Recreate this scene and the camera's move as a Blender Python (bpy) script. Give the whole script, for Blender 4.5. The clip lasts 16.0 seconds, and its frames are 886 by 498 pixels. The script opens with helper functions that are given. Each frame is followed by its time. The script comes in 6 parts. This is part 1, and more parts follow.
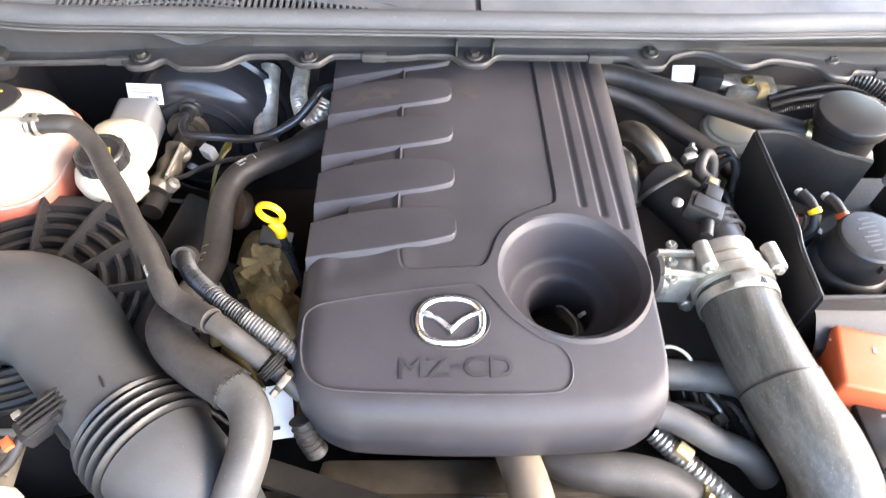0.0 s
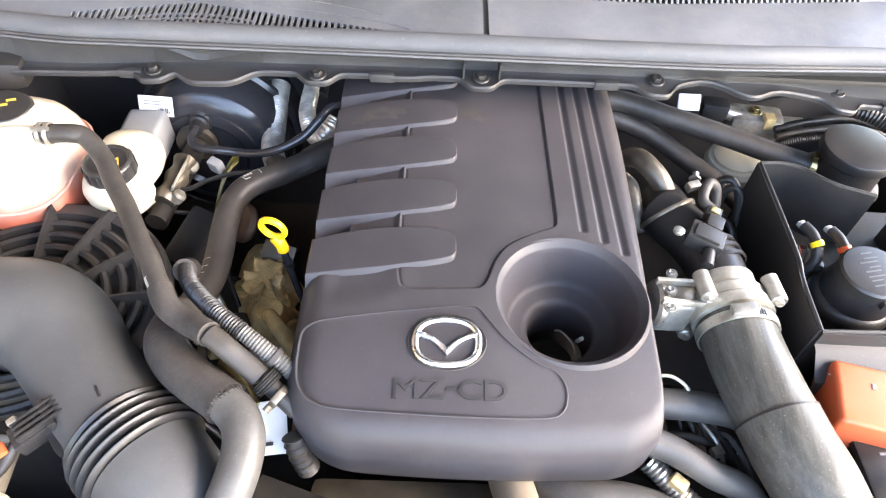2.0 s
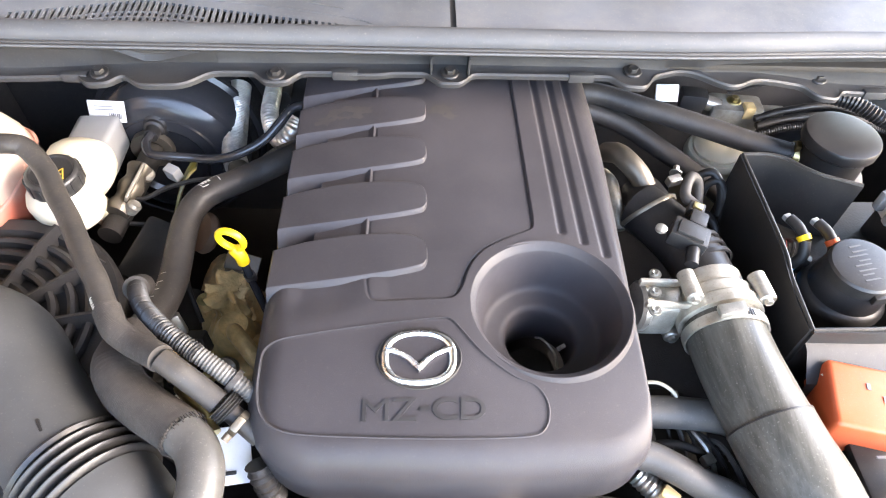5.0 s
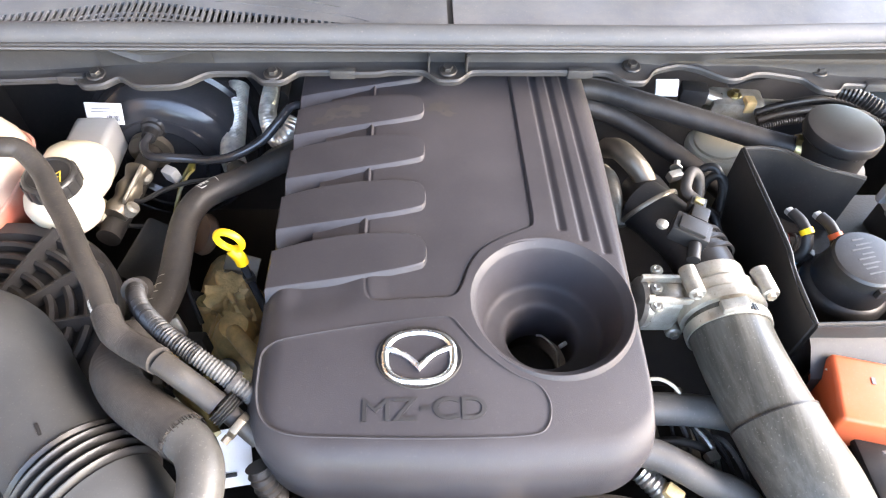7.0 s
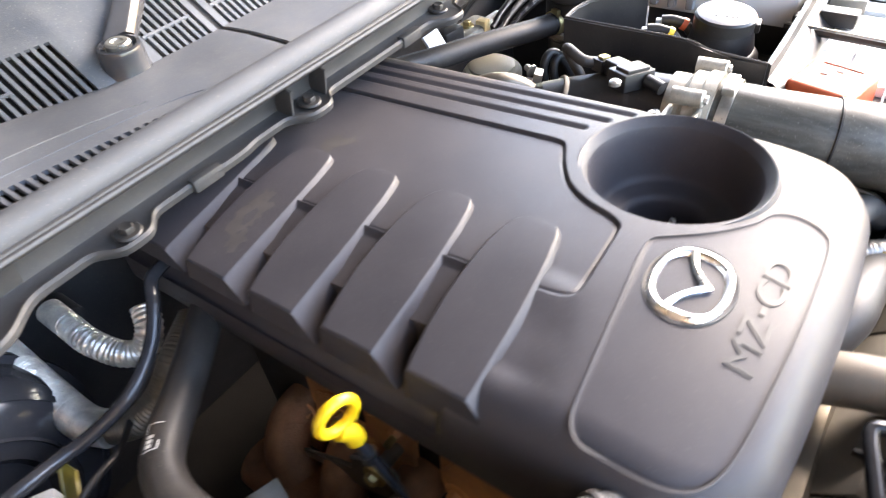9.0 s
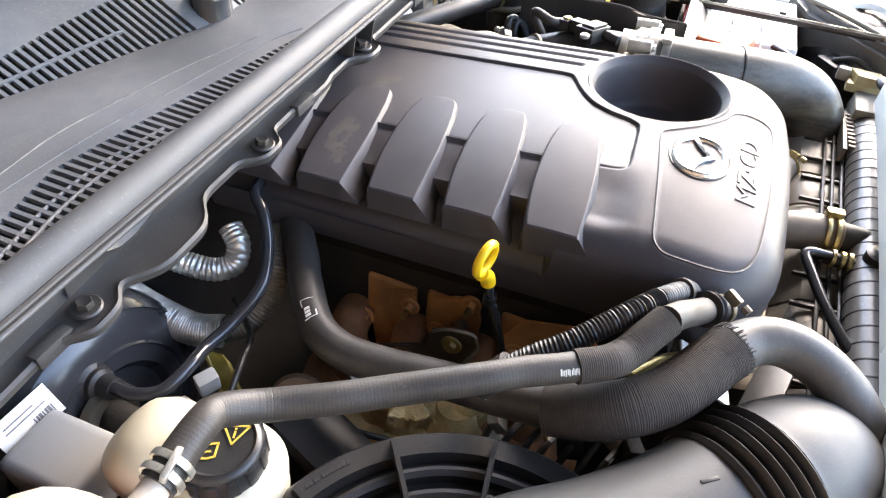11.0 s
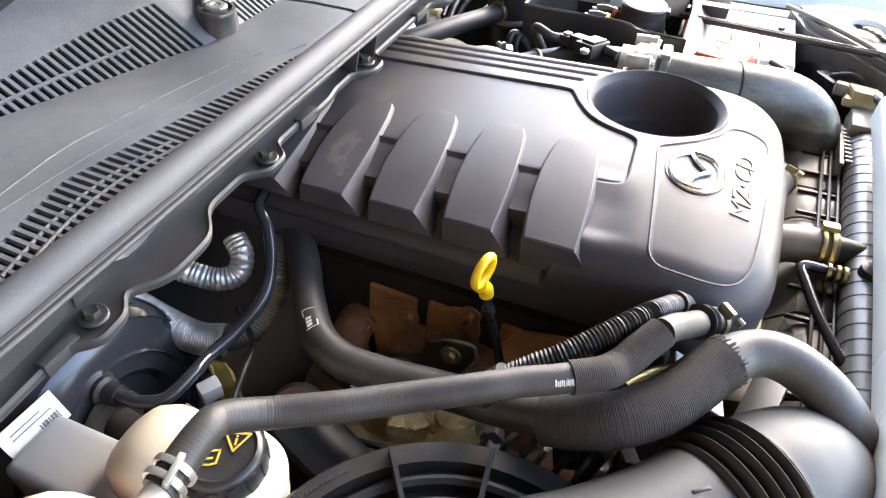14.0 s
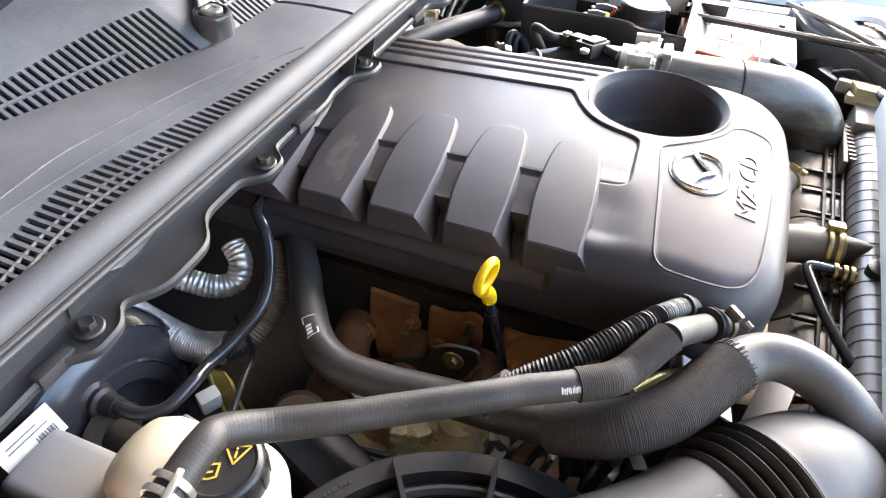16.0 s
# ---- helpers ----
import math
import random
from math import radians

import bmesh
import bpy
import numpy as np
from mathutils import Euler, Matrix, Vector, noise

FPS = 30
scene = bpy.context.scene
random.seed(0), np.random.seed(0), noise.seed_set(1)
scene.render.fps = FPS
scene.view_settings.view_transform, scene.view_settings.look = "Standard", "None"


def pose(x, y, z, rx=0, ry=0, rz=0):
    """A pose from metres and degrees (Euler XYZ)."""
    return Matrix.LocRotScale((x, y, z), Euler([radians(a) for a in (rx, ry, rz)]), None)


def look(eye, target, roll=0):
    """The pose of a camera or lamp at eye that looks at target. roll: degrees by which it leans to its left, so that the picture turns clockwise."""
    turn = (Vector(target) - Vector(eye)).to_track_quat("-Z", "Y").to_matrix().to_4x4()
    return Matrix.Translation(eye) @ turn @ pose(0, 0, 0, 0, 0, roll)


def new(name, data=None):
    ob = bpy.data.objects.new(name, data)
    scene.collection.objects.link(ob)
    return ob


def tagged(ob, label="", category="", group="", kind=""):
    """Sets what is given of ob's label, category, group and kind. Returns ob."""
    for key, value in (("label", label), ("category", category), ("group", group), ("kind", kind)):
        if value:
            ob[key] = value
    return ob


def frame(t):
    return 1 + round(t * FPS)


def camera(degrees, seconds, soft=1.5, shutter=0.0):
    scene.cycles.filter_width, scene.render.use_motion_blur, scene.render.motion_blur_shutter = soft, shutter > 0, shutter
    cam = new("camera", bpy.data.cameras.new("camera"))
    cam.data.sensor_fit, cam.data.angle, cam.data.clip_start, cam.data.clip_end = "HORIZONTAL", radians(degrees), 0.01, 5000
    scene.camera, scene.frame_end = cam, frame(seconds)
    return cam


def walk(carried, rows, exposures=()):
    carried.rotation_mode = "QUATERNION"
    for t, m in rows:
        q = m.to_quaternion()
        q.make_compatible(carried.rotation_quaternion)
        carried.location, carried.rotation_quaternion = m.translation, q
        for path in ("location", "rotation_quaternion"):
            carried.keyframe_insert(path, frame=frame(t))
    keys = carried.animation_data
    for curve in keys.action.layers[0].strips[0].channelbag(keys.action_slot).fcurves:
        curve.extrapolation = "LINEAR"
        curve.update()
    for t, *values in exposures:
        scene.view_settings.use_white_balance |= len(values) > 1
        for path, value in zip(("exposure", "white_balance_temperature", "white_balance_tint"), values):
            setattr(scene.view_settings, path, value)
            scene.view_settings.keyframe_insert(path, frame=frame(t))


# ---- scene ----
cam = camera(68.5, 16.0, soft=1.15, shutter=0.5)
PATH = [
    (0, (-0.054, -0.304, 1.606), (-0.001, 0.927, 0.031), 2.2),
    (0.5, (-0.038, -0.309, 1.626), (-0.013, 0.973, 0.091), 2.4),
    (1, (-0.044, -0.308, 1.628), (-0.015, 0.968, 0.088), 2.7),
    (1.5, (-0.041, -0.301, 1.62), (-0.002, 0.965, 0.072), 3.1),
    (2, (-0.045, -0.302, 1.611), (-0.016, 0.97, 0.068), 3.2),
    (2.5, (-0.046, -0.298, 1.602), (-0.025, 0.96, 0.047), 2.8),
    (3, (-0.044, -0.297, 1.597), (0.007, 0.991, 0.068), 4.4),
    (3.5, (-0.042, -0.287, 1.596), (0.015, 1.004, 0.07), 3.7),
    (4, (-0.033, -0.274, 1.588), (0.042, 1.003, 0.05), 3.4),
    (4.2, (-0.035, -0.269, 1.586), (0.057, 1.001, 0.044), 3.7),
    (6.5, (-0.023, -0.26, 1.581), (0.044, 1.001, 0.03), 2.5),
    (7, (-0.028, -0.26, 1.578), (0.05, 1.001, 0.028), 2.4),
    (7.5, (-0.05, -0.229, 1.532), (0.168, 1.047, 0.008), 1.1),
    (8, (-0.183, -0.23, 1.496), (0.471, 1.035, 0.091), -3.0),
    (8.5, (-0.281, -0.143, 1.437), (0.64, 0.957, 0.044), -7.3),
    (9, (-0.398, -0.009, 1.382), (0.74, 0.939, 0.038), -7.2),
    (9.5, (-0.531, 0.057, 1.375), (0.739, 0.802, 0.021), -6.2),
    (9.7, (-0.574, 0.081, 1.389), (0.7, 0.702, -0.022), -5.1),
    (11.8, (-0.691, 0.115, 1.425), (0.707, 0.616, 0.085), 3.2),
    (12, (-0.691, 0.112, 1.427), (0.703, 0.619, 0.085), 2.9),
    (12.5, (-0.691, 0.107, 1.427), (0.706, 0.602, 0.083), 2.8),
    (13, (-0.697, 0.109, 1.428), (0.697, 0.628, 0.092), 2.4),
    (13.5, (-0.696, 0.11, 1.427), (0.699, 0.637, 0.094), 1.9),
    (14, (-0.69, 0.106, 1.429), (0.697, 0.642, 0.092), 1.6),
    (14.5, (-0.689, 0.108, 1.429), (0.707, 0.641, 0.099), 1.5),
    (15, (-0.686, 0.106, 1.424), (0.712, 0.631, 0.093), 1.5),
    (15.5, (-0.681, 0.103, 1.427), (0.706, 0.647, 0.094), 0.8),
    (16, (-0.681, 0.112, 1.425), (0.709, 0.647, 0.089), 1.0),
]
walk(cam, [(t, look(eye, target, roll)) for t, eye, target, roll in PATH],
     exposures=[(0, 1.66, 7250, 15), (9.0, 1.55, 7250, 15), (12.0, 1.30, 7000, 14), (16, 1.30, 7000, 14)])

# ---- light ----
world = bpy.data.worlds.new("sky")
scene.world = world
world.use_nodes = True
wn = world.node_tree
sky = wn.nodes.new("ShaderNodeTexSky")
sky.sky_type, sky.sun_disc = "NISHITA", False
sky.sun_elevation, sky.sun_rotation = radians(33), radians(104)
wn.links.new(sky.outputs[0], wn.nodes["Background"].inputs[0])
wn.nodes["Background"].inputs[1].default_value = 1.0
sun = new("sun", bpy.data.lights.new("sun", "SUN"))
sun.data.energy, sun.data.angle, sun.data.color = 1.3, radians(30), (1.0, 0.94, 0.86)
sun.matrix_world = look((4.5, -1.0, 4.0), (0, 0.1, 1.0))


# ---- materials ----
def mat(name, base, rough=0.5, metal=0.0, var=0.25, scale=9.0, grain=900.0, bump=0.12, dust=0.0, dust_col=(0.30, 0.27, 0.23), spec=0.5,
        sub=0.0, stretch=(1, 1, 1)):
    """Plain surface with stains at one scale, grain at another, and a thin uneven film of dust."""
    m = bpy.data.materials.new(name)
    m.use_nodes = True
    nt = m.node_tree
    N, L = nt.nodes, nt.links
    b = N["Principled BSDF"]
    tc = N.new("ShaderNodeTexCoord")
    mp = N.new("ShaderNodeMapping")
    mp.inputs["Scale"].default_value = stretch
    L.new(tc.outputs["Object"], mp.inputs[0])
    n1 = N.new("ShaderNodeTexNoise")
    n1.inputs["Scale"].default_value, n1.inputs["Detail"].default_value = scale, 6
    L.new(mp.outputs[0], n1.inputs["Vector"])
    n2 = N.new("ShaderNodeTexNoise")
    n2.inputs["Scale"].default_value, n2.inputs["Detail"].default_value = grain, 2
    L.new(tc.outputs["Object"], n2.inputs["Vector"])
    r = N.new("ShaderNodeMapRange")
    r.inputs["From Min"].default_value, r.inputs["From Max"].default_value = 0.3, 0.7
    r.inputs["To Min"].default_value, r.inputs["To Max"].default_value = 1 - var, 1 + var
    L.new(n1.outputs[0], r.inputs["Value"])
    mul = N.new("ShaderNodeVectorMath")
    mul.operation = "SCALE"
    mul.inputs[0].default_value = base
    L.new(r.outputs[0], mul.inputs["Scale"])
    col = mul.outputs[0]
    if dust:
        n3 = N.new("ShaderNodeTexNoise")
        n3.inputs["Scale"].default_value, n3.inputs["Detail"].default_value, n3.inputs["Roughness"].default_value = scale * 2.3, 8, 0.7
        L.new(mp.outputs[0], n3.inputs["Vector"])
        rr = N.new("ShaderNodeMapRange")
        rr.inputs["From Min"].default_value, rr.inputs["From Max"].default_value = 0.42, 0.78
        rr.inputs["To Min"].default_value, rr.inputs["To Max"].default_value = dust * 0.15, dust
        L.new(n3.outputs[0], rr.inputs["Value"])
        mix = N.new("ShaderNodeMix")
        mix.data_type = "RGBA"
        L.new(rr.outputs[0], mix.inputs["Factor"])
        L.new(col, mix.inputs["A"])
        mix.inputs["B"].default_value = (*dust_col, 1)
        n4 = N.new("ShaderNodeTexNoise")
        n4.inputs["Scale"].default_value, n4.inputs["Detail"].default_value = 420.0, 3
        L.new(tc.outputs["Object"], n4.inputs["Vector"])
        sp = N.new("ShaderNodeMapRange")
        sp.inputs["From Min"].default_value, sp.inputs["From Max"].default_value = 0.62, 0.76
        sp.inputs["To Max"].default_value = min(0.5, dust * 1.6)
        L.new(n4.outputs[0], sp.inputs["Value"])
        mix2 = N.new("ShaderNodeMix")
        mix2.data_type = "RGBA"
        L.new(sp.outputs[0], mix2.inputs["Factor"])
        L.new(mix.outputs["Result"], mix2.inputs["A"])
        mix2.inputs["B"].default_value = (*dust_col, 1)
        col = mix2.outputs["Result"]
    L.new(col, b.inputs["Base Color"])
    r2 = N.new("ShaderNodeMapRange")
    r2.inputs["From Min"].default_value, r2.inputs["From Max"].default_value = 0.3, 0.7
    r2.inputs["To Min"].default_value, r2.inputs["To Max"].default_value = max(0.05, rough - 0.08), min(1, rough + 0.1)
    L.new(n1.outputs[0], r2.inputs["Value"])
    L.new(r2.outputs[0], b.inputs["Roughness"])
    b.inputs["Metallic"].default_value = metal
    b.inputs["Specular IOR Level"].default_value = spec
    if sub:
        b.inputs["Subsurface Weight"].default_value = sub
        b.inputs["Subsurface Radius"].default_value = (0.03, 0.025, 0.02)
        b.inputs["Subsurface Scale"].default_value = 0.5
    if bump:
        bp = N.new("ShaderNodeBump")
        bp.inputs["Strength"].default_value, bp.inputs["Distance"].default_value = bump, 0.001
        L.new(n2.outputs[0], bp.inputs["Height"])
        L.new(bp.outputs[0], b.inputs["Normal"])
    return m


COVER = mat("cover_plastic", (0.0385, 0.0357, 0.0395), 0.42, var=0.2, scale=6, grain=1400, bump=0.25, spec=0.25, dust=0.08, dust_col=(0.18, 0.16, 0.145))
# cover plastic copied darker: shade of grooves and lettering put into the colour
LETTER = mat("shaded_cover_plastic", (0.020, 0.019, 0.020), 0.5, var=0.1, scale=20)
COVER_DUSTY = mat("dusty_smudge", (0.046, 0.041, 0.038), 0.6, var=0.3, scale=60, grain=1200)
COWL = mat("weathered_grey_plastic", (0.080, 0.087, 0.099), 0.55, spec=0.38, var=0.34, scale=7, grain=700, bump=0.2, dust=0.28, dust_col=(0.26, 0.24, 0.21))
PANEL = mat("black_painted_panel", (0.030, 0.030, 0.032), 0.50, var=0.15, scale=8, spec=0.35, dust=0.14, dust_col=(0.2, 0.18, 0.15))
SEAL = mat("rubber_seal", (0.058, 0.062, 0.070), 0.58, spec=0.35, var=0.12, scale=10, dust=0.15, stretch=(0.3, 1, 1))
RUBBER = mat("black_rubber", (0.026, 0.024, 0.023), 0.46, spec=0.36, var=0.25, scale=14, grain=1300, bump=0.22, dust=0.26, dust_col=(0.13, 0.105, 0.08))
RUBBER_GREY = mat("greyed_rubber", (0.058, 0.056, 0.053), 0.48, spec=0.36, var=0.15, scale=12, dust=0.2, dust_col=(0.24, 0.22, 0.2))
PIPE = mat("grey_intercooler_rubber", (0.046, 0.044, 0.037), 0.40, spec=0.4, var=0.5, scale=55, stretch=(1, 0.06, 1), dust=0.35, dust_col=(0.26, 0.25, 0.22))
BLACK = mat("black_plastic", (0.017, 0.0165, 0.017), 0.40, spec=0.4, var=0.2, scale=10, dust=0.14, dust_col=(0.14, 0.12, 0.10))
BLACK_GLOSS = mat("black_gloss_paint", (0.026, 0.027, 0.031), 0.17, var=0.15, scale=8, dust=0.10, dust_col=(0.12, 0.11, 0.1), bump=0.04)
DUCT = mat("grey_duct_plastic", (0.052, 0.053, 0.054), 0.50, spec=0.35, var=0.1, scale=7, dust=0.15, dust_col=(0.18, 0.17, 0.15))
BRAID = mat("woven_black_sleeve", (0.034, 0.030, 0.027), 0.8, spec=0.2, var=0.25, scale=60, dust=0.2, dust_col=(0.12, 0.10, 0.09))
FOIL = mat("crinkled_foil", (0.88, 0.84, 0.76), 0.38, 0.75, var=0.35, scale=45, grain=160, bump=1.0, dust=0.15, dust_col=(0.10, 0.08, 0.06))
STEEL = mat("zinc_steel", (0.55, 0.53, 0.48), 0.34, 0.85, var=0.3, scale=30, bump=0.2, dust=0.35, dust_col=(0.12, 0.10, 0.07))
BRASS = mat("yellow_zinc", (0.55, 0.45, 0.22), 0.35, 1.0, var=0.3, scale=30, bump=0.2)
ALU = mat("cast_aluminium", (0.44, 0.41, 0.35), 0.45, 0.55, var=0.4, scale=22, grain=500, bump=0.35, dust=0.6, dust_col=(0.10, 0.075, 0.045))
RUST = mat("rusty_cast_iron", (0.66, 0.31, 0.125), 0.55, 0.2, var=0.4, scale=16, grain=350, bump=0.6, dust=0.2, dust_col=(0.30, 0.17, 0.08))
RUST_DARK = mat("dark_rusty_iron", (0.36, 0.17, 0.08), 0.6, 0.2, var=0.5, scale=22, grain=300, bump=0.7, dust=0.4, dust_col=(0.10, 0.06, 0.035))
FINNED = mat("yellowed_plastic", (0.42, 0.37, 0.20), 0.5, var=0.2, scale=30, dust=0.3, dust_col=(0.2, 0.16, 0.1))
BROWN = mat("brown_cap", (0.13, 0.075, 0.045), 0.5, var=0.3, scale=20)
TAN = mat("tan_casting", (0.82, 0.60, 0.29), 0.36, 0.2, var=0.45, scale=26, grain=260, bump=0.9, dust=0.2, dust_col=(0.22, 0.14, 0.065))
GRIME = mat("grimy_engine_metal", (0.030, 0.026, 0.022), 0.7, 0.2, var=0.4, scale=14, grain=300, bump=0.5)
CHROME = mat("chrome", (0.92, 0.92, 0.92), 0.24, 1.0, var=0.05, scale=30, bump=0.0)
YELLOW = mat("yellow_plastic", (0.85, 0.55, 0.015), 0.38, var=0.08, scale=40)
YELLOW_PRINT = mat("yellow_print", (0.55, 0.36, 0.05), 0.6, var=0.1, scale=80)
CREAM = mat("milky_plastic", (0.53, 0.485, 0.37), 0.38, var=0.10, scale=12, sub=0.04, dust=0.06, dust_col=(0.5, 0.4, 0.25))
MILK_GREY = mat("cloudy_grey_plastic", (0.30, 0.30, 0.295), 0.35, var=0.10, scale=12, sub=0.04)
RED = mat("orange_red_plastic", (0.62, 0.11, 0.035), 0.42, var=0.1, scale=12, dust=0.1)
WHITE = mat("white_plastic", (0.78, 0.78, 0.76), 0.45, var=0.05, scale=10, dust=0.08)
PAPER = mat("white_label", (0.75, 0.74, 0.70), 0.6, var=0.06, scale=60)
PRINT = mat("grey_print", (0.16, 0.15, 0.15), 0.6, var=0.1, scale=80)
HOSE_PRINT = mat("pale_hose_print", (0.55, 0.54, 0.50), 0.6, var=0.2, scale=200)
HOSE_TAN = mat("dusty_tan_rubber", (0.19, 0.155, 0.115), 0.55, var=0.25, scale=16, dust=0.3, dust_col=(0.30, 0.26, 0.20))
TANK_GREY = mat("worn_grey_tank", (0.11, 0.107, 0.10), 0.36, var=0.3, scale=22, dust=0.3, dust_col=(0.28, 0.26, 0.23))
LINING = mat("grey_bonnet_underside", (0.055, 0.055, 0.055), 0.55, var=0.2, scale=3)
LAMP = mat("clouded_lamp_plastic", (0.10, 0.10, 0.095), 0.30, var=0.15, scale=14, dust=0.15)
BODY = mat("silver_body_paint", (0.62, 0.66, 0.66), 0.22, var=0.04, scale=4, bump=0.02)
SHROUD = mat("grey_shroud_plastic", (0.17, 0.155, 0.13), 0.5, var=0.18, scale=12, dust=0.4, dust_col=(0.30, 0.26, 0.2))
OLIVE = mat("olive_tape", (0.17, 0.13, 0.02), 0.5, var=0.3, scale=25)
BLUE = mat("blue_connector", (0.02, 0.22, 0.42), 0.4)
WIRE_RED = mat("red_wire", (0.45, 0.05, 0.03), 0.45)
GLASS = mat("dark_windscreen", (0.02, 0.022, 0.025), 0.05, var=0.05, bump=0.0)
# colours of the unseen wall and roof, chosen for the light they bounce or block
UNSEEN_WALL = mat("unseen_brown_wall", (0.24, 0.17, 0.115), 0.8, var=0.2, scale=2)
UNSEEN_ROOF = mat("unseen_dark_roof", (0.05, 0.045, 0.04), 0.8, var=0.2, scale=2)
DIRT = mat("dark_ground", (0.06, 0.055, 0.05), 0.9, var=0.3, scale=3)


def tank_mat():
    """Milky tank wall with pink coolant standing in its lower part."""
    m = mat("tank_with_pink_coolant", (0.47, 0.41, 0.34), 0.35, var=0.08, scale=10, sub=0.06)
    nt = m.node_tree
    N, L = nt.nodes, nt.links
    b = N["Principled BSDF"]
    old = b.inputs["Base Color"].links[0].from_socket
    g = N.new("ShaderNodeNewGeometry")
    sep = N.new("ShaderNodeSeparateXYZ")
    L.new(g.outputs["Position"], sep.inputs[0])
    ns = N.new("ShaderNodeTexNoise")
    ns.inputs["Scale"].default_value = 9
    ad = N.new("ShaderNodeMath")
    ad.operation = "MULTIPLY_ADD"
    ad.inputs[1].default_value = 0.03
    L.new(ns.outputs[0], ad.inputs[0])
    L.new(sep.outputs["Z"], ad.inputs[2])
    r = N.new("ShaderNodeMapRange")
    r.inputs["From Min"].default_value, r.inputs["From Max"].default_value = 0.985, 0.935
    L.new(ad.outputs[0], r.inputs["Value"])
    mix = N.new("ShaderNodeMix")
    mix.data_type = "RGBA"
    L.new(r.outputs[0], mix.inputs["Factor"])
    L.new(old, mix.inputs["A"])
    mix.inputs["B"].default_value = (0.46, 0.13, 0.08, 1)
    L.new(mix.outputs["Result"], b.inputs["Base Color"])
    return m


TANK = tank_mat()
DULL = mat("dull_stained_steel", (0.19, 0.165, 0.13), 0.45, 0.7, var=0.35, scale=18, grain=400, bump=0.3)


# ---- helpers of this scene ----
def mesh_of(name, bm, material, smooth=True):
    me = bpy.data.meshes.new(name)
    bmesh.ops.recalc_face_normals(bm, faces=bm.faces)
    bm.to_mesh(me)
    bm.free()
    me.materials.append(material)
    if smooth:
        me.shade_smooth()
        me.set_sharp_from_angle(angle=radians(38))
    return me


def origin_of(ob):
    v = Vector((0, 0, 0))
    while ob:
        v += ob.location
        ob = ob.parent
    return v


def part(name, bm, material, parent, label=""):
    """A bmesh in world coordinates as one mesh under a thing or part."""
    bmesh.ops.translate(bm, verts=bm.verts, vec=-origin_of(parent))
    ob = new(name, mesh_of(name, bm, material))
    ob.parent = parent
    if label:
        ob["label"] = label
    return ob


def thing(name, at, label, category, group="", kind=""):
    ob = new(name)
    ob.empty_display_size = 0.02
    ob.location = at
    return tagged(ob, label, category, group, kind)


def solid(name, bm, material, label, category, group="", kind=""):
    """A thing of one mesh, its origin at the middle of its foot."""
    xs = [v.co for v in bm.verts]
    at = Vector((sum(c.x for c in xs) / len(xs), sum(c.y for c in xs) / len(xs), min(c.z for c in xs)))
    bmesh.ops.translate(bm, verts=bm.verts, vec=-at)
    ob = new(name, mesh_of(name, bm, material))
    ob.location = at
    return tagged(ob, label, category, group, kind)


def spline(pts, n=8):
    """Points along a Catmull-Rom curve."""
    P = [Vector(p) for p in pts]
    P = [2 * P[0] - P[1]] + P + [2 * P[-1] - P[-2]]
    out = []
    for i in range(1, len(P) - 2):
        a, b, c, d = P[i - 1:i + 3]
        for k in range(n):
            t = k / n
            out.append(0.5 * (2 * b + (c - a) * t + (2 * a - 5 * b + 4 * c - d) * t * t + (3 * b - a - 3 * c + d) * t ** 3))
    out.append(P[-2].copy())
    return out


def tube(pts, r, n=8, seg=14, rib=0.0, pitch=0.004, caps=True, radius=None, bm=None, raw=False):
    """A round hose along a curve; rib and pitch make it corrugated; radius(u) varies it along its length."""
    path = [Vector(p) for p in pts] if raw else spline(pts, n)
    if rib:
        dense = [path[0]]
        for a, b in zip(path, path[1:]):
            k = max(1, int((b - a).length / (pitch / 4)))
            dense += [a.lerp(b, (i + 1) / k) for i in range(k)]
        path = dense
    bm = bm or bmesh.new()
    total = sum((b - a).length for a, b in zip(path, path[1:])) or 1
    up, rings, s = None, [], 0.0
    for i, p in enumerate(path):
        d = (path[min(i + 1, len(path) - 1)] - path[max(i - 1, 0)]).normalized()
        if up is None:
            up = d.orthogonal().normalized()
        up = (up - d * up.dot(d)).normalized()
        side = d.cross(up)
        if i:
            s += (p - path[i - 1]).length
        q = r * (radius(s / total) if radius else 1)
        if rib:
            q += rib * (0.5 + 0.5 * math.cos(2 * math.pi * s / pitch))
        rings.append([bm.verts.new(p + q * (math.cos(2 * math.pi * k / seg) * up + math.sin(2 * math.pi * k / seg) * side)) for k in range(seg)])
    for a, b in zip(rings, rings[1:]):
        for k in range(seg):
            bm.faces.new((a[k], a[(k + 1) % seg], b[(k + 1) % seg], b[k]))
    if caps:
        bm.faces.new(rings[0])
        bm.faces.new(rings[-1])
    return bm


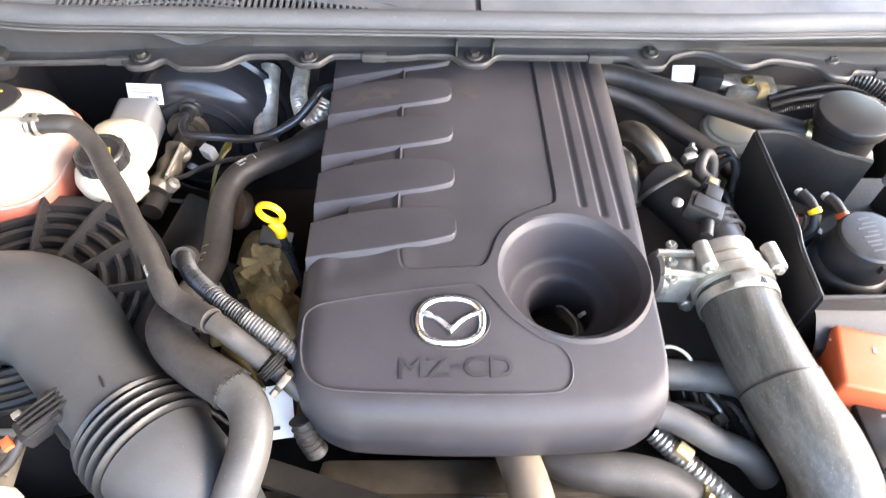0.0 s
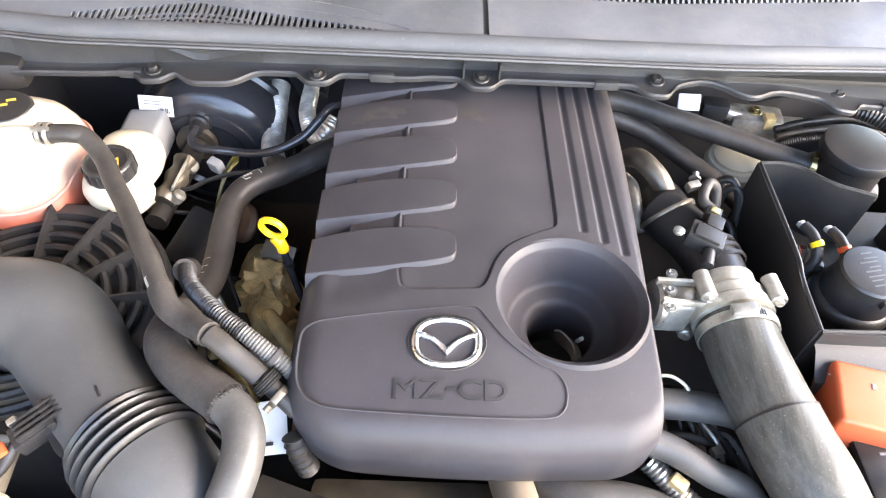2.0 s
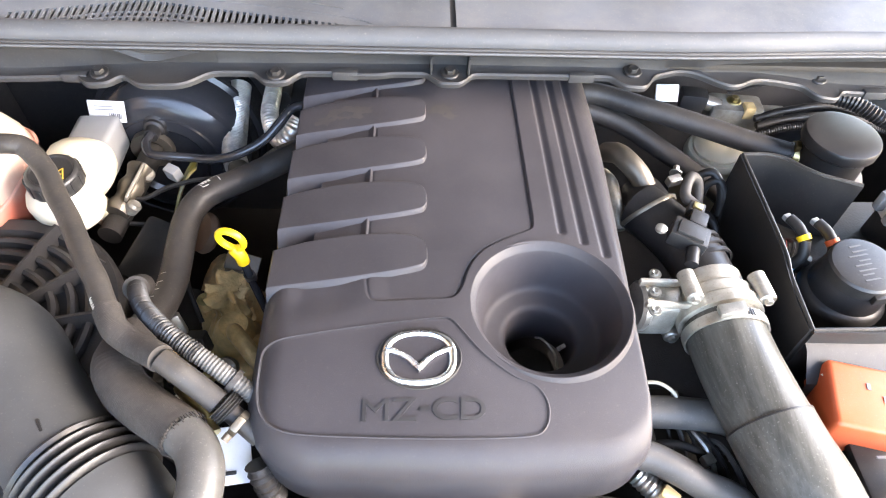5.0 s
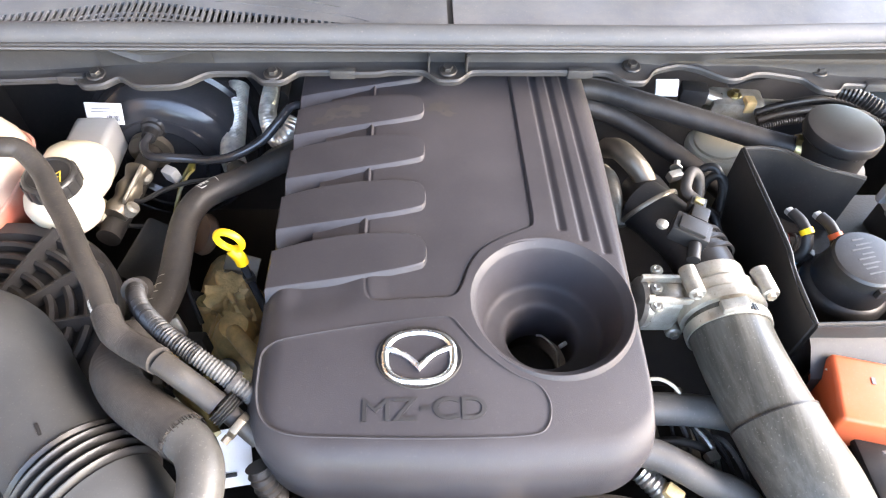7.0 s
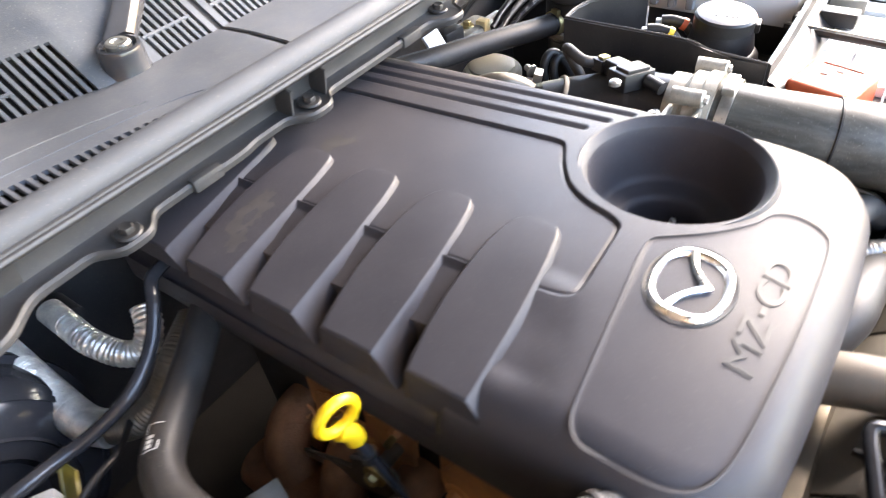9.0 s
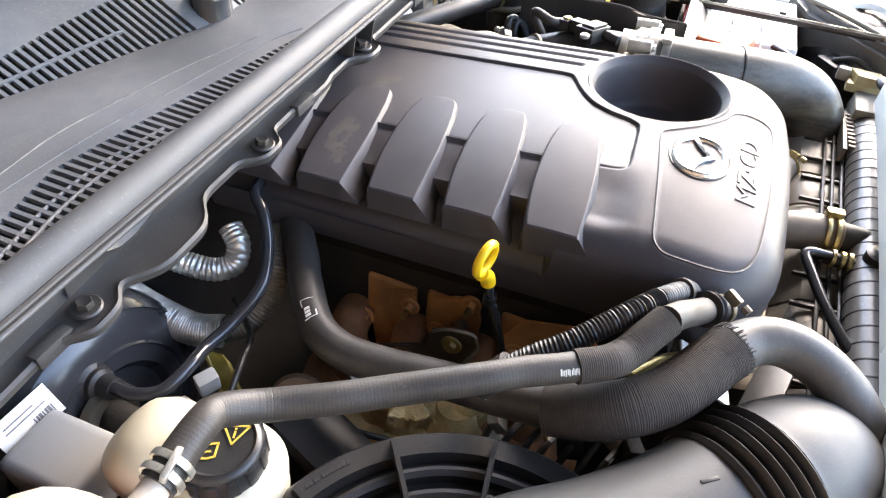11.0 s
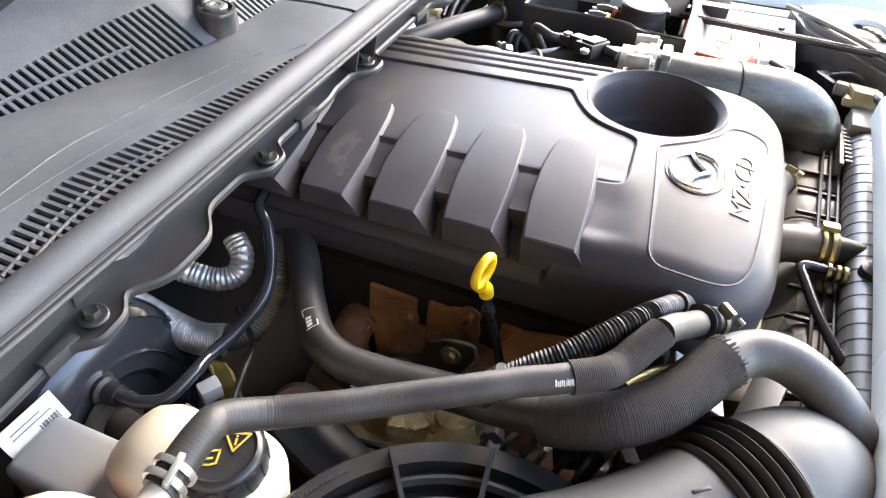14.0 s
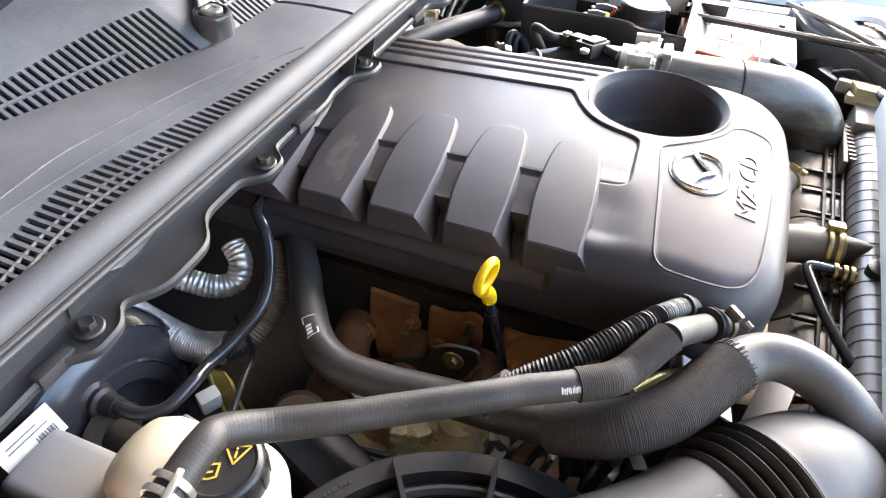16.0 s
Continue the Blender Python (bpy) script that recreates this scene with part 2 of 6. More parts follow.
def lathe(profile, at, axis=(0, 0, 1), seg=40, bm=None):
    """Rows of (radius, height) turned round an axis."""
    bm = bm or bmesh.new()
    m = Matrix.Translation(at) @ Vector((0, 0, 1)).rotation_difference(Vector(axis)).to_matrix().to_4x4()
    rings = []
    for r, h in profile:
        if r < 1e-6:
            rings.append([bm.verts.new(m @ Vector((0, 0, h)))])
        else:
            rings.append([bm.verts.new(m @ Vector((r * math.cos(2 * math.pi * k / seg), r * math.sin(2 * math.pi * k / seg), h))) for k in range(seg)])
    for a, b in zip(rings, rings[1:]):
        for k in range(seg):
            q = [a[k % len(a)], a[(k + 1) % len(a)], b[(k + 1) % len(b)], b[k % len(b)]]
            q = list(dict.fromkeys(q))
            if len(q) > 2:
                bm.faces.new(q)
    return bm


def block(size, m=Matrix(), bevel=0.003, seg=2, taper=1.0, bm=None):
    """A box about m's origin, its edges rounded; taper narrows the top."""
    b = bmesh.new()
    bmesh.ops.create_cube(b, size=1)
    for v in b.verts:
        k = taper if v.co.z > 0 else 1
        v.co = Vector((v.co.x * size[0] * k, v.co.y * size[1] * k, v.co.z * size[2]))
    if bevel:
        bmesh.ops.bevel(b, geom=b.edges[:], offset=min(bevel, min(size) * 0.45), segments=seg, profile=0.6, affect="EDGES")
    bmesh.ops.transform(b, matrix=m, verts=b.verts)
    if bm is None:
        return b
    return join(bm, b)


def join(bm, b):
    me = bpy.data.meshes.new("tmp")
    b.to_mesh(me)
    b.free()
    bm.from_mesh(me)
    bpy.data.meshes.remove(me)
    return bm


def slab(outline, z0, z1, bevel=0.0015, seg=2, m=Matrix()):
    """A flat plate from an outline in x, y."""
    b = bmesh.new()
    low = [b.verts.new((x, y, z0)) for x, y in outline]
    f = b.faces.new(low)
    ext = bmesh.ops.extrude_face_region(b, geom=[f])
    bmesh.ops.translate(b, verts=[v for v in ext["geom"] if isinstance(v, bmesh.types.BMVert)], vec=(0, 0, z1 - z0))
    if bevel:
        bmesh.ops.bevel(b, geom=[e for e in b.edges if abs(e.verts[0].co.z - e.verts[1].co.z) < 1e-6], offset=bevel, segments=seg, affect="EDGES")
    bmesh.ops.transform(b, matrix=m, verts=b.verts)
    return b


def loft(rows, bm=None, close=False):
    """Quads over rows of points."""
    bm = bm or bmesh.new()
    V = [[bm.verts.new(p) for p in r] for r in rows]
    for a, b in zip(V, V[1:]):
        k = len(a)
        for i in range(k if close else k - 1):
            bm.faces.new((a[i], a[(i + 1) % k], b[(i + 1) % k], b[i]))
    return bm


def thicken(bm, t):
    """Gives a sheet a thickness below it."""
    bmesh.ops.recalc_face_normals(bm, faces=bm.faces)
    bmesh.ops.solidify(bm, geom=bm.faces[:], thickness=t)
    return bm


def hexbolt(at, axis, r, h=0.007, washer=True):
    bm = bmesh.new()
    if washer:
        lathe([(0, 0), (r * 1.75, 0), (r * 1.8, 0.0015), (r * 1.6, 0.003), (0, 0.003)], at, axis, 24, bm)
    q = Matrix.Translation(at) @ Vector((0, 0, 1)).rotation_difference(Vector(axis)).to_matrix().to_4x4()
    lathe([(0, 0.002), (r, 0.002), (r, h), (r * 0.86, h + 0.0015), (r * 0.6, h + 0.0008), (0, h + 0.0008)], at, axis, 6, bm)
    return bm


def clamp_band(at, axis, r, width=0.011, ears=True, ear_dir=(0, 0, 1)):
    """A spring or worm clamp round a hose."""
    a = Vector(axis).normalized()
    bm = lathe([(r, -width / 2), (r + 0.0022, -width / 2), (r + 0.0026, 0), (r + 0.0022, width / 2), (r, width / 2)], at, axis, 32)
    if ears:
        d = Vector(ear_dir)
        d = (d - a * d.dot(a)).normalized()
        s = a.cross(d)
        m = Matrix((( *s, 0), (*a, 0), (*d, 0), (0, 0, 0, 1))).transposed()
        m.translation = Vector(at) + d * (r + 0.005)
        block((0.016, width * 1.05, 0.009), m, 0.002, 2, bm=bm)
        m2 = m.copy()
        m2.translation = Vector(at) + d * (r + 0.006) + s * 0.012
        lathe([(0, 0), (0.0042, 0), (0.0042, 0.007), (0, 0.007)], m2.translation, s, 8, bm)
    return bm


def strip(pts, width, up=(0, 0, 1), lift=0.0):
    """A flat ribbon along points, lying across up."""
    P = [Vector(p) for p in pts]
    rows = []
    for i, p in enumerate(P):
        d = (P[min(i + 1, len(P) - 1)] - P[max(i - 1, 0)]).normalized()
        s = d.cross(Vector(up)).normalized() * width / 2
        u = Vector(up) * lift
        rows.append([p - s + u, p + s + u])
    return loft(rows)


def hose_marks(path, r, toward, spans, width=0.004, lift=0.0004):
    """Printed bars along a hose: spans of (from, to) as fractions, on the side that faces toward."""
    P = spline(path, 10)
    n = len(P) - 1
    bm = bmesh.new()
    for a, b, off in spans:
        rows = []
        for k in range(5):
            u = (a + (b - a) * k / 4) * n
            i = min(int(u), n - 1)
            p = P[i].lerp(P[i + 1], u - i)
            d = (P[i + 1] - P[i]).normalized()
            t = Vector(toward)
            t = (t - d * t.dot(d)).normalized()
            s = d.cross(t)
            row = []
            for w in (-0.5, 0, 0.5):
                ang = (off + w * width) / r
                row.append(p + (r + lift) * (t * math.cos(ang) + s * math.sin(ang)))
            rows.append(row)
        loft(rows, bm)
    return bm


# ---- the setting: ground, bay walls, front panel, cowl ----
def sheet(name, size, at, material, label, category):
    bm = bmesh.new()
    bmesh.ops.create_grid(bm, x_segments=8, y_segments=8, size=size)
    bmesh.ops.translate(bm, verts=bm.verts, vec=at)
    return solid(name, bm, material, label, category, kind="structure")


sheet("ground", 60, (0, 0, 0), DIRT, "dark bare ground under the vehicle", "ground")
solid("bay_floor", block((1.56, 1.0, 0.03), pose(0.02, 0.28, 0.50), 0.004), GRIME, "grimy dark bottom of the engine bay", "floor", kind="structure")
solid("wall_left", block((0.03, 1.05, 0.50), pose(-0.78, 0.25, 0.735), 0.006), PANEL, "black painted inner wing of the engine bay", "wall", kind="structure")
solid("wall_right", block((0.03, 1.05, 0.42), pose(0.84, 0.25, 0.695), 0.006), PANEL, "black painted inner wing of the engine bay", "wall", kind="structure")
solid("wall_rear", block((1.60, 0.03, 0.48), pose(0.02, 0.735, 0.745), 0.006), PANEL, "black bulkhead behind the engine", "wall", kind="structure")
solid("wall_front", block((1.56, 0.03, 0.40), pose(0.02, -0.27, 0.68), 0.006), GRIME, "dark front of the bay behind the grille", "wall", kind="structure")


def smooth01(a, b, x):
    t = np.clip((x - a) / (b - a), 0, 1)
    return t * t * (3 - 2 * t)


def slam_y(x):
    return -0.160 - 0.075 * (x - 0.0) + 0.03 * x * x


def front_panel():
    rows = []
    for x in np.linspace(-0.345, 0.372, 30):
        y = slam_y(x)
        rows.append([(x, y + 0.004, 0.925), (x, y + 0.004, 0.955), (x, y + 0.001, 0.962), (x, y - 0.006, 0.966), (x, y - 0.03, 0.968),
                     (x, y - 0.12, 0.968), (x, y - 0.16, 0.96), (x, y - 0.19, 0.93)])
    return solid("front_panel", thicken(loft(rows), 0.002), BODY, "pale silver painted panel over the radiator", "body panel", kind="structure")


front_panel()


def wing_edge():
    rows = []
    for y in np.linspace(-0.30, 0.95, 24):
        x = 0.79 + 0.03 * smooth01(0.0, -0.3, y)
        rows.append([(x, y, 0.86), (x, y, 0.90), (x + 0.004, y, 0.905), (x + 0.05, y, 0.905), (x + 0.06, y, 0.92), (x + 0.09, y, 0.94), (x + 0.2, y, 0.93), (x + 0.25, y, 0.85)])
    return solid("wing_edge", thicken(loft(rows), 0.002), BODY, "pale silver edge of the front wing", "body panel", kind="structure")


wing_edge()

# the cowl: bolt flange, rubber seal, grey trim with slots, wipers, glass
BOLTS = [(-0.464, 0.499, 1.028), (-0.223, 0.492, 1.041), (0.015, 0.498, 1.040), (0.274, 0.510, 1.034), (0.575, 0.548, 0.992)]


def seal_y(x):
    return 0.491 + 0.030 * smooth01(0.3, 0.7, x) + 0.02 * smooth01(-0.55, -0.75, x)


def seal_drop(x):
    return 0.014 * smooth01(0.3, 0.8, x)


def flange_z(x):
    return 1.031 + 0.004 * smooth01(-0.4, 0.0, x) - 0.012 * smooth01(0.25, 0.45, x) - 0.028 * smooth01(0.4, 0.65, x) - 0.014 * smooth01(-0.35, -0.6, x)


def flange_front(x):
    """How far forward the bolted edge reaches: lobes at the bolts, hollows between."""
    y = 0.497 - 0.010 * smooth01(-0.55, -0.8, x)
    for bx, by, _ in BOLTS:
        y = y - 0.022 * np.exp(-((x - bx) / 0.026) ** 4)
    y = y - 0.030 * np.exp(-((x + 0.375) / 0.05) ** 4)
    y = y + 0.026 * smooth01(0.28, 0.36, x) - 0.026 * np.exp(-((x - 0.42) / 0.035) ** 2)
    y = y - 0.012 * np.exp(-((x + 0.10) / 0.03) ** 4) * 0.4
    return y


def flange():
    """Bolted strip, the wall behind it, and the ledge that carries the seal."""
    rows = []
    for x in np.linspace(-0.76, 0.80, 320):
        f, z, s = float(flange_front(x)), float(flange_z(x)), float(seal_y(x))
        back = 0.5175 + 0.024 * float(smooth01(0.30, 0.55, x))
        top = 1.095 - float(seal_drop(x))
        rows.append([(x, f + 0.006, z - 0.010), (x, f + 0.0005, z - 0.0065), (x, f - 0.001, z), (x, f + 0.0015, z + 0.0028), (x, f + 0.0045, z + 0.0012), (x, f + 0.006, z + 0.0005),
                     (x, max(back - 0.004, f + 0.008), z + 0.001), (x, max(back, f + 0.010), z + 0.0025), (x, back + 0.001, z + 0.010), (x, s + 0.020, top - 0.028), (x, s + 0.014, top - 0.018),
                     (x, s - 0.020, top - 0.012), (x, s - 0.024, top - 0.008), (x, s - 0.023, top - 0.0045), (x, s, top - 0.006), (x, s + 0.012, top - 0.004)])
    return loft(rows)


cowl_flange = solid("cowl_flange", flange(), PANEL, "dark grey bolted plastic edge of the cowl", "cowl", kind="structure")
for k, b in enumerate(BOLTS):
    solid("bolt", hexbolt((b[0], b[1] - 0.002, float(flange_z(b[0])) + 0.003), (0, -0.12, 1), 0.0072), BLACK,
          "dark dusty hexagon bolt in the cowl edge", "bolt", "cowl bolts")
for x in (-0.50, -0.13, 0.20, 0.66):
    solid("edge_clip", block((0.036, 0.012, 0.014), pose(x, float(flange_front(x)) + 0.003, float(flange_z(x)) - 0.002), 0.003), PANEL,
          "dark push-on clip on the cowl edge", "clip", "cowl clips")
for s in (-1, 1):
    solid("bolt_bracket", block((0.003, 0.030, 0.034), pose(0.015 + s * 0.026, 0.507, 1.052, 12), 0.001), PANEL, "upright dark rib beside the middle bolt", "bracket", "bracket ribs")


CREASE = [(-0.306, 0.5075, 1.062), (-0.385, 0.5110, 1.0390), (-0.405, 0.5110, 1.0390), (-0.462, 0.5095, 1.066)]
crease_path = [Vector(p).lerp(Vector(q), k / 6) for p, q in zip(CREASE, CREASE[1:]) for k in range(6)] + [Vector(CREASE[-1])]
solid("wall_crease", loft([[(p[0], p[1] + 0.006, p[2] + 0.008), tuple(p), (p[0], p[1] + 0.0015, p[2] - 0.003), (p[0], 0.5165, float(flange_z(p[0])) + 0.0035)] for p in crease_path]), PANEL,
      "raised crease pressed into the cowl's front wall", "crease", kind="structure")


def seal_path():
    pts = [(-0.86, 0.66, 1.085), (-0.82, 0.585, 1.092), (-0.76, 0.530, 1.095)]
    pts += [(x, float(seal_y(x)), 1.095 - float(seal_drop(x))) for x in np.linspace(-0.70, 0.85, 22)]
    return pts


seal = thing("rubber_seal", (0, 0.49, 1.07), "long grey rubber tube seal along the cowl", "seal")
part("tube", tube(seal_path(), 0.0152, 6, 22), SEAL, seal)
part("lip", tube([(p[0], p[1] - 0.0165, p[2] - 0.0055) for p in seal_path()[2:]], 0.0032, 5, 8), PANEL, seal)
part("lip", tube([(p[0], p[1] - 0.0225, p[2] - 0.0065) for p in seal_path()[2:]], 0.0020, 5, 8), SEAL, seal)


def slot_rear(x):
    """Rear end of the small slots: they run out behind the seal."""
    return 0.507 + 0.185 * max(0.0, -0.11 - x) - 0.42 * max(0.0, -0.40 - x)


def grille_front(x):
    return 0.616 + 0.36 * max(0.0, -0.124 - x) + 0.10 * max(0.0, x - 0.30)


def grille_depth(x):
    return 0.058 - 0.044 * float(smooth01(-0.12, -0.46, x))


def cowl_profile(x):
    """Section of the grey trim behind the seal, from front to rear."""
    s = float(seal_y(x)) - 0.491
    d0 = float(seal_drop(x))
    r = max(slot_rear(x), 0.5065) + s
    g, d = grille_front(x), grille_depth(x)
    k = 0.62 * (0.75 - g - d)
    end = 1.100 + 0.66 * d
    return [(x, 0.478 + s, 1.084 - d0), (x, 0.497 + s, 1.0985 - d0), (x, 0.5 * (0.497 + s) + 0.5 * r, 1.1000 - d0), (x, r, 1.1015 - d0), (x, r + 0.007, 1.1030 - d0), (x, 0.4 * r + 0.6 * g - 0.006, 1.1035 - 0.5 * d0), (x, g - 0.010, 1.1015),
            (x, g - 0.004, 1.1005), (x, g, 1.100), (x, g + d, end), (x, g + d + 0.006, end + 0.004), (x, 0.5 * (g + d) + 0.385, end + 0.5 * k), (x, 0.762, end + k), (x, 0.770, end + k + 0.001)]


def curve2_xy(pts, n=6):
    return [(p.x, p.y) for p in spline([(x, y, 0) for x, y in pts], n)]


trim = thing("cowl_trim", (0, 0.70, 1.06), "weathered grey plastic cowl trim with slotted grilles", "cowl trim", kind="structure")


def trim_panel(x0, x1):
    """Trim from x0 to x1, its slots left open along the grilles."""
    bm = bmesh.new()
    xs, x, k = [x0], x0, 0
    while x < x1 - 0.008:
        x += 0.0050 if k % 2 == 0 else 0.0038
        k += 1
        xs.append(x)
    xs.append(x1)
    V = [[bm.verts.new(p) for p in cowl_profile(v)] for v in xs]
    for i in range(len(xs) - 1):
        xm = (xs[i] + xs[i + 1]) / 2
        for j in range(len(V[i]) - 1):
            slot = (j in (1, 2) and -0.56 < xm < -0.10) or (j == 8 and (-0.47 < xm < -0.130 or -0.060 < xm < 0.005 or 0.028 < xm < 0.60))
            if not (i % 2 == 0 and slot):
                bm.faces.new((V[i][j], V[i + 1][j], V[i + 1][j + 1], V[i][j + 1]))
    return thicken(bm, 0.005)


part("trim_panel", trim_panel(-0.80, 0.0135), COWL, trim)
part("trim_panel", trim_panel(0.0215, 0.82), COWL, trim)
for xs in ([-0.45 + 0.064 * k for k in range(5)], [-0.06, 0.0], [0.03, 0.2, 0.4, 0.6]):
    part("cross_bar", tube([(x, grille_front(x) + 0.45 * grille_depth(x), 1.0985 + 0.66 * 0.45 * grille_depth(x)) for x in xs], 0.0024, 4, 6), COWL, trim)
for back in (0.022, 0.034):
    part("cross_bar", tube([(x, slot_rear(x) - back, 1.0985) for x in (-0.50, -0.43, -0.37, -0.31)], 0.0019, 4, 6), COWL, trim)
part("seam_strip", thicken(loft([[(0.0135 + d, y, z - 0.003) for d in (-0.003, 0.012)] for _, y, z in cowl_profile(0.0)]), 0.003), BLACK, trim, "dark seam between the two trims")
DUSTLINE = mat("dust_along_edge", (0.12, 0.118, 0.112), 0.8, var=0.5, scale=60, dust=0.6, dust_col=(0.09, 0.09, 0.09))


def trim_z(x, y):
    """Height of the trim's surface."""
    q = cowl_profile(x)
    for (_, y0, z0), (_, y1, z1) in zip(q, q[1:]):
        if y0 <= y <= y1:
            return z0 + (z1 - z0) * (y - y0) / max(1e-6, y1 - y0)
    return 1.1


for pts, w in (([(-0.47, 0.585), (-0.404, 0.592), (-0.358, 0.594), (-0.303, 0.586), (-0.254, 0.578), (-0.196, 0.565), (-0.13, 0.545)], 0.0009),
               ([(-0.48, 0.572), (-0.396, 0.569), (-0.338, 0.564), (-0.275, 0.554), (-0.2, 0.542), (-0.129, 0.526), (-0.09, 0.512)], 0.0007)):
    path = curve2_xy(pts)
    part("moulded_edge", tube([(x, y, trim_z(x, y) + 0.0002) for x, y in path], w, 1, 8), DUSTLINE if w > 0.0008 else COWL, trim)
well_box = block((1.5, 0.27, 0.01), pose(0.02, 0.660, 1.035), 0.003)
block((1.5, 0.012, 0.16), pose(0.02, 0.789, 1.075), 0.003, bm=well_box)
solid("cowl_well", well_box, GRIME, "black drain channel under the cowl slots", "cowl", kind="structure")

wiper = thing("windscreen_wiper", (-0.095, 0.629, 1.09), "black wiper with a bare metal pivot nut", "wiper")
part("pivot_boss", lathe([(0, 0), (0.026, 0), (0.027, 0.004), (0.0235, 0.010), (0.0225, 0.030), (0.021, 0.034), (0.018, 0.035), (0.0165, 0.030), (0, 0.030)], (-0.095, 0.629, 1.094), (0, -0.1, 1)), BLACK_GLOSS, wiper)
part("nut", lathe([(0, 0.029), (0.0125, 0.029), (0.0125, 0.036), (0.0105, 0.038), (0.006, 0.038), (0.005, 0.0365), (0, 0.0365)], (-0.095, 0.629, 1.094), (0, -0.1, 1), 24), STEEL, wiper, "bright steel nut")
part("arm", loft([[(x - w, y, z - 0.008), (x - w, y, z + 0.004), (x - w * 0.6, y, z + 0.009), (x + w * 0.6, y, z + 0.009), (x + w, y, z + 0.004), (x + w, y, z - 0.008)]
                  for x, y, z, w in ((-0.088, 0.640, 1.122, 0.020), (-0.048, 0.668, 1.143, 0.018), (0.004, 0.706, 1.168, 0.015), (0.09, 0.762, 1.203, 0.012), (0.22, 0.812, 1.230, 0.009))], close=True), BLACK_GLOSS, wiper)
part("blade", tube([(-0.20, 0.80, 1.205), (0.0, 0.805, 1.212), (0.25, 0.815, 1.220), (0.45, 0.825, 1.222)], 0.007, 4, 8), BLACK, wiper)
solid("windscreen", thicken(loft([[(x, 0.757, cowl_profile(x)[-1][2] - 0.006), (x, 1.2, 1.47), (x, 1.65, 1.74)] for x in np.linspace(-0.82, 0.82, 16)]), 0.004), GLASS,
      "dark glass windscreen behind the cowl", "windscreen", kind="structure")


# ---- engine cover ----
X0, X1, Y0, Y1, XC = -0.200, 0.226, -0.046, 0.60, 0.013
PITCH, TIP = 0.0875, 0.1745
WELL = (0.112, 0.1265, 0.0855)


def crown(x, y):
    z = 1.016 - 0.010 * ((x - XC) / 0.2) ** 2 - 0.012 * np.clip((y - 0.2) / 0.3, 0, 1.3) - 0.30 * np.clip(-0.04 - x, 0, 1) ** 2
    return z - 0.024 * np.clip((0.085 - y) / 0.13, 0, 1) ** 2


def to_lines(x, y, pts, closed=False):
    """Distance of points from a polyline."""
    best = np.full(x.shape, 9.0)
    seq = list(zip(pts, pts[1:])) + ([(pts[-1], pts[0])] if closed else [])
    for (ax, ay), (bx, by) in seq:
        dx, dy = bx - ax, by - ay
        t = np.clip(((x - ax) * dx + (y - ay) * dy) / (dx * dx + dy * dy + 1e-12), 0, 1)
        best = np.minimum(best, np.hypot(x - ax - t * dx, y - ay - t * dy))
    return best


def inside(x, y, pts):
    hit = np.zeros(x.shape, bool)
    for (ax, ay), (bx, by) in zip(pts, pts[1:] + pts[:1]):
        if ay != by:
            hit ^= ((ay > y) != (by > y)) & (x < (bx - ax) * (y - ay) / (by - ay) + ax)
    return hit


def curve2(pts, n=8):
    return [(p.x, p.y) for p in spline([(x, y, 0) for x, y in pts], n)]


PANEL_EDGE = ([(0.109, 0.62), (0.109, 0.258)] + curve2([(0.109, 0.250), (0.106, 0.236), (0.094, 0.228), (0.072, 0.217), (0.045, 0.198), (0.029, 0.174), (0.020, 0.148), (0.011, 0.135), (-0.002, 0.132)])
              + curve2([(-0.06, 0.130), (-0.076, 0.131), (-0.084, 0.139), (-0.087, 0.156), (-0.088, 0.172)]) + [(-0.0885, 0.192), (-0.0885, 0.62)])
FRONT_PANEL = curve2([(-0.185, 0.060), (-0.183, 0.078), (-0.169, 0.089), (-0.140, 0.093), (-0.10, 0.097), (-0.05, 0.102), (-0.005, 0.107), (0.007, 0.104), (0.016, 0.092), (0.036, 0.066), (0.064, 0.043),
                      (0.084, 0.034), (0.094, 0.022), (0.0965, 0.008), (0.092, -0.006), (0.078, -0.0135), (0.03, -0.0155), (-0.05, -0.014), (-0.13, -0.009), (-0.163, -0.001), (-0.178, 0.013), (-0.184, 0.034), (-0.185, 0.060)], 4)


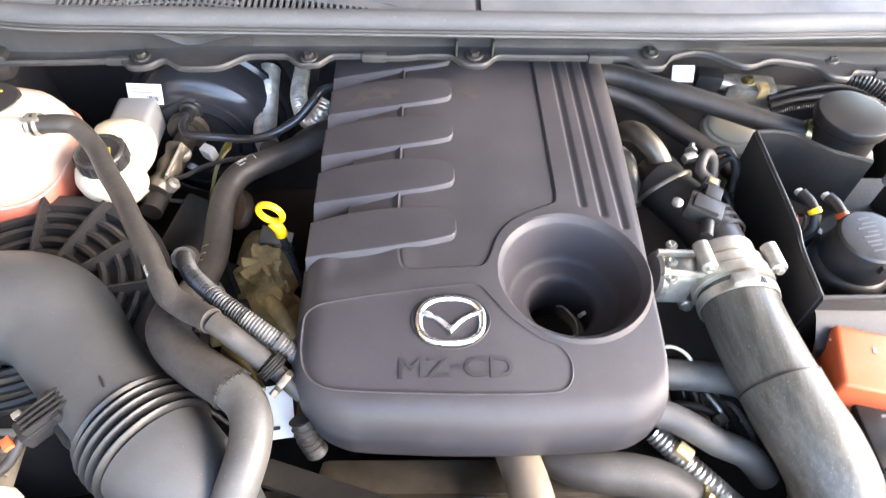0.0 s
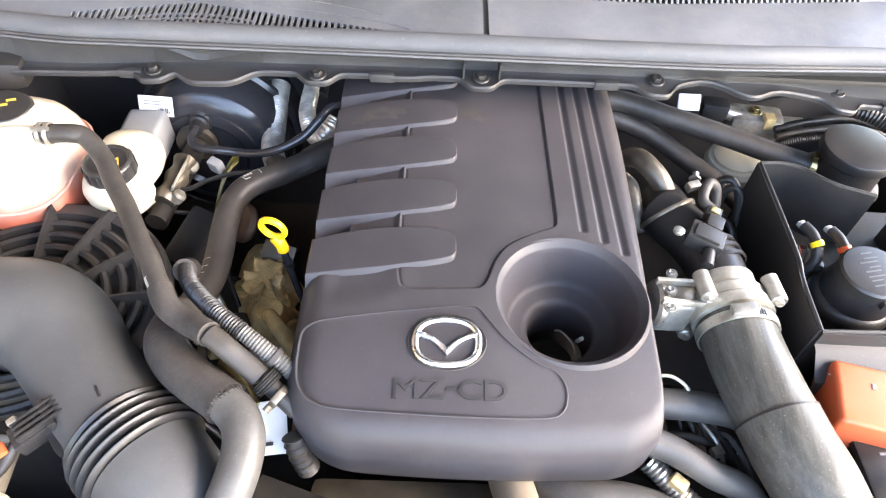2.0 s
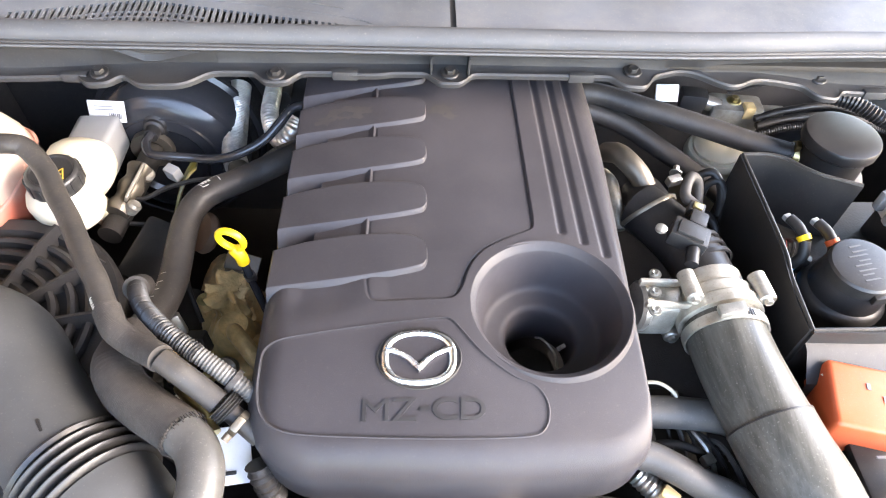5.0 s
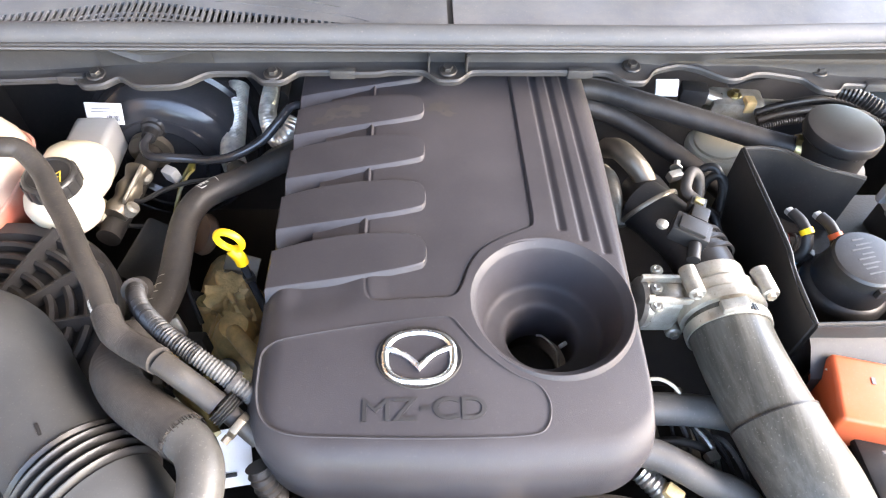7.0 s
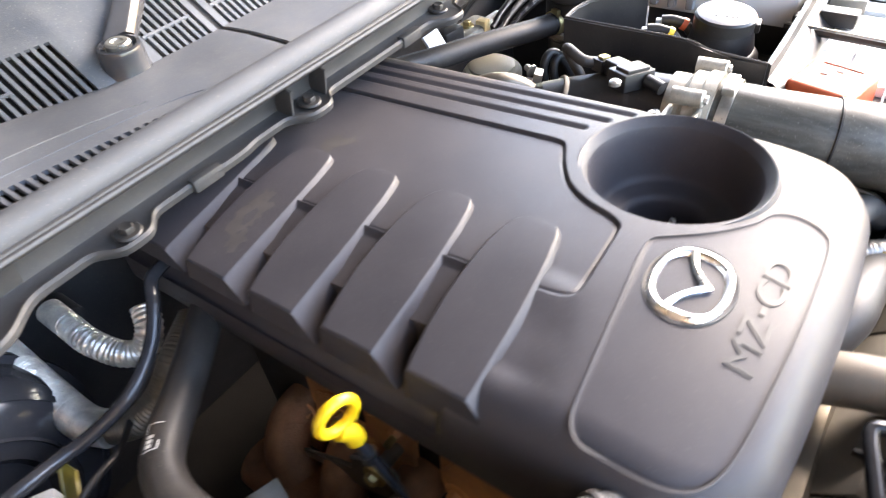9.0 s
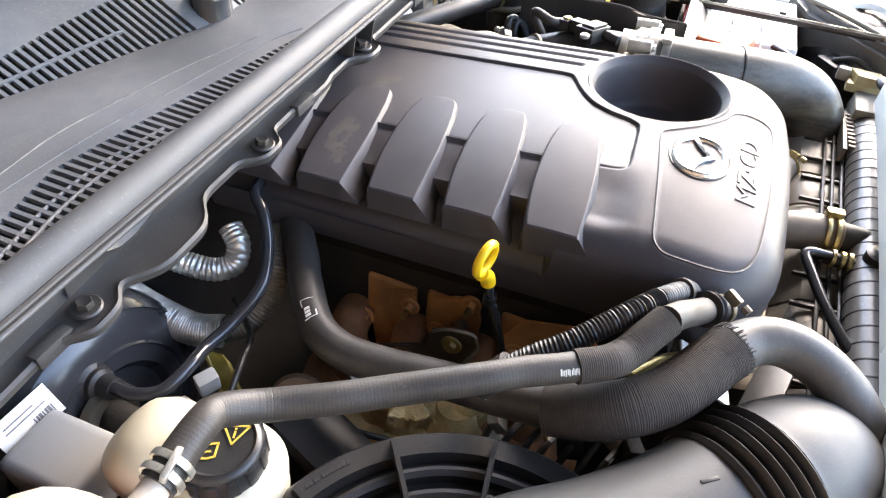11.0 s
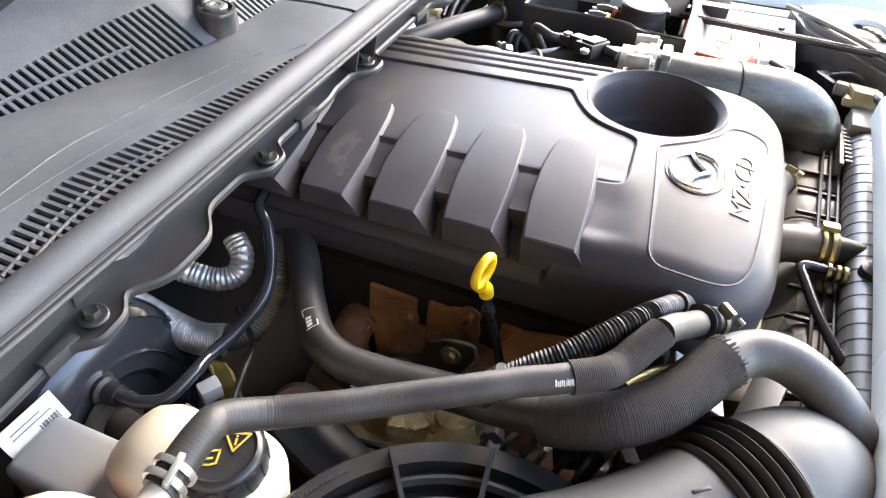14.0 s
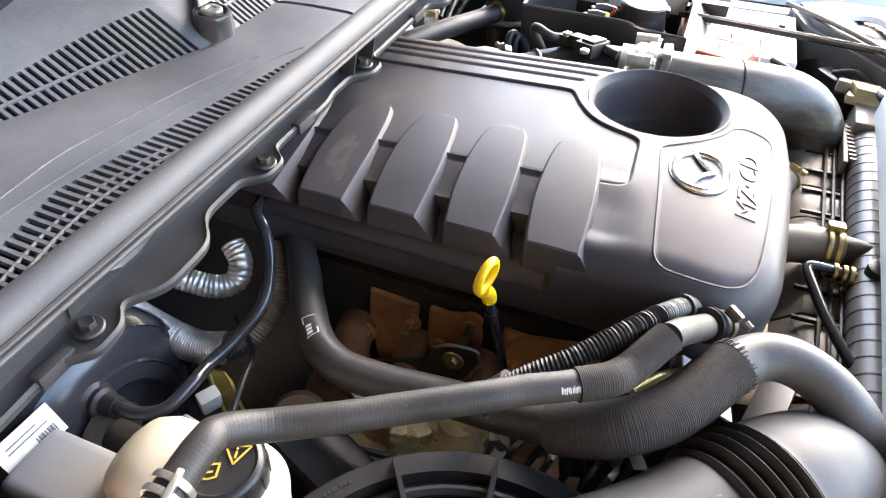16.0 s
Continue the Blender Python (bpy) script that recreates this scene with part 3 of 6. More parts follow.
def cover_z(x, y):
    z = crown(x, y)
    # the middle panel lies a little lower inside its raised edge
    d = to_lines(x, y, PANEL_EDGE)
    inn = inside(x, y, PANEL_EDGE)
    flush = np.maximum(smooth01(-0.088, -0.055, x), smooth01(0.170, 0.195, y))
    z = z - np.where(inn, 0.0032 * flush * smooth01(0.0, 0.0035, d), 0) - 0.0010 * np.exp(-((d - 0.003) / 0.0015) ** 2) * inn
    # thin line round the front panel
    d = to_lines(x, y, FRONT_PANEL, True)
    z = z - 0.0005 * inside(x, y, FRONT_PANEL) * smooth01(0.0, 0.003, d)
    # ledge and deep hollows between the ribs
    z = z - (0.0046 * smooth01(-0.0865, -0.0965, x) + 0.0050 * smooth01(-0.092, -0.150, x)) * smooth01(TIP + 0.002, TIP + 0.010, y)
    # soft scoop in front of the first rib
    z = z - 0.0052 * smooth01(-0.070, -0.125, x) * smooth01(-0.182, -0.150, x) * smooth01(0.104, 0.146, y) * smooth01(TIP + 0.003, TIP - 0.003, y)
    deep = smooth01(-0.150, -0.153, x) * smooth01(TIP + 0.004, TIP + 0.014, y)
    z = z - 0.020 * deep
    # slots of the ridged band
    for sx, sy in ((0.139, 0.229), (0.163, 0.214), (0.186, 0.196)):
        u = x - sx
        prof = np.where(u > -0.001, smooth01(0.0085, -0.001, u), smooth01(-0.006, -0.001, u))
        z = z - 0.0034 * prof * smooth01(sy - 0.004, sy + 0.004, y)
    return z


def cover_body():
    nx, ny, rad = 460, 640, 0.076
    xs, ys = np.linspace(X0, X1, nx), np.linspace(Y0, Y1, ny)
    X, Y = np.meshgrid(xs, ys, indexing="ij")
    # round the two front corners
    for cx, sx in ((X0 + rad, -1), (X1 - rad, 1)):
        a, b = np.clip(sx * (X - cx) / rad, 0, 1), np.clip((Y0 + rad - Y) / rad, 0, 1)
        in_corner = (a > 0) & (b > 0)
        X = np.where(in_corner, cx + sx * rad * a * np.sqrt(1 - b * b / 2), X)
        Y = np.where(in_corner, Y0 + rad - rad * b * np.sqrt(1 - a * a / 2), Y)
    # nearness to the rounded rim
    side = 0.028 + 0.012 * smooth01(0.06, -0.06, X)
    fall = np.maximum(np.clip(1 - np.minimum(X - X0, X1 - X) / side, 0, 1), np.clip(1 - (Y - Y0) / 0.029, 0, 1))
    for cx, sx in ((X0 + rad, -1), (X1 - rad, 1)):
        u, v = np.clip(sx * (X - cx), 0, None), np.clip(Y0 + rad - Y, 0, None)
        rho = np.hypot(u, v)
        wide = (u * u * side + v * v * 0.029) / np.maximum(rho * rho, 1e-9)
        fall = np.where((u > 0) & (v > 0), np.clip(1 - (rad - rho) / np.maximum(wide, 0.01), 0, 1), fall)
    # front bows slightly
    Y = Y + 0.010 * ((X - XC) / 0.2) ** 2 * smooth01(0.1, -0.04, Y)
    Z = cover_z(X, Y)
    # shoulders
    Z = Z - (0.026 + 0.008 * smooth01(0.06, -0.06, X)) * (1 - np.sqrt(np.clip(1 - fall ** 2.2, 0, 1)))
    X = X - 0.017 * smooth01(0.194, 0.226, X) * smooth01(0.50, 0.0, Y)
    bm = bmesh.new()
    keep = np.hypot(X - WELL[0], Y - WELL[1])
    V = [[bm.verts.new((X[i, j], Y[i, j], Z[i, j])) for j in range(ny)] for i in range(nx)]
    for i in range(nx - 1):
        for j in range(ny - 1):
            if max(keep[i, j], keep[i + 1, j], keep[i, j + 1], keep[i + 1, j + 1]) > WELL[2]:
                bm.faces.new((V[i][j], V[i + 1][j], V[i + 1][j + 1], V[i][j + 1]))
    rim = [V[0][j] for j in range(ny - 1, -1, -1)] + [V[i][0] for i in range(1, nx)] + [V[nx - 1][j] for j in range(1, ny)]
    prev = rim
    for drop, out in ((0.006, 0.0006), (0.03, 0.0002), (0.062, 0.0), (0.066, -0.001), (0.066, -0.006)):
        row = []
        for v in rim:
            c = v.co
            n = Vector((max(-1, min(1, (c.x - XC) / 0.16)) ** 3, -1 if c.y < 0.02 else max(-1.0, (c.y - 0.06) / 0.04) if c.y < 0.06 else 0, 0))
            row.append(bm.verts.new((c.x + n.x * out, c.y + n.y * out, 0.972 - drop if drop > 0.01 else min(c.z - 0.004, 0.972))))
        for k in range(len(rim) - 1):
            bm.faces.new((prev[k], prev[k + 1], row[k + 1], row[k]))
        prev = row
    loose = [v for v in bm.verts if not v.link_faces]
    bmesh.ops.delete(bm, geom=loose, context="VERTS")
    return bm


cover = thing("engine_cover", (XC, 0.25, 0.90), "dark grey moulded plastic engine cover with five ribs", "engine cover")
part("body", cover_body(), COVER, cover)


def on_cover(x, y, lift=0.0):
    return Vector((x, y, float(cover_z(np.array([x]), np.array([y]))[0]) + lift))


def rib_pad(k):
    """One raised rib: boat-shaped top, sloping front face, chamfered tip, square outer end."""
    y0 = TIP + PITCH * k
    xs = np.array([-0.0175, -0.0183, -0.0188, -0.0203, -0.0226, -0.026, -0.036, -0.055, -0.080, -0.105, -0.130, -0.155, -0.180, -0.1925])
    fr = np.array([0.0110, 0.0100, 0.0090, 0.0045, 0.0018, 0.0, -0.0030, -0.0070, -0.0105, -0.0135, -0.0153, -0.0164, -0.0170, -0.0172])
    bk = np.array([0.0240, 0.0255, 0.0270, 0.0320, 0.0365, 0.0400, 0.0445, 0.0472, 0.0482, 0.0480, 0.0466, 0.0438, 0.0395, 0.0365])
    rows = []
    for i, (x, f, b) in enumerate(zip(xs, fr, bk)):
        c = float(crown(x, y0 + 0.015))
        top = c + (-0.0050 if i == 0 else 0.0018 if i == 1 else 0.0035) - 0.020 * max(0.0, -0.025 - x)
        low = c - 0.0080 - 0.012 * float(smooth01(-0.020, -0.130, x)) - 0.034 * float(smooth01(-0.140, -0.152, x))
        low = max(low, 0.9640)
        f, b = y0 + f, y0 + b
        s = 0.0050 + 0.0085 * float(smooth01(-0.02, -0.11, x)) + 0.007 * float(smooth01(-0.11, -0.19, x))
        rows.append([(x, f - s, low), (x, f - 0.0010, top - 0.0022), (x, f + 0.0008, top - 0.0003), (x, f + 0.0016, top), (x, (f + b) / 2, top + 0.0005), (x, b - 0.0016, top),
                     (x, b - 0.0008, top - 0.0003), (x, b + 0.0010, top - 0.0022), (x, b + 0.0035, low)])
    x, ztop = xs[-1], rows[-1][4][2]
    end = [(x - 0.0020, p[1], min(p[2], ztop - 0.0020)) for p in rows[-1]]
    foot = [(x - 0.0050, p[1] * 0.95 + 0.05 * (y0 + 0.01), 0.966) for p in rows[-1]]
    under = [(x + 0.02, p[1] * 0.9 + 0.1 * (y0 + 0.01), 0.955) for p in rows[-1]]
    return loft(rows + [end, foot, under])


for k in range(5):
    part("rib", rib_pad(k), COVER, cover).data.set_sharp_from_angle(angle=radians(15))
# dark bead in place of a cut groove, its shade painted in
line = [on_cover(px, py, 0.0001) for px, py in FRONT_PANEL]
part("panel_line_shade", tube(line, 0.0005, 1, 6), LETTER, cover, "thin dark bead painted for the shaded groove round the front panel")
mid = Vector((-0.04, 0.045, 0))
ridge = [on_cover(px + 0.0014 * d.x, py + 0.0014 * d.y, 0.0002) for px, py in FRONT_PANEL for d in [(Vector((px, py, 0)) - mid).normalized()]]
part("panel_ridge", tube(ridge, 0.0010, 1, 8), COVER, cover)
# same dark bead along the middle panel's edge, for the shade in its groove
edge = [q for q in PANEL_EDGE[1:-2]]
part("panel_groove_shade", tube([on_cover(px, py, -0.0006) for px, py in edge], 0.0005, 1, 6), LETTER, cover)


def well():
    x, y, r = WELL
    z = float(crown(x, y)) + 0.0015
    prof = [(0.0920, -0.0065), (0.0892, -0.0012), (0.0880, 0.0002), (0.0870, 0.0000), (0.0862, -0.0008), (0.0796, -0.0078), (0.0788, -0.0092), (0.0770, -0.0200), (0.0728, -0.0400), (0.0690, -0.0560), (0.0670, -0.0612),
            (0.0645, -0.0642), (0.0615, -0.0658), (0.0490, -0.0682), (0.0450, -0.0692), (0.0420, -0.0716), (0.0400, -0.0765), (0.0386, -0.0900), (0.0380, -0.1300)]
    return lathe(prof, (x, y, z), (0.0, 0.0, 1), 72)


part("filler_well", well(), COVER, cover, "round recess for the oil filler")
solid("oil_filler_neck", lathe([(0, 0), (0.034, 0), (0.034, 0.05), (0.030, 0.052), (0.026, 0.05), (0, 0.045)], (0.108, 0.129, 0.815)), BLACK, "black oil filler neck below the cover's recess", "oil filler")
solid("wiring", tube([(0.118, 0.160, 0.892), (0.122, 0.152, 0.903), (0.129, 0.140, 0.908), (0.136, 0.126, 0.907), (0.138, 0.112, 0.898)], 0.0012, 6, 8), HOSE_PRINT, "thin pale wire crossing the filler opening", "wire")

solid("connector", block((0.007, 0.005, 0.010), pose(0.140, 0.127, 0.924, 20, 10, 35), 0.001), HOSE_PRINT, "small pale plug on the wire in the filler opening", "connector")

# emblem: oval chrome ring with a winged stroke
EMB = Vector((-0.027, 0.0625, 0))


def emblem_ring():
    rows = []
    for k in range(49):
        a = 2 * math.pi * k / 48
        row = []
        for ro, h in ((1.0, 0.0004), (0.985, 0.0022), (0.955, 0.0036), (0.915, 0.0044), (0.87, 0.0042), (0.83, 0.0032), (0.79, 0.0004)):
            ex, ey = 0.0395 * math.cos(a) * (1 + 0.04 * math.cos(4 * a) * -1), 0.0310 * math.sin(a) * (1 + 0.03 * math.cos(4 * a) * -1)
            row.append(on_cover(EMB.x + ex * ro, EMB.y + ey * ro, h))
        rows.append(row)
    return loft(rows)


def emblem_wing():
    half = [(0.0, -0.0085), (0.006, -0.0025), (0.014, 0.0035), (0.024, 0.0085), (0.0335, 0.0118)]
    low = [(0.0, -0.0165), (0.004, -0.0125), (0.010, -0.0055), (0.018, 0.0005), (0.0345, 0.0062)]
    rows = []
    for s in (-1, 1):
        r = [[on_cover(EMB.x + s * ux, EMB.y + uy, 0.0004), on_cover(EMB.x + s * ux, EMB.y + uy, 0.0030), on_cover(EMB.x + s * (ux + lx) / 2, EMB.y + (uy + ly) / 2, 0.0046), on_cover(EMB.x + s * lx, EMB.y + ly, 0.0030), on_cover(EMB.x + s * lx, EMB.y + ly, 0.0004)]
             for (ux, uy), (lx, ly) in zip(half, low)]
        rows = r[::-1] if s < 0 else rows + r[1:]
    return loft(rows)


emblem = part("emblem", emblem_ring(), CHROME, cover, "oval chrome badge")
part("badge_wing", emblem_wing(), CHROME, emblem)
part("badge_recess", loft([[on_cover(EMB.x + 0.0425 * q * math.cos(a), EMB.y + 0.034 * q * math.sin(a), h) for q, h in ((1.0, 0.0006), (0.985, 0.0014), (0.94, 0.0010))]
                           for a in [2 * math.pi * k / 48 for k in range(49)]]), BLACK, emblem)


def letters(text, at, size, width, material, parent, name="lettering", lift=0.0012, depth=0.0012, m=None):
    """Raised characters laid on the cover's curve."""
    cu = bpy.data.curves.new(name, "FONT")
    cu.body, cu.size, cu.extrude, cu.offset = text, 1.0, 0.0, 0.0 if text == "M" else 0.010
    cu.resolution_u = 4
    ob = bpy.data.objects.new("tmp", cu)
    scene.collection.objects.link(ob)
    bpy.context.view_layer.update()
    me = bpy.data.meshes.new_from_object(ob.evaluated_get(bpy.context.evaluated_depsgraph_get()))
    bpy.data.objects.remove(ob)
    bm = bmesh.new()
    bm.from_mesh(me)
    bpy.data.meshes.remove(me)
    xs, ys = [v.co.x for v in bm.verts], [v.co.y for v in bm.verts]
    x0, w, y0, h = min(xs), max(xs) - min(xs), min(ys), max(ys) - min(ys)
    for v in bm.verts:
        v.co = Vector(((v.co.x - x0) / w * width, (v.co.y - y0) / h * size, 0))
    ext = bmesh.ops.extrude_face_region(bm, geom=bm.faces[:])
    bmesh.ops.translate(bm, verts=[v for v in ext["geom"] if isinstance(v, bmesh.types.BMVert)], vec=(0, 0, depth))
    for v in bm.verts:
        if m is None:
            v.co = on_cover(at[0] + v.co.x, at[1] + v.co.y, v.co.z + lift - depth)
        else:
            v.co = m @ v.co
    return part(name, bm, material, parent)


x = -0.081
for ch, w in (("M", 0.0255), ("Z", 0.0235), ("-", 0.0095), ("C", 0.0240), ("D", 0.0240)):
    if ch == "-":
        bm = bmesh.new()
        loft([[on_cover(x + a, y, h) for a, h in ((0, -0.001), (0, 0.0012), (w, 0.0012), (w, -0.001))] for y in (0.0085, 0.0125)], bm)
        part("letter", bm, LETTER, cover)
    else:
        letters(ch, (x, 0.0), 0.0205, w, LETTER, cover, "letter")
    x += w + 0.0028

# dried splashes on the cover's rear
for cx, cy, rr in ((0.004, 0.462, 0.016), (0.015, 0.447, 0.009), (-0.127, 0.452, 0.020), (-0.105, 0.458, 0.012), (-0.155, 0.442, 0.012)):
    pts = []
    bm = bmesh.new()
    n = 22
    ring = []
    for k in range(n):
        a = 2 * math.pi * k / n
        q = rr * (0.55 + 0.75 * noise.noise((math.cos(a) * 2 + cx * 70, math.sin(a) * 2 + cy * 50, 0)) + 0.3)
        px, py = cx + q * math.cos(a) * 1.3, cy + q * math.sin(a) * 0.8
        zz = on_cover(px, py, 0.0005).z if px > -0.02 else float(crown(px, 0.459)) + 0.0043 - 0.020 * max(0.0, -0.025 - px)
        ring.append(bm.verts.new((px, py, zz)))
    bm.faces.new(ring)
    part("dried_splash", bm, COVER_DUSTY, cover, "tan dried mud splash")


# ---- under the cover ----
engine = thing("engine_block", (0.02, 0.25, 0.55), "grimy dark engine block under its cover", "engine")
part("block", block((0.34, 0.50, 0.30), pose(0.02, 0.28, 0.69), 0.02), GRIME, engine)
part("head", block((0.30, 0.30, 0.04), pose(0.02, 0.40, 0.855), 0.01), GRIME, engine)


# ---- hoses on the near side ----
H1 = [(-0.150, 0.520, 0.905), (-0.200, 0.482, 0.905), (-0.242, 0.449, 0.905), (-0.262, 0.436, 0.903), (-0.288, 0.416, 0.904), (-0.312, 0.397, 0.907), (-0.332, 0.375, 0.908), (-0.343, 0.344, 0.906),
      (-0.343, 0.303, 0.905), (-0.339, 0.260, 0.906), (-0.337, 0.225, 0.908), (-0.340, 0.185, 0.915), (-0.348, 0.135, 0.935)]
FAT = [(-0.348, 0.135, 0.935), (-0.350, 0.105, 0.950), (-0.344, 0.078, 0.962), (-0.325, 0.052, 0.966), (-0.300, 0.032, 0.968), (-0.272, 0.014, 0.970), (-0.256, 0.003, 0.972)]
UP = [(-0.256, 0.003, 0.972), (-0.240, -0.012, 0.972), (-0.230, -0.034, 0.972), (-0.230, -0.062, 0.966), (-0.240, -0.095, 0.950), (-0.255, -0.125, 0.920), (-0.27, -0.15, 0.87)]
coolant_hose = thing("coolant_hose", (-0.33, 0.2, 0.88), "thick black coolant hose with a woven sleeve", "hose")
part("rear_hose", tube(H1, 0.0185, 6, 20), RUBBER, coolant_hose)
part("woven_sleeve", tube(FAT, 0.0238, 8, 28, rib=0.0004, pitch=0.0017), BRAID, coolant_hose, "ribbed black woven sleeve")
fray = bmesh.new()
rng = random.Random(5)
end, way = Vector(FAT[-1]), (Vector(UP[1]) - Vector(UP[0])).normalized()
side = way.cross(Vector((0, 0, 1))).normalized()
top = side.cross(way)
for k in range(46):
    a = 2 * math.pi * k / 46 + rng.uniform(-0.05, 0.05)
    o = side * math.cos(a) + top * math.sin(a)
    q = end + o * 0.0236
    tip = q + way * rng.uniform(0.0005, 0.005) + o * rng.uniform(-0.0008, 0.0014)
    tube([q - way * 0.003, q.lerp(tip, 0.5) + o * 0.0008, tip], 0.0008, 2, 5, bm=fray)
part("frayed_edge", fray, BRAID, coolant_hose, "ragged black threads")
part("front_hose", tube(UP, 0.0215, 8, 22), RUBBER_GREY, coolant_hose, "smooth greyed rubber")
for a, b, off, wd in ((0.405, 0.408, 0.0, 0.013), (0.405, 0.432, 0.0065, 0.0014), (0.438, 0.447, 0.002, 0.006), (0.450, 0.459, 0.002, 0.006), (0.462, 0.471, 0.002, 0.006), (0.475, 0.478, 0.0, 0.013), (0.455, 0.478, -0.0065, 0.0014),
                      (0.815, 0.818, 0.0, 0.014), (0.850, 0.853, 0.0, 0.014), (0.880, 0.883, 0.0, 0.014), (0.910, 0.913, 0.0, 0.014), (0.850, 0.866, 0.0, 0.0014)):
    part("printed_mark", hose_marks(H1, 0.0185, (-0.5, -0.3, 0.8), [(a, b, off)], wd), HOSE_PRINT, coolant_hose, "pale printed bar")

H2 = [(-0.566, 0.343, 1.034), (-0.553, 0.343, 1.034), (-0.520, 0.343, 1.036), (-0.503, 0.341, 1.030), (-0.479, 0.319, 1.016), (-0.454, 0.280, 1.012), (-0.430, 0.247, 1.008), (-0.395, 0.191, 1.008), (-0.375, 0.163, 1.006),
      (-0.360, 0.137, 1.005), (-0.352, 0.124, 1.0045)]
H2S = [(-0.352, 0.124, 1.0045), (-0.337, 0.101, 1.004), (-0.318, 0.088, 1.000), (-0.296, 0.074, 1.006), (-0.280, 0.063, 1.011)]
H2F = [(-0.280, 0.063, 1.011), (-0.262, 0.052, 1.004), (-0.245, 0.043, 0.992), (-0.225, 0.031, 0.980)]
bleed_hose = thing("bleed_hose", (-0.40, 0.2, 0.98), "slim black hose from the coolant tank with pale print", "hose")
part("hose", tube(H2, 0.0124, 6, 18, rib=0.00008, pitch=0.0030), RUBBER, bleed_hose)
part("sleeve", tube(H2S, 0.0140, 8, 20, rib=0.0003, pitch=0.0016), BRAID, bleed_hose, "woven black sleeve")
part("hose_end", tube(H2F, 0.0122, 6, 18), RUBBER, bleed_hose)
for k in range(11):
    a = 0.895 + 0.0085 * k + (0.004 if k > 4 else 0)
    part("printed_mark", hose_marks(H2, 0.0125, (-0.6, -0.35, 0.7), [(a, a + 0.0058, 0.002 if k % 3 else 0.0012)], 0.0042 if k % 2 else 0.0052), HOSE_PRINT, bleed_hose, "pale printed bar")
hose_clamp = thing("spring_clamp", (-0.553, 0.343, 1.02), "pale steel spring clamp on the tank hose", "hose clamp")
part("band", clamp_band((-0.560, 0.343, 1.034), (1, 0, 0), 0.0130, 0.005, False), STEEL, hose_clamp)
part("band", clamp_band((-0.550, 0.343, 1.0345), (1, 0, 0.03), 0.0130, 0.005, False), STEEL, hose_clamp)
part("ear", block((0.022, 0.005, 0.009), pose(-0.555, 0.336, 1.047, 20, 0, 10), 0.0015), STEEL, hose_clamp)
knurl = solid("hose_cap", tube([(-0.222, 0.030, 0.979), (-0.213, 0.024, 0.973)], 0.0150, 3, 20, rib=0.002, pitch=0.003), BLACK, "black ridged quick-fit collar on the slim hose", "hose fitting")
solid("pipe_stub", tube([(-0.216, 0.026, 0.975), (-0.200, 0.015, 0.965), (-0.185, 0.005, 0.955)], 0.010, 4, 14), RUBBER, "dark stub pipe under the cover's edge", "pipe")

CON = [(-0.352, 0.190, 0.955), (-0.348, 0.180, 0.968), (-0.335, 0.156, 0.985), (-0.318, 0.131, 0.996), (-0.281, 0.094, 1.008), (-0.249, 0.073, 1.002), (-0.224, 0.059, 0.991), (-0.202, 0.047, 0.978), (-0.19, 0.04, 0.966)]
conduit = thing("wiring_conduit", (-0.28, 0.1, 0.95), "black corrugated wiring conduit with tape", "conduit")
part("corrugated_sleeve", tube(CON[:6], 0.0088, 8, 14, rib=0.0018, pitch=0.0036), BLACK, conduit)
part("corrugated_sleeve", tube(CON[5:], 0.0088, 6, 14, rib=0.0010, pitch=0.0040), RUBBER_GREY, conduit)
part("end_boot", tube([(-0.354, 0.198, 0.945), (-0.352, 0.190, 0.955), (-0.347, 0.176, 0.971)], 0.0145, 4, 16), RUBBER, conduit)
for u in (0.80,):
    P = spline(CON, 10)
    i = int(u * (len(P) - 1))
    part("tape", tube([P[i], P[i + 2]], 0.0125, 2, 14), RUBBER, conduit)

VAC = [(-0.452, 0.538, 0.882), (-0.452, 0.515, 0.884), (-0.438, 0.492, 0.884), (-0.406, 0.484, 0.888), (-0.372, 0.487, 0.882), (-0.340, 0.478, 0.888), (-0.300, 0.466, 0.908), (-0.258, 0.482, 0.924), (-0.232, 0.500, 0.945), (-0.215, 0.52, 0.955), (-0.19, 0.53, 0.955)]
vac = thing("vacuum_hose", (-0.35, 0.49, 0.87), "thin glossy black vacuum hose to the brake servo", "hose")
part("hose", tube(VAC, 0.0070, 8, 14), BLACK_GLOSS, vac)
part("elbow", lathe([(0, 0), (0.020, 0), (0.021, 0.006), (0.016, 0.010), (0.016, 0.016), (0.012, 0.019), (0.011, 0.034), (0.0, 0.036)], (-0.452, 0.572, 0.876), (0, -1, 0.1), 28), BLACK, vac, "black grommet and valve")

FO1 = [(-0.336, 0.675, 0.876), (-0.336, 0.645, 0.866), (-0.335, 0.596, 0.846), (-0.333, 0.550, 0.835), (-0.322, 0.518, 0.834)]
FO1B = [(-0.322, 0.518, 0.834), (-0.302, 0.495, 0.842), (-0.272, 0.484, 0.862), (-0.243, 0.488, 0.885), (-0.20, 0.51, 0.89)]
FO2 = [(-0.275, 0.675, 0.880), (-0.276, 0.630, 0.878), (-0.275, 0.600, 0.872), (-0.264, 0.567, 0.862), (-0.248, 0.548, 0.864), (-0.232, 0.548, 0.882), (-0.22, 0.565, 0.895)]
heater = thing("heater_hose", (-0.32, 0.56, 0.83), "heater hose wrapped in crinkled silver foil", "hose", "heater hoses")
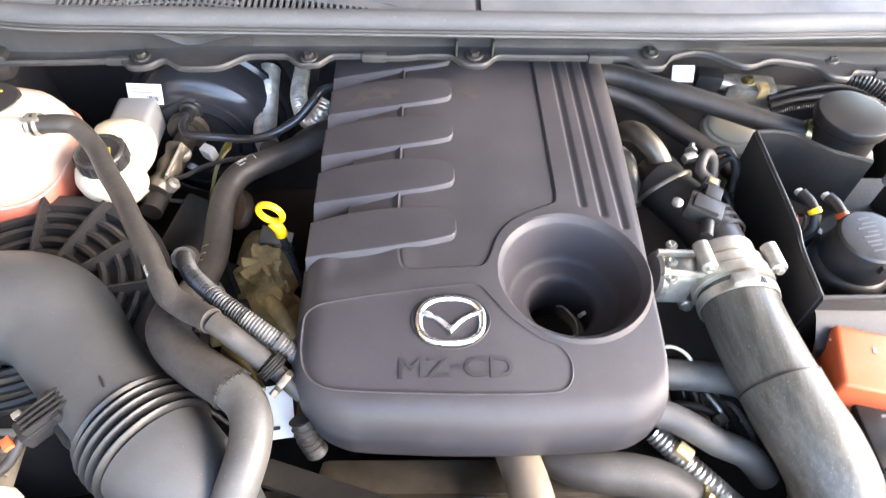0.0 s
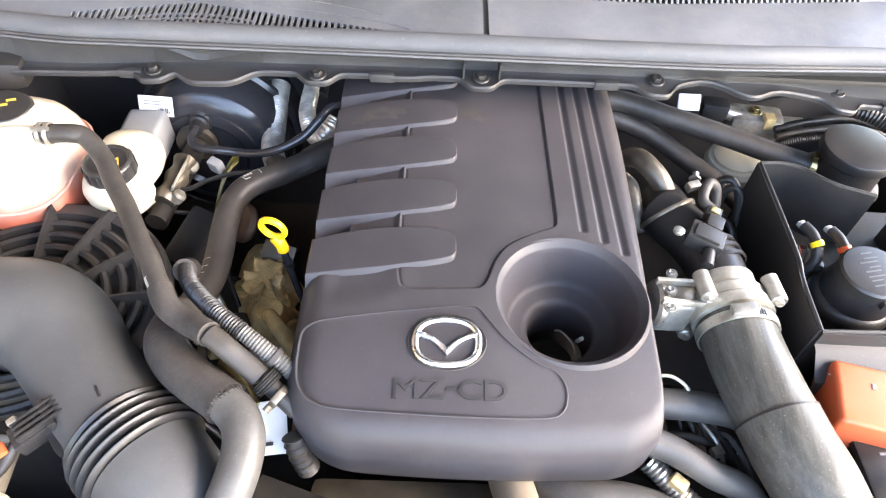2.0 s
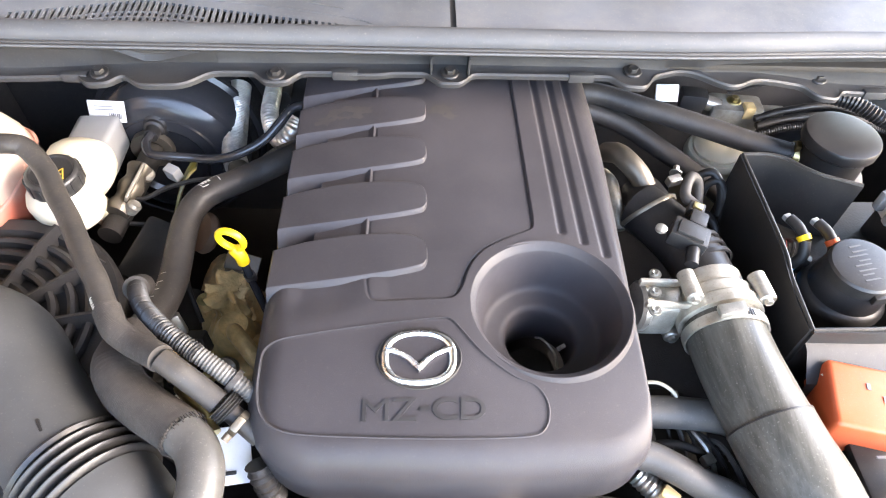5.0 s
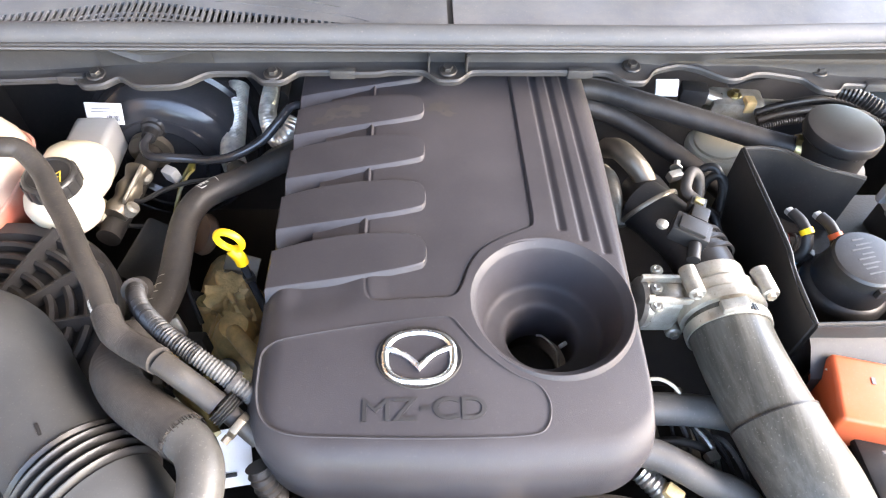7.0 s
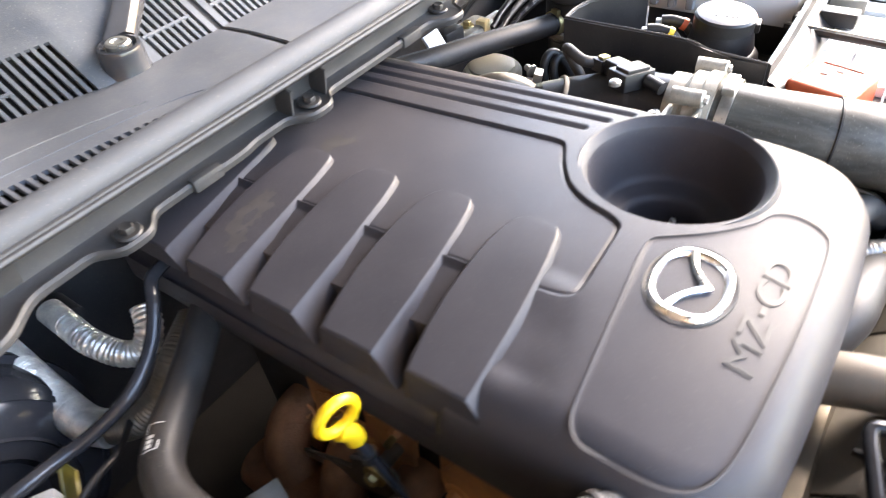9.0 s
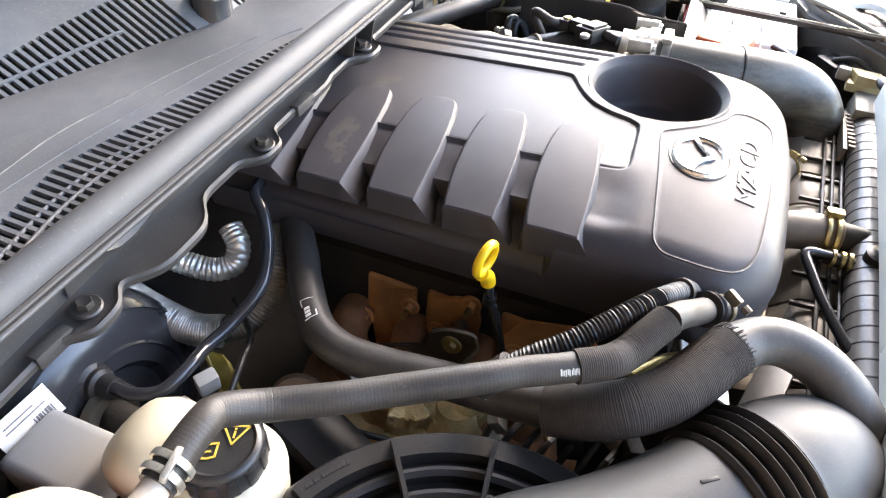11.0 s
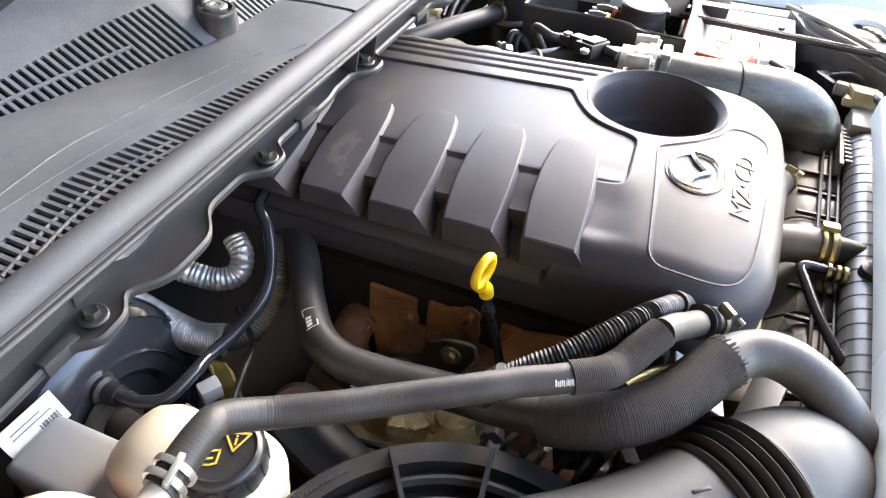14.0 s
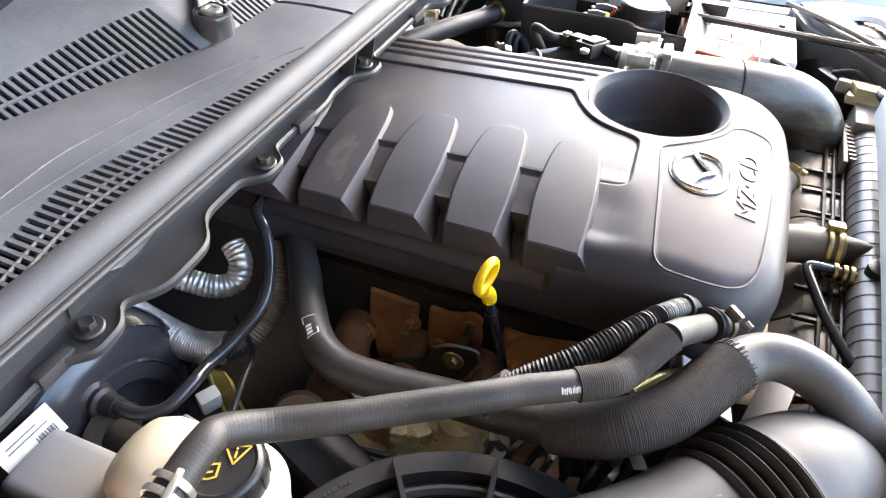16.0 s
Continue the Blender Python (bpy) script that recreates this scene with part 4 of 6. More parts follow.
part("foil_wrap", tube(FO1, 0.0190, 8, 20, rib=0.0006, pitch=0.0030), FOIL, heater)
part("hose", tube(FO1B, 0.0150, 8, 16, rib=0.0010, pitch=0.004), DULL, heater)
heater2 = thing("heater_hose", (-0.25, 0.58, 0.84), "curled heater hose in ribbed silver foil", "hose", "heater hoses")
part("foil_wrap", tube(FO2, 0.0135, 8, 20, rib=0.0016, pitch=0.0060), FOIL, heater2)
part("hose", tube([(-0.262, 0.70, 0.868), (-0.262, 0.655, 0.868)], 0.0135, 4, 16), RUBBER, heater2)
solid("firewall_plug", block((0.016, 0.012, 0.016), pose(-0.185, 0.66, 0.96), 0.002), BRASS, "small brass coloured plug on the bulkhead", "plug")
tape = thing("taped_bracket", (-0.39, 0.46, 0.80), "bracket wrapped in olive yellow tape", "bracket")
part("strip", thicken(loft([[(x, y + d, z + 0.3 * abs(d)) for d in (-0.013, -0.006, 0.006, 0.013)] for x, y, z in spline([(-0.372, 0.488, 0.868), (-0.380, 0.474, 0.866), (-0.392, 0.458, 0.850), (-0.402, 0.440, 0.826), (-0.410, 0.425, 0.795)], 5)]), 0.004), OLIVE, tape)
part("tape_edge", tube([(-0.372, 0.500, 0.870), (-0.380, 0.487, 0.868), (-0.392, 0.471, 0.852), (-0.402, 0.453, 0.828), (-0.410, 0.438, 0.798)], 0.0026, 6, 8), OLIVE, tape)
solid("connector", block((0.022, 0.016, 0.024), pose(-0.404, 0.470, 0.866, 10, 0, -30), 0.003), MILK_GREY, "small greyish plug on the taped bracket", "connector")
solid("brake_pipe", tube([(-0.47, 0.42, 0.87), (-0.44, 0.42, 0.86), (-0.41, 0.44, 0.862), (-0.37, 0.452, 0.868), (-0.33, 0.47, 0.86), (-0.28, 0.53, 0.84)], 0.0035, 6, 8), BLACK, "thin dark brake pipe", "pipe")
solid("brake_pipe", tube([(-0.45, 0.38, 0.85), (-0.41, 0.39, 0.83), (-0.38, 0.36, 0.82), (-0.36, 0.30, 0.80), (-0.34, 0.26, 0.77)], 0.0035, 6, 8), BLACK, "thin dark brake pipe", "pipe")

# dipstick
dip = thing("dipstick", (-0.238, 0.225, 0.80), "yellow ring-handled dipstick in a black tube", "dipstick")
ringc = Vector((-0.248, 0.2335, 0.989))
axis = Vector((0.20, 0.85, 0.10)).normalized()
u = Vector((0.10, 0.0, 1.0))
u = (u - axis * u.dot(axis)).normalized()
w = axis.cross(u)
bm = bmesh.new()
rings = []
for k in range(40):
    a = 2 * math.pi * k / 40
    d = u * math.cos(a) * 1.12 + w * math.sin(a)
    row = []
    for q in range(10):
        b = 2 * math.pi * q / 10
        row.append(ringc + d * (0.0155 + 0.0040 * math.cos(b)) + axis * 0.0046 * math.sin(b))
    rings.append(row)
rings.append(rings[0])
loft(rings, bm, close=True)
bmesh.ops.remove_doubles(bm, verts=bm.verts, dist=1e-6)
part("ring_handle", bm, YELLOW, dip)
part("handle_plug", tube([ringc - u * 0.019, (-0.2415, 0.232, 0.960), (-0.240, 0.231, 0.950)], 0.0078, 3, 16), YELLOW, dip)
part("tube", tube([(-0.2405, 0.2315, 0.953), (-0.237, 0.228, 0.93), (-0.228, 0.22, 0.88), (-0.215, 0.21, 0.80)], 0.0052, 6, 12), BLACK_GLOSS, dip, "black guide tube")
part("collar", lathe([(0.0052, 0), (0.0072, 0), (0.0072, 0.012), (0.0052, 0.012)], (-0.237, 0.228, 0.930), (0.1, 0.1, -1), 14), BLACK, dip)

# ---- metal on the exhaust side ----
shield = thing("exhaust_manifold", (-0.25, 0.25, 0.72), "rusty brown exhaust manifold with studs and nuts", "manifold")
for y in (0.165, 0.255, 0.345, 0.435):
    part("runner", tube([(-0.14, y, 0.735), (-0.175, y + 0.003, 0.730), (-0.205, y - 0.006, 0.705), (-0.215, 0.30 + (y - 0.30) * 0.8, 0.66)], 0.027, 6, 18), RUST_DARK, shield)
part("log", tube([(-0.215, 0.10, 0.650), (-0.222, 0.22, 0.655), (-0.222, 0.34, 0.655), (-0.215, 0.48, 0.65)], 0.036, 6, 20), RUST_DARK, shield)
for y in (0.20, 0.30, 0.385):
    part("port_flange", block((0.014, 0.070, 0.085), pose(-0.149, y, 0.770, 4, 0, 0), 0.006, 3), RUST, shield)


def side_plate(outline, x, th=0.005):
    """A plate on the engine's flank, its outline given along y and z."""
    return slab(outline, -th, 0.0, 0.0016, m=Matrix(((0, 0, 1, x), (1, 0, 0, 0), (0, 1, 0, 0), (0, 0, 0, 1))))


for outline in ([(0.317, 0.815), (0.290, 0.828), (0.262, 0.833), (0.256, 0.795), (0.260, 0.760), (0.282, 0.707), (0.318, 0.706), (0.332, 0.735), (0.330, 0.772)],
                [(0.398, 0.794), (0.372, 0.806), (0.346, 0.813), (0.344, 0.800), (0.358, 0.785), (0.361, 0.765), (0.355, 0.735), (0.330, 0.712), (0.340, 0.690), (0.408, 0.672), (0.412, 0.73)],
                [(0.228, 0.785), (0.206, 0.822), (0.136, 0.838), (0.110, 0.815), (0.118, 0.76), (0.155, 0.725), (0.205, 0.728)],
                [(0.480, 0.668), (0.466, 0.695), (0.442, 0.712), (0.424, 0.695), (0.418, 0.665), (0.430, 0.632), (0.47, 0.63)]):
    part("heat_plate", side_plate(outline, -0.158), RUST, shield)
for by, bz in ((0.353, 0.787), (0.315, 0.756), (0.208, 0.761), (0.42, 0.74), (0.14, 0.775), (0.27, 0.825)):
    part("stud", tube([(-0.155, by, bz), (-0.186, by, bz)], 0.0042, 3, 10), BRASS, shield)
    part("nut", hexbolt((-0.163, by, bz), (-1, 0, 0.05), 0.0078, 0.010), RUST, shield)
lever = thing("lifting_bracket", (-0.20, 0.29, 0.72), "stained steel bracket bolted to the manifold", "bracket")
part("plate", side_plate([(0.307, 0.800), (0.285, 0.812), (0.254, 0.816), (0.248, 0.806), (0.248, 0.790), (0.268, 0.748), (0.300, 0.732), (0.395, 0.716), (0.400, 0.726), (0.342, 0.756), (0.318, 0.766)], -0.196), DULL, lever)
part("lip", tube([(-0.203, 0.305, 0.801), (-0.203, 0.285, 0.813), (-0.203, 0.254, 0.817), (-0.203, 0.2475, 0.806), (-0.203, 0.2475, 0.790), (-0.203, 0.267, 0.748)], 0.0022, 5, 8), STEEL, lever, "bright worn edge")
part("bolt", hexbolt((-0.201, 0.280, 0.785), (-1, 0, 0.1), 0.0078, 0.008), BRASS, lever)
part("spacer", tube([(-0.155, 0.280, 0.785), (-0.198, 0.280, 0.785)], 0.008, 3, 12), DULL, lever)
turbo = thing("vacuum_pump", (-0.30, 0.24, 0.70), "tan stained cast pump body beside the engine", "pump")
part("housing", lathe([(0, 0), (0.046, 0), (0.052, 0.012), (0.052, 0.05), (0.044, 0.06), (0.036, 0.075), (0.028, 0.105), (0.020, 0.122), (0, 0.126)], (-0.302, 0.255, 0.672), (0.12, -0.10, 1), 32), TAN, turbo)
part("boss", lathe([(0, 0), (0.020, 0), (0.021, 0.02), (0.016, 0.028), (0, 0.028)], (-0.262, 0.235, 0.737), (0.5, -0.3, 0.7), 20), TAN, turbo)
part("boss", lathe([(0, 0), (0.016, 0), (0.016, 0.03), (0, 0.032)], (-0.300, 0.205, 0.737), (0.1, -0.5, 0.7), 18), ALU, turbo)
part("pipe", tube([(-0.290, 0.240, 0.782), (-0.280, 0.225, 0.793), (-0.262, 0.205, 0.789), (-0.245, 0.19, 0.767)], 0.012, 6, 14), TAN, turbo)
part("cap_screw", hexbolt((-0.318, 0.182, 0.752), (0.1, -0.2, 1), 0.006, 0.007), BRASS, turbo)
part("cap_screw", hexbolt((-0.332, 0.222, 0.749), (0.1, -0.2, 1), 0.006, 0.007), BRASS, turbo)
shieldlet = thing("heat_shield", (-0.302, 0.296, 0.74), "crumpled tan metal heat shield beside the dipstick", "heat shield")
rows = []
for i in range(26):
    v = i / 25
    rad = 0.005 + 0.037 * math.sin(math.radians(96 * v)) ** 0.6
    row = []
    for k in range(40):
        a = 2 * math.pi * k / 40
        w = (noise.noise((1.6 * math.cos(a), 1.6 * math.sin(a), 2.4 * v)) * 0.026 + abs(noise.noise((3 * math.cos(a), 3 * math.sin(a), 5 * v + 3))) * 0.010) * min(1.0, 4 * v)
        row.append((-0.302 + (rad + w) * math.cos(a) * 0.85, 0.296 + (rad + w) * math.sin(a) * 0.95, 0.805 - 0.075 * v * v + 0.5 * w))
    rows.append(row)
bm = loft(rows, close=True)
bm.faces.new(bm.verts[:][:40])
part("sheet", bm, TAN, shieldlet).data.set_sharp_from_angle(angle=radians(24))
part("flange", block((0.050, 0.020, 0.005), pose(-0.288, 0.262, 0.778, 22, 8, 25), 0.0015), TAN, shieldlet)
part("bolt", hexbolt((-0.288, 0.261, 0.781), (0, -0.3, 1), 0.006, 0.007), BRASS, shieldlet)
part("stay", block((0.052, 0.030, 0.004), pose(-0.290, 0.345, 0.802, 38, 6, -14), 0.0014), DULL, shieldlet, "dull bent stay")
part("stay", block((0.044, 0.005, 0.026), pose(-0.292, 0.328, 0.792, 12, 0, -14), 0.0014), DULL, shieldlet)
steer = thing("steering_gear", (-0.34, 0.34, 0.60), "tan stained cast steering gear housing", "steering gear")
rows = []
for y, hw, zt in ((0.255, 0.020, 0.735), (0.265, 0.034, 0.752), (0.290, 0.044, 0.762), (0.325, 0.047, 0.766), (0.355, 0.040, 0.768), (0.380, 0.034, 0.765), (0.400, 0.026, 0.755), (0.410, 0.016, 0.745)):
    rows.append([(-0.322 - 0.10 * (y - 0.3) + hw * math.copysign(abs(math.cos(a)) ** 0.7, math.cos(a)), y, zt - 0.07 + 0.07 * math.copysign(abs(math.sin(a)) ** 0.7, math.sin(a)) + 0.004 * math.sin(7 * a + y * 60)) for a in [2 * math.pi * q / 28 for q in range(28)]])
part("housing", loft(rows, close=True), TAN, steer)
for bx, by, bz in ((-0.345, 0.30, 0.760), (-0.318, 0.375, 0.764)):
    part("boss", lathe([(0, 0), (0.014, 0), (0.014, 0.010), (0.010, 0.014), (0, 0.014)], (bx, by, bz - 0.003), (0.1, -0.1, 1), 18), TAN, steer)
    part("bolt", hexbolt((bx, by, bz + 0.010), (0.1, -0.1, 1), 0.006, 0.007), BRASS, steer)
part("cylinder", tube([(-0.385, 0.22, 0.69), (-0.376, 0.28, 0.725), (-0.370, 0.33, 0.740)], 0.028, 5, 20), GRIME, steer)
part("round_cap", lathe([(0, 0), (0.03, 0), (0.033, 0.006), (0.030, 0.016), (0, 0.018)], (-0.352, 0.405, 0.798), (-0.6, -0.3, 0.6), 26), BROWN, steer, "dark brown round cap")
for k in range(9):
    yy = 0.02 + 0.018 * k
    solid("under_bracket", block((0.018 + 0.006 * (k % 3), 0.012 + 0.004 * (k % 2), 0.03), pose(-0.335 + 0.012 * (k % 4), yy + 0.02, 0.862 + 0.008 * (k % 3), 12 * (k % 3), 10, 25 * k), 0.003), (BRASS, GRIME, STEEL, DULL, GRIME, TAN)[k % 6],
          "small stained bracket under the hoses", "bracket", "under-hose brackets")
    solid("under_wire", tube([(-0.37 + 0.010 * (k % 3), yy + 0.03, 0.84), (-0.345, yy + 0.02, 0.868 + 0.006 * (k % 3)), (-0.315, yy + 0.01, 0.86), (-0.29, yy, 0.83)], 0.0035, 5, 7), (BLACK, GRIME, DULL)[k % 3], "grimy wire under the hoses", "wire", "under-hose wires")
solid("under_cover", block((0.07, 0.10, 0.02), pose(-0.405, 0.335, 0.835, 12, 18, -15), 0.008), BLACK, "black plastic shield below the slim hose", "shield")
loose = thing("front_bracket", (-0.25, 0.02, 0.86), "pale painted bracket plate with a slot", "bracket")
part("plate", block((0.048, 0.060, 0.003), pose(-0.228, 0.008, 0.902, 30, 0, 8), 0.001), WHITE, loose)
part("slot", block((0.012, 0.004, 0.004), pose(-0.224, -0.008, 0.8955, 30, 0, 8), 0.001), BLACK, loose)
part("arm", tube([(-0.24, 0.02, 0.93), (-0.26, 0.05, 0.935), (-0.285, 0.075, 0.93)], 0.009, 4, 10), BRASS, loose)
part("arm", tube([(-0.25, 0.03, 0.925), (-0.255, 0.055, 0.92), (-0.24, 0.08, 0.90)], 0.007, 4, 10), STEEL, loose)
solid("clamp_tab", clamp_band((-0.2045, 0.014, 0.968), (0.8, -0.5, -0.4), 0.012, 0.008, True, (0, -0.3, 1)), DULL, "stained pinch clamp under the cover's corner", "hose clamp")
solid("coil_spring_hose", tube([(-0.19, -0.01, 0.925), (-0.185, -0.02, 0.91), (-0.175, -0.03, 0.88)], 0.011, 6, 14, rib=0.003, pitch=0.008), RUBBER, "black ribbed sleeve below the cover's corner", "conduit")
solid("cross_strap", block((0.26, 0.035, 0.006), pose(-0.11, -0.085, 0.86, -20, 6, -16), 0.002), BLACK, "long flat black strap below the cover's front", "strap")


# ---- air cleaner and its duct ----
DC = Vector((-0.56, 0.15, 0.918))
air = thing("air_cleaner", (DC.x, DC.y, 0.66), "round black ribbed air cleaner housing", "air cleaner")
part("body", lathe([(0, 0), (0.165, 0), (0.172, 0.02), (0.172, 0.21), (0.181, 0.222), (0.181, 0.236), (0.176, 0.243), (0.158, 0.243), (0.154, 0.232), (0, 0.226)], (DC.x, DC.y, 0.675), seg=72), BLACK, air)
for r0 in (0.142, 0.122, 0.100, 0.078, 0.056):
    part("ring", lathe([(r0 - 0.005, -0.012), (r0 - 0.0045, 0.0005), (r0, 0.003), (r0 + 0.0045, 0.0005), (r0 + 0.005, -0.012)], (DC.x, DC.y, DC.z - 0.002), seg=64), BLACK, air)
for k in range(12):
    a = 2 * math.pi * k / 12 + 0.12
    fin = bmesh.new()
    mf = pose(DC.x, DC.y, DC.z, 0, 0, math.degrees(a))
    loft([[mf @ Vector((r, w, -0.018)), mf @ Vector((r, w, h)), mf @ Vector((r, -w, h)), mf @ Vector((r, -w, -0.018))] for r, w, h in ((0.030, 0.0016, 0.002), (0.080, 0.0018, 0.008), (0.140, 0.0020, 0.015), (0.166, 0.0020, 0.017), (0.172, 0.0018, 0.002))], fin, close=True)
    part("rib", fin, BLACK, air)
bars = bmesh.new()
for k in range(12):
    a = 0.88 + 0.022 * k + (0.012 if k % 4 == 3 else 0)
    block((0.0035, 0.0022, 0.0008), pose(DC.x + 0.168 * math.cos(a), DC.y + 0.168 * math.sin(a), DC.z + 0.0005, 0, 0, math.degrees(a)), 0, bm=bars)
part("moulded_mark", bars, COVER, air)

DUCT_PATH = [(-0.74, 0.085, 0.925), (-0.62, 0.125, 0.922), (-0.548, 0.135, 0.921), (-0.499, 0.117, 0.920), (-0.452, 0.068, 0.918), (-0.412, 0.024, 0.917), (-0.376, -0.009, 0.917)]
duct = thing("intake_duct", (-0.45, 0.05, 0.85), "large grey moulded intake duct with a bellows joint", "intake duct")
part("elbow", tube(DUCT_PATH, 0.0600, 10, 40, radius=lambda t: 1.0 + 0.20 * float(smooth01(0.80, 0.45, t))), DUCT, duct)
AX = Vector((0.743, -0.669, 0.0))
B0 = Vector((-0.368, -0.018, 0.917))
bel = part("bellows", tube([B0 - AX * 0.014, B0 + AX * 0.016, B0 + AX * 0.046], 0.0590, 8, 44), BLACK, duct, "black rubber bellows")
for k in range(5):
    rr = (0.0655, 0.0692, 0.0700, 0.0698, 0.0690)[k]
    part("fold", lathe([(0.056, -0.0046), (0.0625, -0.0036), (rr - 0.0012, -0.0016), (rr, 0.0), (rr - 0.0012, 0.0016), (0.0625, 0.0036), (0.056, 0.0046)], B0 + AX * (0.0118 * (k - 1)), AX, 52), BLACK, bel)
part("outlet", tube([B0 + AX * 0.040, B0 + AX * 0.062 + Vector((0, 0, -0.001)), B0 + AX * 0.085 + Vector((0.004, -0.004, -0.010)), B0 + AX * 0.105 + Vector((0.008, -0.010, -0.035)), B0 + AX * 0.115 + Vector((0.01, -0.015, -0.08))], 0.0630, 10, 40, radius=lambda t: 1.0 - 0.14 * t), DUCT, duct)
part("notch", block((0.003, 0.015, 0.002), pose(-0.392, 0.010, 0.9765, 0, 0, 36), 0.0005), BLACK, duct)
plug = thing("sensor_connector", (-0.47, -0.03, 0.93), "black wiring plug on the duct's flow sensor", "connector")
mq = pose(-0.452, -0.016, 0.945, 0, -8, 42)
part("housing", block((0.060, 0.028, 0.022), mq, 0.003), BLACK, plug)
for q in (-0.010, -0.003, 0.004, 0.011):
    part("fin", block((0.052, 0.003, 0.010), mq @ pose(0.004, q, 0.014), 0.001), BLACK, plug)
part("collar", block((0.008, 0.036, 0.030), mq @ pose(0.012, 0, 0.002), 0.002), BLACK, plug)
part("lock_tab", block((0.010, 0.014, 0.006), mq @ pose(-0.042, 0, 0.006), 0.001), RED, plug, "red locking tab")
part("terminal", block((0.010, 0.008, 0.008), mq @ pose(-0.018, 0.014, 0.016), 0.002), STEEL, plug)
part("lead", tube([mq @ Vector((-0.03, 0, 0)), mq @ Vector((-0.06, -0.01, -0.01)), (-0.52, -0.09, 0.93), (-0.56, -0.12, 0.90)], 0.006, 6, 10), RUBBER, plug)
solid("sensor_mount", block((0.05, 0.05, 0.05), pose(-0.425, -0.012, 0.92, 0, 0, 42), 0.006), BLACK, "black sensor housing on the intake duct", "sensor")
solid("side_tray", block((0.26, 0.30, 0.02), pose(-0.62, -0.10, 0.90, 0, 0, 4), 0.006), SHROUD, "grey plastic splash tray beside the duct", "tray")
for k in range(4):
    solid("tray_rib", block((0.14, 0.006, 0.012), pose(-0.56, -0.02 - 0.022 * k, 0.915), 0.002), SHROUD, "grey moulded rib on the tray", "rib", "tray ribs")
solid("washer_cap", lathe([(0, 0), (0.024, 0), (0.025, 0.01), (0.022, 0.016), (0, 0.017)], (-0.475, -0.108, 0.925), (0, 0, 1), 24), CREAM, "pale yellowish bottle cap at the bay's front corner", "cap")

# ---- coolant tank, brake parts ----
tank = thing("coolant_tank", (-0.66, 0.40, 0.80), "milky coolant tank holding pink fluid", "tank")
rows = []
for z, hx, hy, cx in ((0.80, 0.105, 0.085, -0.69), (0.82, 0.118, 0.098, -0.69), (0.90, 0.125, 0.106, -0.69), (0.940, 0.127, 0.106, -0.69), (0.965, 0.124, 0.103, -0.690), (0.990, 0.118, 0.096, -0.690),
                      (1.003, 0.110, 0.085, -0.690), (1.016, 0.098, 0.072, -0.688), (1.023, 0.084, 0.060, -0.686), (1.026, 0.055, 0.04, -0.684)):
    row = []
    for q in range(40):
        a = 2 * math.pi * q / 40
        ca, sa = math.cos(a), math.sin(a)
        e = (abs(ca) ** 3.4 + abs(sa) ** 3.4) ** (-1 / 3.4)
        row.append((cx + hx * ca * e, 0.385 - 0.6 * max(0, z - 0.95) * 0.35 + hy * sa * e, z))
    rows.append(row)
bm = loft(rows, close=True)
bm.faces.new(bm.verts[:][-40:])
part("body", bm, TANK, tank)
part("seam", tube([(-0.69 + 0.126 * math.copysign(abs(math.cos(a)) ** 0.55, math.cos(a)), 0.385 + 0.107 * math.copysign(abs(math.sin(a)) ** 0.55, math.sin(a)), 0.94) for a in [2 * math.pi * q / 32 for q in range(33)]], 0.003, 2, 8), TANK, tank)
part("nozzle", tube([(-0.640, 0.343, 1.025), (-0.60, 0.343, 1.032), (-0.555, 0.343, 1.034)], 0.010, 4, 14), TANK, tank)
cap = part("cap", lathe([(0, 0), (0.036, 0), (0.038, 0.004), (0.037, 0.020), (0.033, 0.025), (0.012, 0.026), (0, 0.026)], (-0.643, 0.402, 1.004), (0.12, 0.0, 1), 32), BLACK, tank, "black screw cap")
for q in (-0.012, 0.0, 0.012):
    part("printed_mark", block((0.012, 0.0045, 0.0006), pose(-0.640 + 0.5 * q, 0.402 + q, 1.0302 - 0.06 * q, 0, 7, 30), 0), YELLOW_PRINT, cap, "yellow printed bars")
solid("pillar_panel", block((0.14, 0.10, 0.05), pose(-0.735, 0.53, 1.01, 0, 4, 10), 0.020), BLACK, "dark grey trim block beside the cowl", "trim", kind="structure")

res = thing("brake_reservoir", (-0.49, 0.38, 0.86), "cream brake fluid reservoir with a black cap", "reservoir")
CB = Vector((-0.503, 0.358, 0.0))
bm = lathe([(0, 0.893), (0.034, 0.893), (0.041, 0.897), (0.044, 0.903), (0.044, 0.910), (0.0425, 0.913), (0.0425, 0.916), (0.0455, 0.920), (0.047, 0.934), (0.043, 0.945), (0.036, 0.950), (0.034, 0.954), (0, 0.954)], (CB.x, CB.y, 0), seg=40)
part("front_bowl", bm, CREAM, res)
rows = []
for y, hw, z0, z1 in ((0.376, 0.026, 0.90, 0.935), (0.384, 0.035, 0.892, 0.950), (0.396, 0.0415, 0.886, 0.961), (0.414, 0.0435, 0.882, 0.966), (0.430, 0.0430, 0.882, 0.965), (0.446, 0.0395, 0.884, 0.957), (0.458, 0.033, 0.888, 0.944), (0.466, 0.023, 0.894, 0.930), (0.469, 0.010, 0.90, 0.916)):
    rows.append([(-0.505 + hw * math.copysign(abs(math.cos(a)) ** 0.8, math.cos(a)), y, (z0 + z1) / 2 + (z1 - z0) / 2 * math.copysign(abs(math.sin(a)) ** 0.8, math.sin(a))) for a in [2 * math.pi * q / 24 for q in range(24)]])
bm = loft(rows, close=True)
part("rear_bowl", bm, CREAM, res)
